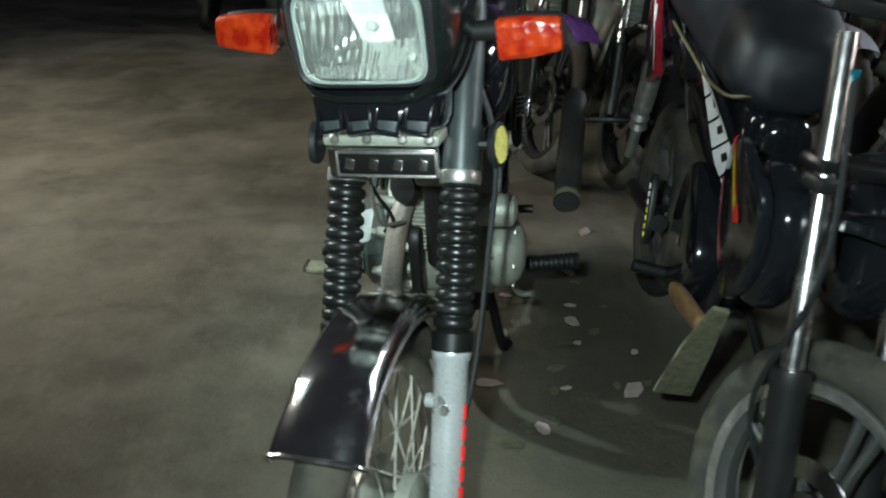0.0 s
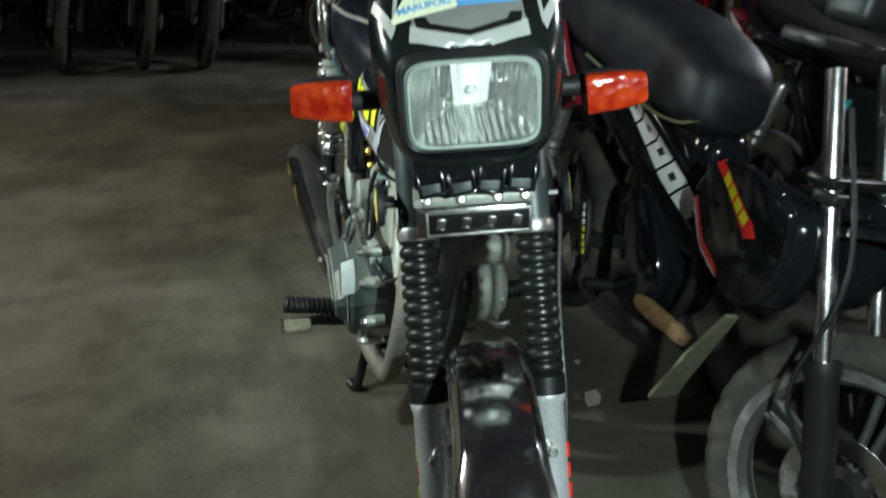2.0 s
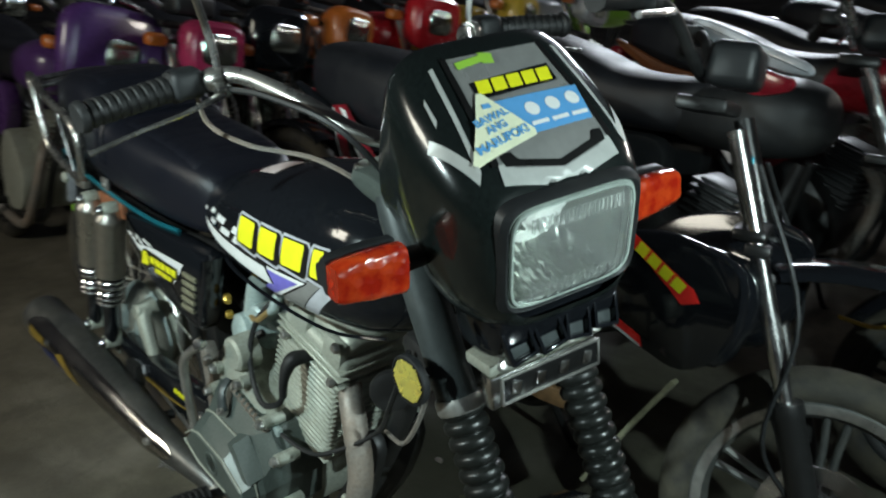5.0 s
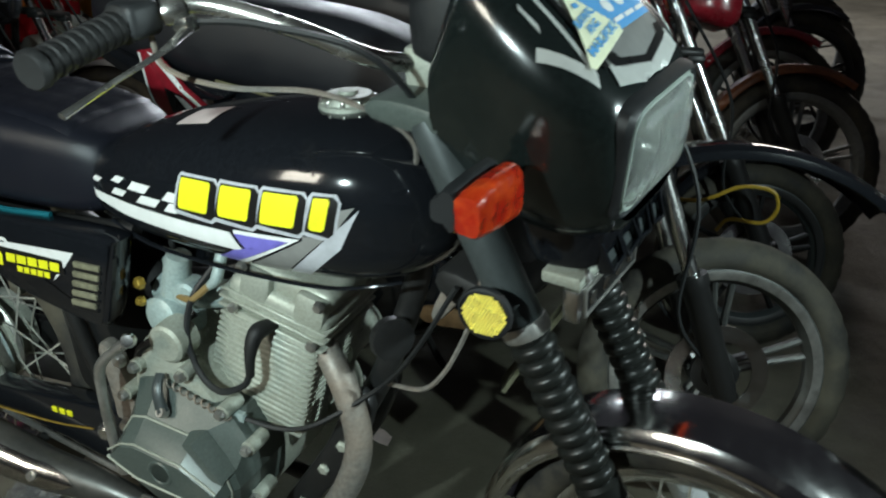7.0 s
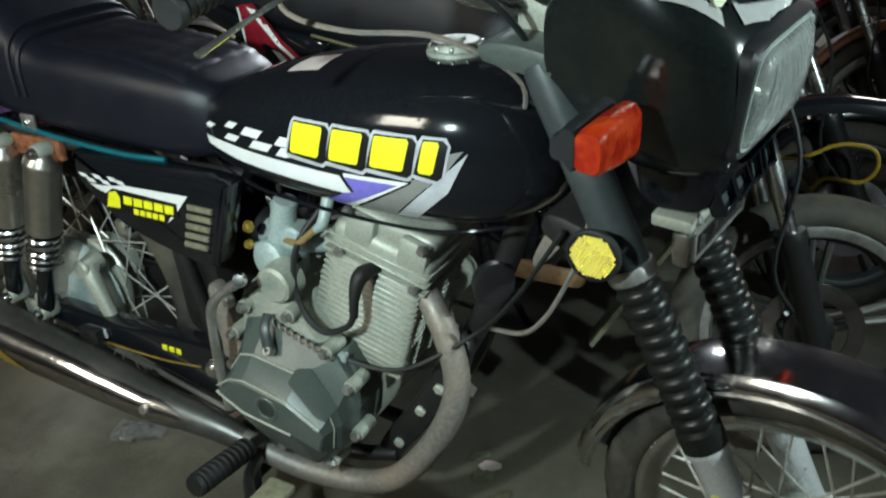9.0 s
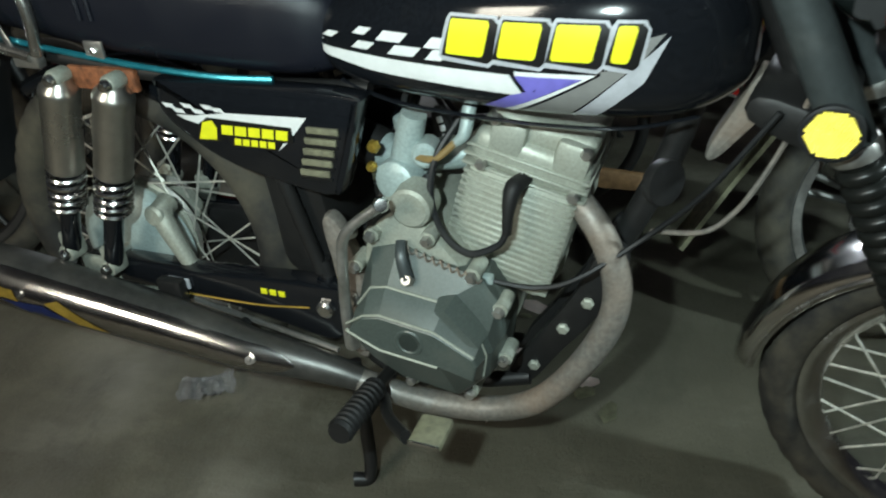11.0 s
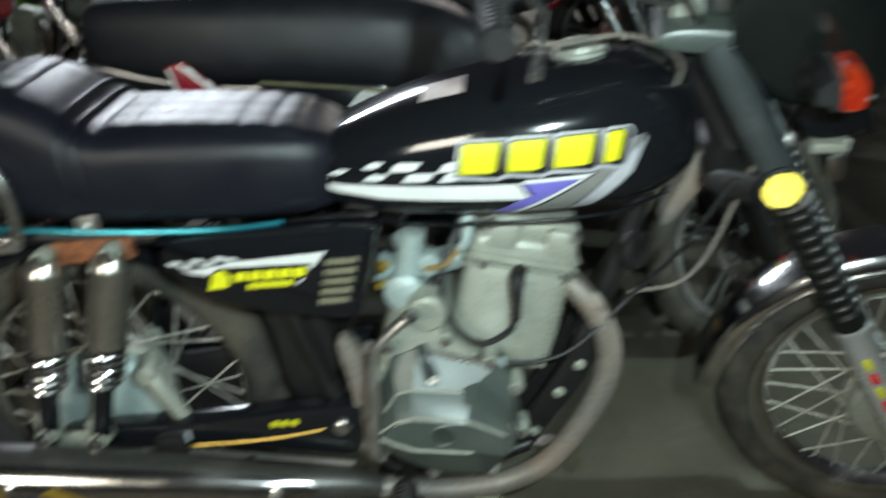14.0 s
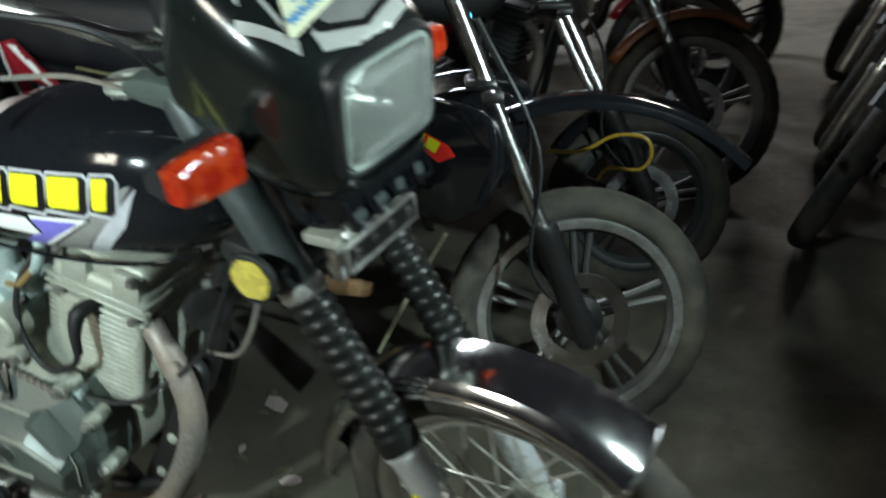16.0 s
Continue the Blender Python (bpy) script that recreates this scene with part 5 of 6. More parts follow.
part("starter_motor", lathe([(0, 0.075), (0.020, 0.074), (0.032, 0.066), (0.034, 0.05), (0.034, -0.04), (0, -0.04)], 24, along((-0.095, 0.080, 0.535), (0, 1, 0))), ALLOY, bike, "cylindrical starter motor")

UP = Vector((0.27, 0, 0.963)).normalized()
base = Vector((-0.178, 0, 0.455))
cyl = Matrix.Translation(base) @ Matrix.Rotation(math.atan2(UP.x, UP.z), 4, "Y")
barrel = part("cylinder", box((0, 0, 0.09), (0.1655, 0.1555, 0.19), 0.018, cyl), ALLOY, bike, "dusty finned cylinder barrel")
for i in range(16):
    z = 0.010 + i * 0.0107
    grow = 0.004 * math.sin(i / 15 * math.pi)
    part("cooling_fin", box((0, 0, z), (0.168 + grow, 0.158 + grow, 0.0050), 0.0020, cyl, 1), ALLOY, barrel)
head = part("cylinder_head", box((0.004, 0, 0.210), (0.172, 0.150, 0.058), 0.016, cyl, 3), ALLOY, bike, "cast cylinder head with rocker cover")
part("rocker_cover", box((0.010, 0, 0.250), (0.150, 0.128, 0.040), 0.014, cyl, 3), ALLOY, head)
for dx in (-0.045, 0.048):
    part("tappet_cap", box((dx + 0.01, -0.066, 0.236), (0.052, 0.022, 0.056), 0.009, cyl, 2), ALLOY, head)
    part("tappet_cap", box((dx + 0.01, 0.066, 0.236), (0.052, 0.022, 0.056), 0.009, cyl, 2), ALLOY, head)
for i in range(3):
    part("head_fin", box((0.002, 0, 0.184 + i * 0.015), (0.182, 0.160, 0.005), 0.002, cyl, 1), ALLOY, head)
for x, z in ((-0.06, 0.19), (0.075, 0.19), (0.075, 0.26), (-0.055, 0.265)):
    p = cyl @ Vector((x, -0.077, z))
    part("head_bolt", bolt(p, (0, -1, 0), 0.009, 0.011), DULL, head)
pc = part("spark_plug_cap", tube([(-0.122, -0.070, 0.636), (-0.130, -0.100, 0.636), (-0.133, -0.112, 0.624), (-0.135, -0.120, 0.600), (-0.137, -0.122, 0.572)], [0.010, 0.0135, 0.0115, 0.0080, 0.0066], 12), RUBBER, bike, "black rubber spark plug cap")
part("ignition_lead", tube([(-0.137, -0.122, 0.574), (-0.150, -0.126, 0.553), (-0.192, -0.130, 0.536), (-0.230, -0.124, 0.558), (-0.250, -0.115, 0.610), (-0.245, -0.098, 0.665), (-0.22, -0.07, 0.71), (-0.20, -0.04, 0.75)], 0.0052, 8), MATT, pc, "looped black ignition lead")
part("breather_pipe", tube([(-0.36, -0.10, 0.46), (-0.345, -0.125, 0.56), (-0.30, -0.12, 0.60), (-0.26, -0.08, 0.63)], 0.007, 8), MATT, bike)

# --- carburettor and intake
cb = part("carburettor", lathe([(0, -0.045), (0.024, -0.044), (0.030, -0.036), (0.031, -0.012), (0.026, -0.006), (0.024, 0.02), (0.027, 0.026), (0.027, 0.036), (0.020, 0.044), (0.018, 0.066), (0.021, 0.068), (0.021, 0.082), (0.010, 0.090), (0, 0.09)], 22, Matrix.Translation((-0.302, -0.055, 0.622))), ZINC, bike, "pale zinc carburettor with fuel stains")
part("carburettor_cover", lathe([(0, 0.020), (0.022, 0.020), (0.031, 0.014), (0.034, 0.004), (0.034, -0.03), (0, -0.03)], 26, along((-0.312, -0.084, 0.618), (-0.1, -1, 0.1))), ZINC, cb)
part("slide_body", tube([(-0.306, -0.066, 0.640), (-0.294, -0.066, 0.690), (-0.286, -0.066, 0.716)], [0.024, 0.021, 0.019], 18, smooth=False), ZINC, cb)
part("side_port", lathe([(0, 0.012), (0.014, 0.012), (0.019, 0.008), (0.020, -0.03), (0, -0.03)], 20, along((-0.268, -0.082, 0.662), (0.2, -1, 0.1))), ZINC, cb)
part("brass_jet", bolt((-0.336, -0.098, 0.676), (-0.2, -1, 0.1), 0.010, 0.012), GOLD, cb)
part("brass_jet", bolt((-0.346, -0.092, 0.640), (-0.2, -1, 0.1), 0.008, 0.012), GOLD, cb)
part("intake_bore", tube([(-0.36, -0.03, 0.635), (-0.31, -0.045, 0.636), (-0.22, -0.02, 0.640)], [0.030, 0.024, 0.022], 16), ZINC, cb)
part("choke_lever", box((-0.325, -0.088, 0.632), (0.036, 0.012, 0.018), 0.003), ZINC, cb)
part("mixture_screw", bolt((-0.300, -0.084, 0.612), (0, -1, 0), 0.009, 0.014), OCHRE, cb)
part("float_bowl_bolt", bolt((-0.302, -0.055, 0.577), (0, 0, -1), 0.008, 0.01), OCHRE, cb)
part("throttle_cable", tube([(-0.302, -0.055, 0.705), (-0.295, -0.06, 0.745), (-0.22, -0.05, 0.775), (0.0, -0.04, 0.79)], 0.0045, 6), MATT, cb)
part("intake_hose", tube([(-0.355, -0.03, 0.635), (-0.42, -0.02, 0.65), (-0.50, 0, 0.66)], [0.032, 0.034, 0.04], 16), RUBBER, bike)
part("fuel_tap", tube([(-0.20, -0.07, 0.735), (-0.205, -0.085, 0.700), (-0.22, -0.088, 0.685)], [0.010, 0.009, 0.006], 10), ZINC, bike)
part("fuel_hose", tube([(-0.215, -0.088, 0.69), (-0.245, -0.098, 0.665), (-0.28, -0.090, 0.66)], 0.0055, 8), surface("amber_fuel_hose", (0.22, 0.15, 0.06), 0.35), bike, "stained fuel hose")

# --- exhaust
part("exhaust_flange", lathe([(0.020, 0), (0.033, 0), (0.034, 0.006), (0.030, 0.014), (0.022, 0.016)], 20, along((-0.075, -0.030, 0.608), (0.75, -0.45, -0.4))), DULL, bike)
part("exhaust_pipe", tube([(-0.085, -0.02, 0.610), (-0.048, -0.050, 0.592), (-0.010, -0.070, 0.548), (0.012, -0.080, 0.480), (0.002, -0.088, 0.410), (-0.046, -0.094, 0.318), (-0.108, -0.098, 0.246), (-0.185, -0.104, 0.216), (-0.280, -0.122, 0.222), (-0.36, -0.138, 0.248), (-0.44, -0.150, 0.276)], [0.019, 0.020, 0.0205, 0.021, 0.021, 0.021, 0.021, 0.021, 0.021, 0.020, 0.020], 18), PIPE, bike, "heat-browned curved exhaust pipe")
muf = part("muffler", tube([(-0.395, -0.142, 0.260), (-0.44, -0.150, 0.276), (-0.50, -0.160, 0.292), (-0.57, -0.172, 0.306), (-0.72, -0.184, 0.340), (-0.97, -0.203, 0.388), (-1.105, -0.211, 0.412), (-1.126, -0.212, 0.416), (-1.136, -0.213, 0.418)], [0.021, 0.026, 0.031, 0.036, 0.046, 0.053, 0.051, 0.046, 0.034], 26), MUFF, bike, "long sooty black muffler with chrome shield")
sh = bmesh.new()
rings = []
for i in range(37):
    t = i / 36
    c = Vector((-0.490 - 0.575 * t, float(np.interp(t, [0, 0.139, 0.4, 0.835, 1], [-0.158, -0.172, -0.184, -0.203, -0.209])), float(np.interp(t, [0, 0.139, 0.4, 0.835, 1], [0.290, 0.306, 0.340, 0.388, 0.406]))))
    r = float(np.interp(t, [0, 0.139, 0.4, 0.835, 1], [0.0345, 0.0395, 0.0485, 0.0565, 0.0570]))
    w = min(1.0, 0.10 + 4.0 * t ** 0.6, 0.10 + 4.0 * (1 - t) ** 0.6)
    rings.append([sh.verts.new(c + Vector((0, -r * math.cos(a), r * math.sin(a)))) for a in np.linspace(0.42 - 0.66 * w, 0.42 + 0.64 * w, 15)])
for a, b in zip(rings, rings[1:]):
    for k in range(14):
        sh.faces.new((a[k], b[k], b[k + 1], a[k + 1]))
bmesh.ops.solidify(sh, geom=sh.faces[:], thickness=0.002)
bmesh.ops.recalc_face_normals(sh, faces=sh.faces)
shield = part("heat_shield", sh, surface("polished_shield", (0.66, 0.65, 0.63), 0.14, 1.0, vary=0.05, dust=0.12, bump=0), muf, "chromed heat shield with two screws")
st_tree = tree_of(shield)
# gold and navy reflections of the chrome, painted on as flat patches
decal("gold_trim_or_reflection", [[(-1.060, 0.400), (-1.055, 0.425), (-0.985, 0.412), (-0.975, 0.392), (-1.0, 0.398)], [(-0.925, 0.392), (-0.900, 0.398), (-0.84, 0.362), (-0.80, 0.340), (-0.86, 0.350)]], st_tree, (0, -0.25, 0), (1, 0, 0), (0, 0, 1), GOLD, shield, "gold reflection painted on the chrome")
decal("navy_reflection", [[(-1.01, 0.395), (-0.975, 0.392), (-0.93, 0.388), (-0.87, 0.358), (-0.96, 0.372)]], st_tree, (0, -0.25, 0), (1, 0, 0), (0, 0, 1), NAVY, shield)
for p in ((-0.971, -0.256, 0.407), (-0.562, -0.207, 0.318)):
    part("shield_screw", lathe([(0, 0.005), (0.005, 0.0045), (0.006, 0.001), (0.011, 0), (0.012, -0.006), (0, -0.006)], 16, along(p, (0, -0.88, 0.47))), CHROME, muf)
part("muffler_hanger", box((-0.74, -0.145, 0.365), (0.05, 0.02, 0.08), 0.004), IRON, muf)

# --- controls, stand
kick = part("kick_lever", tube([(-0.294, -0.178, 0.630), (-0.338, -0.188, 0.597), (-0.358, -0.190, 0.570), (-0.366, -0.188, 0.530), (-0.380, -0.176, 0.440), (-0.388, -0.160, 0.350)], [0.0085, 0.0075, 0.0085, 0.008, 0.009, 0.013], 10), DULL, bike, "bare metal kick start lever")
part("kick_knob", lathe([(0, -0.006), (0.010, -0.006), (0.012, 0), (0.009, 0.008), (0, 0.009)], 16, along((-0.294, -0.184, 0.632), (0.5, -1, 0.4))), CHROME, kick)
pad = part("brake_pedal", tube([(-0.40, -0.115, 0.245), (-0.345, -0.165, 0.255), (-0.30, -0.235, 0.285), (-0.245, -0.290, 0.312)], [0.010, 0.010, 0.009, 0.009], 10, flat=1.3), IRON, bike, "black brake pedal arm with a bare pad")
part("pedal_pad", box((-0.207, -0.284, 0.326), (0.050, 0.062, 0.014), 0.006, Matrix.Identity(4)), OLIVE, pad, "dusty pedal pad")
part("pedal_lip", box((-0.206, -0.316, 0.330), (0.048, 0.005, 0.013), 0.002), CHROME, pad)
for s in (-1, 1):
    peg = part("foot_peg", tube([(-0.345, s * 0.10, 0.275), (-0.345, s * 0.19, 0.292)], 0.010, 10), IRON, bike, "ribbed rubber foot peg")
    prof = [(0.0, 0), (0.020, 0)]
    for i in range(9):
        prof += [(0.0175, 0.006 + i * 0.012), (0.0205, 0.008 + i * 0.012), (0.0205, 0.014 + i * 0.012), (0.0175, 0.016 + i * 0.012)]
    prof += [(0.021, 0.118), (0.018, 0.125), (0, 0.125)]
    part("peg_rubber", lathe(prof, 16, along((-0.345, s * 0.185, 0.291), (0, s, 0.14))), RUBBER, peg)
    part("stand_leg", tube([(-0.445, s * 0.075, 0.235), (-0.425, s * 0.105, 0.13), (-0.412, s * 0.135, 0.02), (-0.440, s * 0.150, 0.012)], [0.013, 0.013, 0.012, 0.014], 10), IRON, bike, "black centre stand leg")
    part("rear_peg", tube([(-0.62, s * 0.12, 0.318), (-0.625, s * 0.20, 0.318)], 0.011, 10), IRON, bike)
part("stand_cross", tube([(-0.43, -0.11, 0.12), (-0.43, 0.11, 0.12)], 0.010, 10), IRON, bike)
part("gear_lever", tube([(-0.32, 0.13, 0.30), (-0.22, 0.165, 0.285), (-0.20, 0.20, 0.292)], 0.007, 8), DULL, bike)

# --- tail fender with a bare plate
flap = part("mud_flap", tube([(-1.12, 0, 0.80), (-1.17, 0, 0.72), (-1.215, 0, 0.60), (-1.235, 0, 0.47)], [0.062, 0.066, 0.064, 0.05], 16, 5, flat=0.10), MATT, bike, "black plastic tail fender")
part("rear_plate", box((0, 0, 0), (0.004, 0.12, 0.115), 0.0015, Matrix.Translation((-1.262, 0, 0.685)) @ Matrix.Rotation(radians(22), 4, "Y")), PEARL, flap, "bare pale metal plate")
part("plate_strip", box((0, 0, 0), (0.005, 0.10, 0.020), 0.0015, Matrix.Translation((-1.292, 0, 0.612)) @ Matrix.Rotation(radians(22), 4, "Y")), GREENISH, flap, "yellow-green strip")


# ---------------------------------------------------------------- the other parked motorcycles
def bar_turn(steer, rake=26.0):
    """The turn of the handlebar and fork about the steering axis."""
    axis = Vector((0.13, 0, 0.97))
    return Matrix.Translation(axis) @ Matrix.Rotation(radians(steer), 4, Vector((-math.sin(radians(rake)), 0, math.cos(radians(rake))))) @ Matrix.Translation(-axis)


def parked(label, at, lean, steer, paint, accent, wheel_metal, seat_top=0.0, trail=False, headlamp=True, rake=26.0, name="motorcycle", band=None, cowl_size=1.0, fin_panel=False, wheel_r=0.300, engine=None, cowl_paint=None, slider=None):
    """A plain parked motorcycle of the same kind of build; x ahead, y to its left."""
    root = tagged(new(name), label, "motorcycle", "parked motorcycles")
    engine = engine or (BLACK if trail else ALLOY)
    st = bar_turn(steer, rake)
    big, hub_x = (0.280, 0.480) if trail else (wheel_r, 0.505)
    down = Vector((math.sin(radians(rake)), 0, -math.cos(radians(rake))))
    top = Vector((0.203, 0, 0.99)) if trail else TOP

    def leg(s, y):
        return top + down * s + Vector((0, y, 0))
    alloy_wheel("front_wheel", root, (hub_x, 0, big), big, 0.040, big - 0.066, st, wheel_metal, True, band, DULL if trail else None)
    alloy_wheel("rear_wheel", root, (-0.80, 0, big + 0.005), big + 0.005, 0.048, 0.228, I4, wheel_metal, False)
    for s in (-1, 1):
        y = s * 0.088
        part("fork_tube", tube([leg(0.045 if trail else 0.0, y), leg(0.53, y)], 0.0165, 16), CHROME, root, "bright chromed fork tube", st)
        if trail and s > 0:
            part("fork_sleeve", tube([leg(0.02, y), leg(0.40, y)], 0.0190, 14), INK, root, "black fork sleeve", st)
        low = part("fork_leg", lathe([(0.018, 0), (0.030, 0.0), (0.031, 0.02), (0.027, 0.03), (0.026, 0.24), (0.020, 0.27), (0, 0.272)], 18, along(leg(0.525, y), down)), slider or IRON, root, "lower fork leg", st)
        part("brake_hose", tube([leg(0.1, y) + Vector((0.03, 0, 0)), leg(0.36, y) + Vector((0.05, s * 0.02, 0)), leg(0.60, y) + Vector((-0.05, s * 0.02, 0)), leg(0.72, y) + Vector((-0.02, 0, 0))], 0.0045, 6), MATT, low, m=st)
        part("reflector_clip", box(leg(0.255, y), (0.045, 0.046, 0.022), 0.006), IRON, low, m=st)
        if not trail:
            part("turn_signal", box((0.28, s * 0.19, 0.93), (0.05, 0.075, 0.045), 0.016, seg=3), AMBERP, root, "orange turn signal", st)
            part("signal_stalk", tube([(0.27, s * 0.10, 0.93), (0.28, s * 0.155, 0.93)], 0.009, 8), RUBBER, root, m=st)
        part("grip", lathe([(0, 0), (0.019, 0), (0.0195, 0.006), (0.0165, 0.012), (0.0165, 0.11), (0.020, 0.12), (0, 0.121)], 14, along((0.02, s * 0.385, 1.105), (0.03, -s * 0.12, 0.02))), RUBBER, root, "black rubber grip", st)
        part("lever", tube([(0.10, s * 0.21, 1.12), (0.11, s * 0.28, 1.11), (0.085, s * 0.375, 1.09)], 0.006, 8), CHROME, root, "hand lever", st)
        part("switch_box", box((0.06, s * 0.235, 1.13), (0.05, 0.06, 0.04), 0.010), MATT, root, m=st)
        stem = None if trail else part("mirror_stem", tube([(0.08, s * 0.20, 1.14), (0.085, s * 0.21, 1.20), (0.09, s * 0.25, 1.30)], 0.0055, 8), IRON, root, m=st)
        if stem:
            part("mirror_head", loft(hull_rings([(0.062, 1.335, 1.305, 0.03, s * 0.27), (0.075, 1.355, 1.275, 0.058, s * 0.27), (0.100, 1.345, 1.285, 0.045, s * 0.27), (0.112, 1.33, 1.30, 0.02, s * 0.27)], 3, 20, 3)), MATT, stem, "black mirror housing", st)
        part("shock_absorber", lathe([(0, 0), (0.018, 0), (0.026, 0.012), (0.026, 0.12), (0.022, 0.125), (0.026, 0.14), (0.02, 0.155), (0.026, 0.17), (0.02, 0.185), (0.026, 0.2), (0.014, 0.21), (0.014, 0.3), (0, 0.3)], 16, along((-0.66, s * 0.14, 0.70), (-0.11, 0, -0.33))), DULL, root, "rear shock absorber")
        part("swing_arm", tube([(-0.40, s * 0.10, 0.37), (-0.82, s * 0.10, 0.305)], 0.022, 10), IRON, root)
        part("foot_peg", tube([(-0.30, s * 0.08, 0.29), (-0.30, s * (0.16 if trail else 0.29), 0.30)], 0.015, 10), RUBBER, root)
        if not trail:
            part("frame_rail", tube([(0.08, s * 0.03, 0.74), (0.0, s * 0.06, 0.45), (-0.08, s * 0.08, 0.26), (-0.34, s * 0.09, 0.25), (-0.43, s * 0.10, 0.42), (-0.70, s * 0.11, 0.74)], 0.014, 8), IRON, root)
        shape = [(-0.66, 0.80), (-0.60, 0.69), (-0.38, 0.615), (-0.14, 0.515), (-0.075, 0.52), (-0.070, 0.590), (-0.20, 0.685), (-0.36, 0.772)] if trail else [(-0.62, 0.78), (-0.45, 0.755), (-0.27, 0.75), (-0.24, 0.66), (-0.30, 0.56), (-0.40, 0.55), (-0.56, 0.66)]
        panel = slab(rounded(shape, 4), s * (0.090 if trail else 0.135), s * (0.072 if trail else 0.075), 0.008 if trail else 0.012)
        if trail:
            for v in panel.verts:
                v.co.y -= s * 0.26 * max(0.0, v.co.x + 0.34)
        cover = part("side_panel", panel, paint, root, "glossy side panel")
        flank = part("tail_panel", slab(rounded([(-1.02, 0.90), (-0.80, 0.83), (-0.60, 0.80), (-0.62, 0.765), (-0.80, 0.775), (-0.98, 0.855)], 4), s * 0.128, s * 0.10, 0.010), accent, root, "coloured tail panel")
        if trail:
            sb = slab(rounded([(0.345, 0.735), (0.335, 0.600), (0.250, 0.525), (0.150, 0.530), (0.048, 0.552), (-0.016, 0.632), (-0.004, 0.672), (0.055, 0.732), (0.150, 0.768), (0.260, 0.775)], 4), s * 0.010, -s * 0.010, 0.006)
            for v in sb.verts:
                v.co.y += s * (0.098 + 0.17 * (v.co.x - 0.10) - 2.2 * max(0.0, v.co.x - 0.24) ** 2 + 0.10 * (v.co.z - 0.62))
            shroud = part("leg_shield", sb, BLACK, root, "black leg shield with red flash")
            part("shield_bulge", loft(hull_rings([(0.350, 0.68, 0.64, 0.008, s * 0.075), (0.335, 0.72, 0.60, 0.03, s * 0.075), (0.30, 0.745, 0.54, 0.05, s * 0.075), (0.20, 0.75, 0.535, 0.045, s * 0.070), (0.08, 0.70, 0.58, 0.025, s * 0.065)], 2.6, 24, 3)), BLACK, root, "rounded inner leg shield")
            if s < 0:
                tr = tree_of(shroud)
                flat = ((0, -0.2, 0), (1, 0, 0), (0, 0, 1))
                decal("red_flash", [[(0.076, 0.740), (0.112, 0.757), (0.190, 0.722), (0.262, 0.690), (0.276, 0.668), (0.238, 0.652), (0.205, 0.676), (0.140, 0.715)]], tr, *flat, RED, shroud, "red flash")
                decal("yellow_block", bar_blocks(0.0, 0.128, -0.006, 0.020, 4, 0.004, 0.2), tr, (0.126, -0.2, 0.728), (0.908, 0, -0.419), (0.419, 0, 0.908), YELLOW, shroud, "yellow blocks", 0.0022)
                decal("edge_flash", [[(-0.012, 0.642), (0.008, 0.648), (0.064, 0.578), (0.150, 0.556), (0.156, 0.534), (0.050, 0.556)]], tr, *flat, RED, shroud)
                decal("edge_line", [[(-0.014, 0.634), (-0.004, 0.640), (0.053, 0.562), (0.150, 0.539), (0.150, 0.533), (0.049, 0.555)]], tr, *flat, WHITE, shroud, "", 0.002)
                tp = tree_of(cover)
                o, u, v = (-0.368, -0.10, 0.726), (0.866, 0, -0.50), (0.50, 0, 0.866)
                decal("white_block", bar_blocks(-0.062, 0.315, -0.033, 0.022, 5, 0.014, 0.1), tp, o, u, v, WHITE, cover, "white slanted blocks")
                decal("white_slit", [[(x + 0.024, -0.012), (x + 0.046, -0.012), (x + 0.051, 0.004), (x + 0.029, 0.004)] for x in (-0.06, 0.016, 0.091, 0.167)], tp, o, u, v, INK, cover, "", 0.002)
        if trail and s < 0:
            part("fork_sticker", box(leg(0.10, -0.088) + Vector((0.016, 0.010, 0)), (0.006, 0.012, 0.024), 0.002), TEAL, root, "small teal sticker", st)
            guard_ = part("hand_guard", slab(rounded([(-0.03, 1.135), (0.05, 1.118), (0.14, 1.088), (0.222, 1.064), (0.228, 1.040), (0.15, 1.048), (0.04, 1.076), (-0.03, 1.112)], 4), 0.222, 0.250, 0.010), PEARL, root, "pale hand guard with a dark red lower edge")
            part("guard_edge", slab(rounded([(0.09, 1.052), (0.16, 1.040), (0.200, 1.030), (0.190, 1.006), (0.12, 0.990), (0.075, 1.012)], 4), 0.226, 0.246, 0.008), CRIMSON, guard_)
        if (fin_panel or trail) and s < 0:
            yo = 0.158 if trail else 0.142
            outline = [(-0.805, 0.866), (-0.768, 0.872), (-0.685, 0.792), (-0.600, 0.734), (-0.545, 0.690), (-0.640, 0.650), (-0.747, 0.700), (-0.786, 0.778)] if trail else [(-1.02, 0.855), (-0.66, 0.660), (-0.70, 0.620), (-0.86, 0.670), (-0.97, 0.76)]
            fin = part("fin_panel", slab(outline, s * yo, s * (yo - 0.022), 0.006), CRIMSON, root, "pointed red panel edged in white")
            tf = tree_of(fin)
            flat = ((0, -0.2, 0), (1, 0, 0), (0, 0, 1))
            if trail:
                decal("white_edge", [[(-0.772, 0.864), (-0.762, 0.868), (-0.683, 0.788), (-0.602, 0.732), (-0.560, 0.698), (-0.572, 0.698), (-0.612, 0.730), (-0.692, 0.786)]], tf, *flat, WHITE, fin)
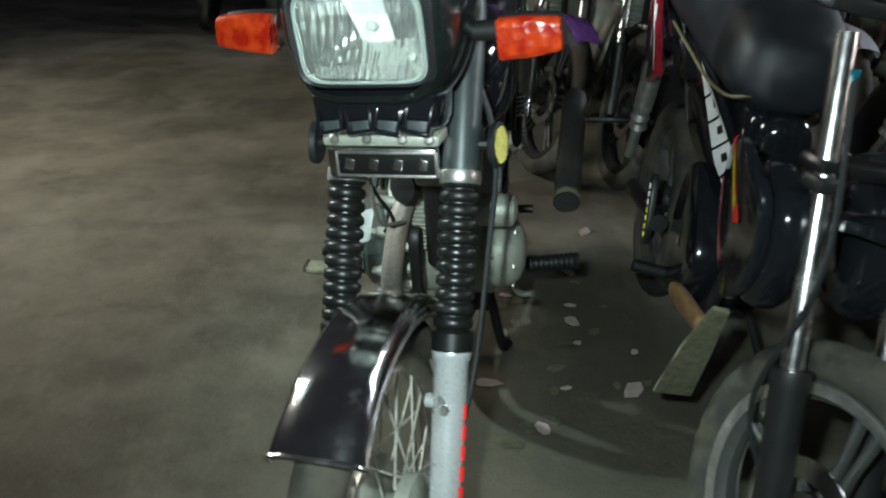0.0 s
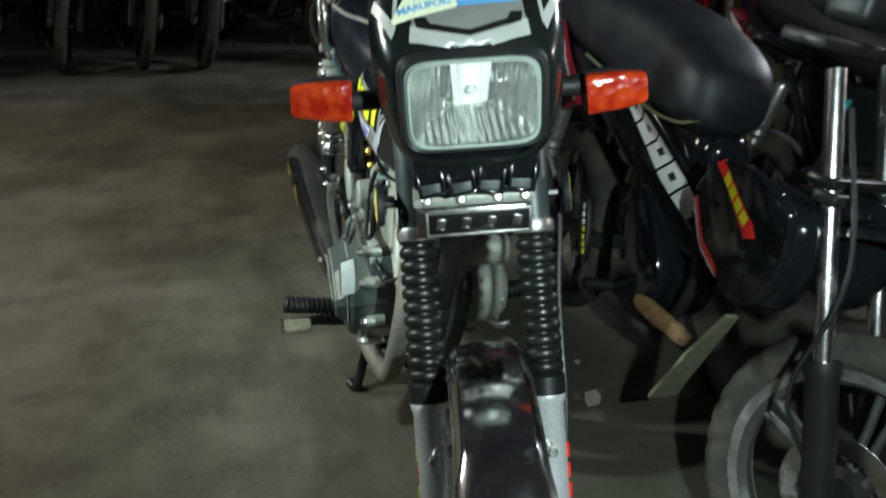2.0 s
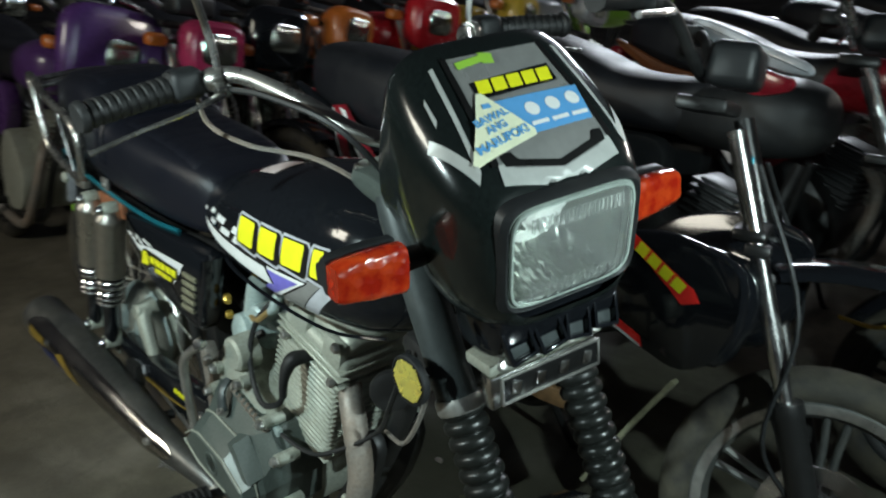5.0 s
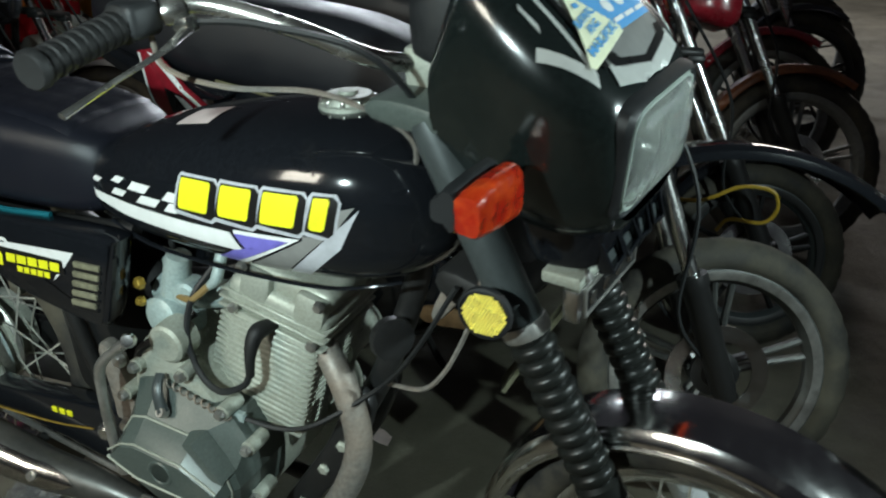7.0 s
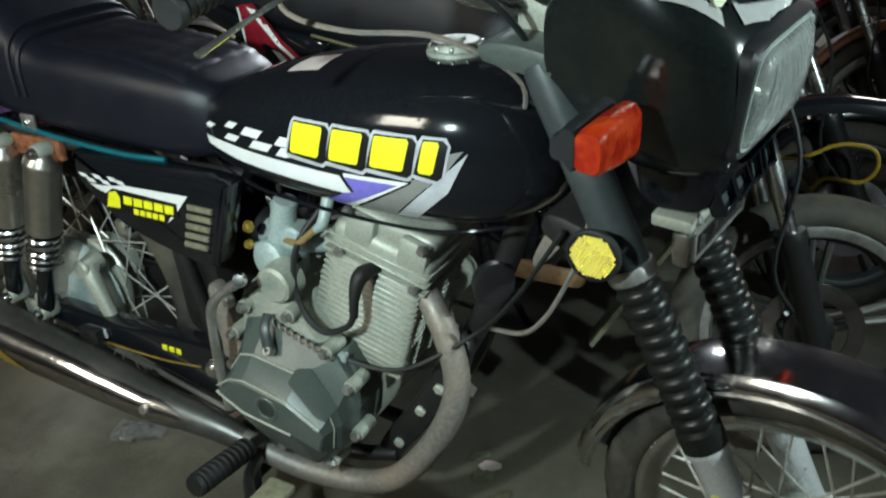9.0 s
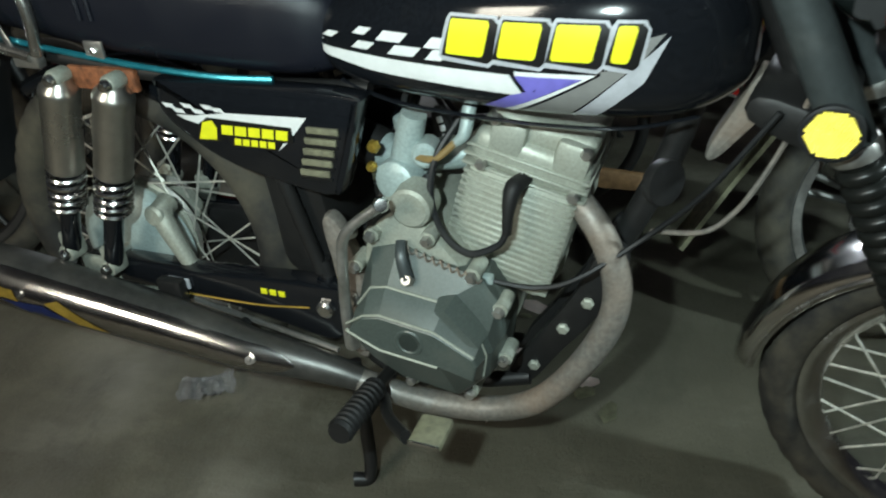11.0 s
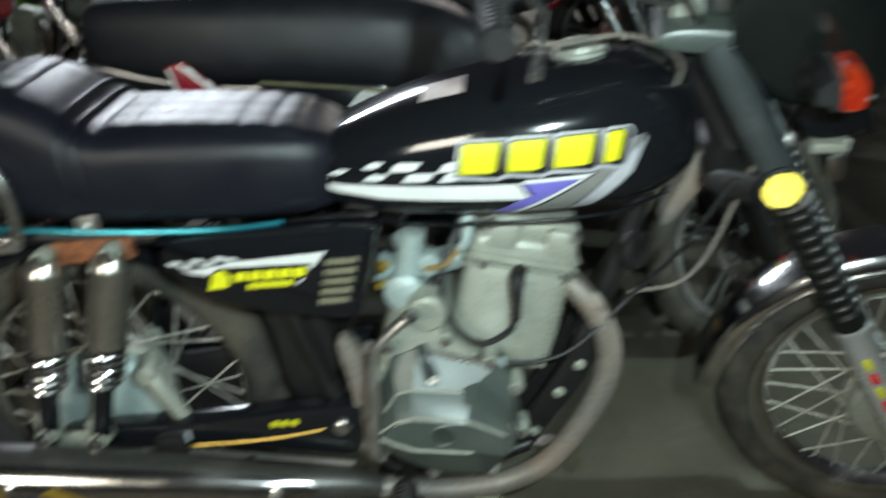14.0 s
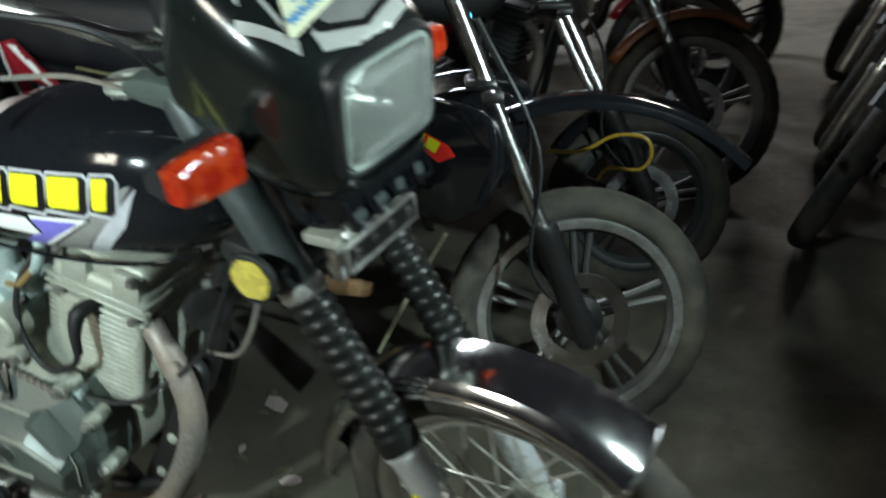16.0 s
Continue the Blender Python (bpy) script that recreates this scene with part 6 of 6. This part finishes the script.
                decal("white_edge", [[(-0.800, 0.862), (-0.793, 0.862), (-0.776, 0.780), (-0.737, 0.704), (-0.744, 0.702), (-0.783, 0.778)]], tf, *flat, WHITE, fin)
                decal("dark_field", [[(-0.735, 0.790), (-0.690, 0.775), (-0.580, 0.695), (-0.640, 0.660), (-0.700, 0.690)]], tf, *flat, INK, fin)
                decal("white_block", [[(-0.707, 0.776), (-0.684, 0.770), (-0.640, 0.735), (-0.668, 0.738)]], tf, *flat, WHITE, fin, "white block", 0.0022)
            else:
                decal("white_edge", [[(-1.015, 0.849), (-0.665, 0.660), (-0.672, 0.651), (-0.99, 0.822)]], tf, *flat, WHITE, fin)
                decal("white_block", [[(x, z), (x + 0.030, z - 0.016), (x + 0.020, z - 0.044), (x - 0.010, z - 0.030)] for x, z in ((-0.80, 0.715), (-0.76, 0.693), (-0.72, 0.672))], tf, *flat, WHITE, fin, "white blocks")
    bars_ = part("handlebar", tube([(0.02, -0.385, 1.105), (0.05, -0.27, 1.125), (0.09, -0.19, 1.125), (0.13, -0.09, 1.05), (0.135, 0, 1.035), (0.13, 0.09, 1.05), (0.09, 0.19, 1.125), (0.05, 0.27, 1.125), (0.02, 0.385, 1.105)], 0.011, 12), IRON if trail else CHROME, root, "handlebar", st)
    part("upper_clamp", box((0.155, 0, 0.985), (0.09, 0.23, 0.026), 0.008), IRON, root, m=st)
    part("lower_clamp", box((0.275 if trail else 0.255, 0, 0.775), (0.060 if trail else 0.09, 0.215 if trail else 0.23, 0.024), 0.010), INK if trail else IRON, root, m=st)
    if headlamp:
        lamp = part("headlamp", loft(hull_rings([(0.385, 0.985, 0.855, 0.085), (0.36, 1.0, 0.84, 0.10), (0.31, 1.0, 0.85, 0.10), (0.25, 0.98, 0.87, 0.07)], 4, 28, 3)), cowl_paint or paint, root, "small headlamp cowl", st @ Matrix.Translation((0.3, 0, 0.93)) @ Matrix.Diagonal((1, cowl_size, cowl_size, 1)) @ Matrix.Translation((-0.3, 0, -0.93)))
        if cowl_paint:
            part("cowl_strip", slab(rounded([(0.40, 0.985), (0.30, 1.035), (0.18, 1.075), (0.17, 1.06), (0.29, 1.012), (0.39, 0.965)], 3), -0.07, 0.07, 0.006), PEARL, lamp, "pale upper cowl strip", st)
        part("lamp_glass", loft([rr(0.384, 0.076, 0.056, 0.92, 28, 4), rr(0.394, 0.062, 0.044, 0.92, 28, 4), rr(0.398, 0.02, 0.015, 0.92, 28, 3)]), MIRROR, lamp, "headlamp glass", st)
    part("instrument_box", box((0.19, 0, 1.06), (0.09, 0.17, 0.08), 0.02, Matrix.Identity(4), 3), MATT, root, "instrument housing", st)
    part("front_fender", fender((hub_x, 0, big), big + (0.033 if not trail else 0.195), radians(46 if trail else 58), radians(150 if not trail else 120), 0.072 if trail else 0.052, 0.03), accent if not trail else BLACK, root, "front fender", st)
    if not trail:
        part("fuel_tank", loft(hull_rings([(0.13, 0.88, 0.80, 0.06), (0.09, 0.925, 0.76, 0.11), (0.0, 0.945, 0.74, 0.14), (-0.12, 0.93, 0.74, 0.135), (-0.24, 0.89, 0.75, 0.10), (-0.28, 0.86, 0.78, 0.07)], 2.8, 32, 4)), paint, root, "rounded fuel tank")
    else:
        part("seat_base", loft(hull_rings([(-0.150, 0.715, 0.60, 0.025), (-0.170, 0.735, 0.56, 0.032), (-0.25, 0.75, 0.54, 0.042), (-0.45, 0.77, 0.60, 0.068), (-0.60, 0.78, 0.66, 0.07)], 2.6, 28, 4)), BLACK, root, "glossy black body under the seat")
        part("nose_cover", loft(hull_rings([(-0.118, 0.700, 0.650, 0.025, 0.045), (-0.126, 0.722, 0.625, 0.045, 0.045), (-0.150, 0.738, 0.600, 0.055, 0.040), (-0.20, 0.735, 0.600, 0.050, 0.030)], 2.4, 26, 4)), BLACK, root, "glossy black nose cover")
        part("spine_tube", tube([(-0.30, 0, 0.58), (-0.10, 0, 0.50), (0.04, 0, 0.54), (0.09, 0, 0.60)], [0.040, 0.040, 0.030, 0.012], 16), IRON, root, "black spine frame")
    t = seat_top
    if trail:
        shape = [(-0.125, 0.835, 0.755, 0.05, 0.03), (-0.138, 0.868, 0.740, 0.080, 0.03), (-0.175, 0.900, 0.730, 0.104, 0.03), (-0.25, 0.934, 0.728, 0.114, 0.028), (-0.36, 0.962, 0.740, 0.122, 0.025), (-0.55, 0.985, 0.775, 0.130, 0.012), (-0.75, 1.005, 0.80, 0.132), (-0.95, 1.012, 0.84, 0.11), (-1.0, 0.98, 0.88, 0.08)]
    else:
        shape = [(-0.12, 0.885 + t, 0.80, 0.06), (-0.16, 0.905 + t, 0.77, 0.09), (-0.28, 0.895 + t, 0.76, 0.115), (-0.45, 0.90 + t, 0.76, 0.13), (-0.60, 0.945 + t, 0.775, 0.135), (-0.80, 0.985 + t, 0.80, 0.13), (-0.95, 0.985 + t, 0.84, 0.105), (-1.0, 0.95 + t, 0.87, 0.08)]
    part("seat", loft(hull_rings(shape, 3.0, 32, 4)), VINYL2, root, "black vinyl seat", sharp=75)
    part("rear_fender", fender((-0.80, 0, 0.305), 0.36, radians(60), radians(178), 0.07, 0.03), IRON, root, "black rear fender")
    tl = part("tail_lamp", box((-1.08, 0, 0.84), (0.06, 0.11, 0.06), 0.016, seg=3), CRIMSON, root, "red tail lamp")
    if trail:
        part("seat_welt", tube([(-0.62, -0.124, 0.808), (-0.45, -0.108, 0.778), (-0.30, -0.092, 0.752), (-0.19, -0.072, 0.748), (-0.14, -0.04, 0.765)], 0.004, 8, 5), WELT, root, "dusty tan welt under the seat")
    eng = part("engine", slab(rounded([(-0.36, 0.42), (-0.33, 0.54), (-0.25, 0.58), (-0.13, 0.47), (-0.10, 0.38), (-0.16, 0.28), (-0.31, 0.28)], 4), -0.14 if not trail else -0.085, 0.14 if not trail else 0.085, 0.02), engine, root, "dusty engine case")
    slim = 0.45 if trail else 1.0
    cy = Matrix.Translation((-0.17, 0, 0.45)) @ Matrix.Rotation(radians(16), 4, "Y")
    barrel_ = part("cylinder", box((0, 0, 0.1), (0.12, 0.11 * slim, 0.22), 0.01, cy), engine, root, "finned cylinder")
    for i in range(9):
        part("cooling_fin", box((0, 0, 0.02 + i * 0.022), (0.15, 0.14 * slim, 0.009), 0.003, cy, 1), engine, barrel_)
    bend = [(-0.08, -0.02, 0.56), (-0.03, -0.03, 0.46), (-0.06, -0.04, 0.34), (-0.16, -0.05, 0.27), (-0.36, -0.06, 0.27)] if trail else [(-0.08, -0.03, 0.60), (-0.0, -0.09, 0.52), (-0.03, -0.12, 0.36), (-0.14, -0.13, 0.23), (-0.36, -0.14, 0.24)]
    part("exhaust_pipe", tube(bend, 0.014 if trail else 0.019, 12), IRON if trail else PIPE, root, "exhaust pipe")
    if trail:
        part("muffler", tube([(-0.53, -0.312, 0.346), (-0.56, -0.312, 0.358), (-0.90, -0.300, 0.500), (-0.93, -0.298, 0.512)], [0.034, 0.035, 0.036, 0.024], 18, 5), MUFF, root, "glossy black upswept muffler")
        part("muffler_cap", lathe([(0, 0.006), (0.026, 0.006), (0.036, 0.0), (0.037, -0.012), (0, -0.012)], 22, along((-0.532, -0.312, 0.348), (0.38, 0.0, -0.16))), OLIVE, root, "mud-tan muffler end")
        part("muffler_stay", tube([(-0.84, -0.285, 0.475), (-0.80, -0.16, 0.50), (-0.74, -0.10, 0.52)], 0.008, 8), IRON, root)
        plate_ = part("frame_plate", slab(rounded([(-0.47, 0.46), (-0.43, 0.46), (-0.395, 0.33), (-0.42, 0.31), (-0.45, 0.34)], 3), -0.128, -0.112, 0.003), IRON, root, "black frame plate with a sticker strip")
        for k in range(7):
            part("sticker_block", box((0, 0, 0), (0.013, 0.003, 0.0135), 0.0008, Matrix.Translation((-0.450 + 0.0065 * k, -0.1285, 0.446 - 0.0185 * k)) @ Matrix.Rotation(radians(-19), 4, "Y")), WHITE if k < 3 else YELLOW, plate_)
    else:
        part("muffler", tube([(-0.36, -0.14, 0.24), (-0.44, -0.15, 0.27), (-0.52, -0.165, 0.30), (-0.95, -0.20, 0.39), (-0.99, -0.20, 0.40)], [0.02, 0.03, 0.045, 0.05, 0.035], 16), DULL, root, "muffler")
    part("prop_stand", tube([(-0.25, 0.10, 0.26), (-0.22, 0.20, 0.06), (-0.20, 0.235, 0.008)], 0.010, 8), IRON, root)
    if trail:
        plank = slab(rounded([(-0.135, 0.350), (-0.10, 0.356), (0.010, 0.332), (0.026, 0.318), (0.014, 0.297), (-0.03, 0.302), (-0.12, 0.318)], 3), -0.105, -0.085, 0.006)
        for v in plank.verts:
            v.co.y += 0.38 * (v.co.x + 0.12)
        part("skid_guard", plank, BROWNBOARD, root, "orange-brown guard plate")
        part("mud_plate", loft([[(0.084, -0.145, 0.214), (0.054, -0.062, 0.196), (0.046, -0.062, 0.200), (0.076, -0.145, 0.218)], [(0.170, -0.140, 0.372), (0.150, -0.078, 0.360), (0.142, -0.078, 0.364), (0.162, -0.140, 0.376)],
                                [(0.246, -0.128, 0.498), (0.238, -0.098, 0.492), (0.230, -0.098, 0.496), (0.238, -0.128, 0.502)]]), OLIVE, root, "mud-stained tan plate")
    root.matrix_world = BIKE @ at @ Matrix.Rotation(radians(lean), 4, "X")
    return root


parked("black trail motorcycle with dark cast wheels and red flashes", pose(-0.027, 0.564, 0), -5, 23, BLACK, BLACK, DARKWHEEL, 0.045, True, False, 21.0)
third = parked("black motorcycle with a pointed red panel in the row", pose(-0.04, 1.22, 0, 0, 0, 1), -6, 22, MATT, BLACK, IRON, 0.02, band=GUN, fin_panel=True, wheel_r=0.255, engine=IRON, cowl_paint=CRIMSON)
part("loose_cable", tube([(0.29, -0.165, 0.435), (0.36, -0.172, 0.436), (0.405, -0.175, 0.452), (0.455, -0.175, 0.482), (0.50, -0.175, 0.490), (0.545, -0.175, 0.480), (0.556, -0.17, 0.436), (0.525, -0.165, 0.398), (0.45, -0.16, 0.396), (0.42, -0.15, 0.36)], 0.005, 6), OCHRE, third, "loose yellow cable loop")
parked("dark motorcycle with an orange-brown fender in the row", pose(0.02, 1.90, 0, 0, 0, -2), -6, 26, CRIMSON, RUSTY, WHEEL, 0.02, engine=IRON)
parked("pale grey and red motorcycle in the row", pose(-0.10, 2.5, 0, 0, 0, 3), -7, 18, PEARL, CRIMSON, WHEEL, 0.0)
parked("black motorcycle with dark wheels in the row", pose(0.0, 3.14, 0, 0, 0, 0), -6, 24, BLACK, BLACK, IRON, 0.0)
parked("black motorcycle at the end of the row", pose(-0.05, 3.8, 0, 0, 0, -2), -6, 20, BLACK, PEARL, WHEEL, 0.0)
# the row behind, its front wheels towards the first row's tails
behind = [("purple motorcycle with chrome wheel rims in the rear row", 0.22, PURPLE, PURPLE, 20, 2.1), ("pink-red motorcycle in the rear row", 0.55, PINK, BLACK, 12, 1.2), ("black motorcycle with a grey cowl in the rear row", 0.90, BLACK, BLACK, 14, 1.5), ("orange motorcycle with a pale seat panel in the rear row", 1.22, AMBERP, PEARL, 18, 1.2),
          ("bright red motorcycle in the rear row", 1.72, REDPAINT, BLACK, 10, 1.5), ("yellow motorcycle in the rear row", 2.26, OCHRE, PEARL, 20, 1.3), ("pale grey motorcycle in the rear row", 2.85, PEARL, BLACK, 16, 1.2), ("lime-yellow motorcycle in the rear row", 3.45, GREENISH, PEARL, 14, 1.3)]
for lab, y, paint, accent, steer, wide in behind:
    parked(lab, pose(-2.17 if 0.5 < y < 0.6 else -2.30, y, 0, 0, 0, random.Random(y).uniform(-4, 4)), -6, steer, paint, accent, IRON, 0.0, cowl_size=wide)
# a dark row with its tails to the yard
dark = [("dark red motorcycle standing in the shade", -1.55, CRIMSON, BLACK, -4), ("black motorcycle in the far row", -1.12, BLACK, BLACK, 3), ("black motorcycle with a pale front strip in the far row", -0.72, MATT, BLACK, 2),
        ("black motorcycle parked slantwise in the far row", -0.12, BLACK, BLACK, 38), ("black motorcycle with black panels in the far row", 0.62, BLACK, BLACK, 6), ("black motorcycle at the far edge of the yard", -2.05, BLACK, BLACK, -3)]
for lab, y, paint, accent, turn in dark:
    parked(lab, pose(-4.92, y, 0, 0, 0, turn), -7, 10, paint, accent, WHEEL if turn > 20 else IRON, 0.0, engine=IRON, cowl_paint=MATT if y == -0.72 else None)
for i, y in enumerate((-2.4, -1.75, -1.2, -0.6, 0.1, 0.8)):
    parked("black motorcycle in the last dark row", pose(-6.5 - 0.1 * (i % 2), y, 0, 0, 0, 4 - 3 * (i % 3)), -7, 8, BLACK, BLACK, IRON, 0.0, engine=IRON)
# bikes across the yard, facing this row
across = [("black motorcycle across the yard with a pale badge plate", 1.371, 1.953, 217, 38, -10), ("dark motorcycle with orange reflectors across the yard", 1.42, 2.782, 220, 36, -9), ("black motorcycle with chrome forks across the yard", 1.516, 3.61, 215, 30, -8)]
for lab, x, y, turn, steer, lean in across:
    ob = parked(lab, pose(x, y, 0, 0, 0, turn), lean, steer, BLACK, GUN, IRON, 0.0, engine=IRON, slider=DULL)
    turned = bar_turn(steer)
    plate = part("badge_plate", box((0.350, 0, 0.745), (0.012, 0.165, 0.042), 0.004), CHROME, ob, "pale badge plate", turned)
    part("badge_face", box((0.3565, 0, 0.745), (0.004, 0.125, 0.026), 0.002), INK, plate, m=turned)
    for k in range(4):
        part("badge_block", box((0.359, -0.042 + 0.028 * k, 0.745), (0.003, 0.016, 0.016), 0.001), DULL, plate, m=turned)
    for s in (-1, 1):
        part("fork_reflector", box((0.345, s * 0.112, 0.60), (0.040, 0.014, 0.045), 0.005), AMBERP, ob, "orange fork reflector", turned)


# ---------------------------------------------------------------- litter
def film_bag():
    bm = bmesh.new()
    bmesh.ops.create_grid(bm, x_segments=22, y_segments=14, size=0.5, matrix=Matrix.Diagonal((0.12, 0.075, 1, 1)))
    for v in bm.verts:
        p = v.co * 38
        v.co.z = 0.012 + 0.020 * abs(noise.noise(p)) + 0.012 * noise.noise(p * 2.3)
        v.co.x += 0.012 * noise.noise(p + Vector((5, 0, 0)))
        v.co.y += 0.012 * noise.noise(p + Vector((0, 9, 0)))
    bmesh.ops.solidify(bm, geom=bm.faces[:], thickness=0.0008)
    ob = part("plastic_bag", bm, BAGFILM, None, "crumpled clear plastic bag on the concrete", sharp=25)
    return tagged(ob, category="plastic bag")


film_bag().matrix_world = pose(0.10, 2.26, 0.006, 0, 0, 115)
scrap_rng = random.Random(7)
# the last eight pieces stand for pale worn spots in the concrete
worn = [(0.45, 1.88), (0.54, 1.78), (0.51, 2.02), (0.32, 1.71), (0.14, 1.65), (0.17, 1.42), (0.46, 1.63), (0.44, 2.25)]
for i in range(34):
    x, y = worn[i - 26] if i > 25 else (scrap_rng.uniform(0.20, 0.60), scrap_rng.uniform(1.45, 2.6))
    n = scrap_rng.randint(5, 7)
    r = scrap_rng.uniform(0.016, 0.040)
    bm = bmesh.new()
    bm.faces.new([bm.verts.new((r * scrap_rng.uniform(0.6, 1.2) * math.cos(2 * math.pi * k / n), 0.6 * r * scrap_rng.uniform(0.6, 1.2) * math.sin(2 * math.pi * k / n), 0)) for k in range(n)])
    bmesh.ops.solidify(bm, geom=bm.faces[:], thickness=0.0006)
    ob = tagged(part("scrap_or_worn_spot", bm, OLIVE if i % 3 else PAPER, None, "flat trodden scrap or pale worn spot on the concrete"), category="litter", group="trodden scraps")
    ob.matrix_world = pose(x, y, 0.006, scrap_rng.uniform(-2, 2), scrap_rng.uniform(-2, 2), scrap_rng.uniform(0, 180))
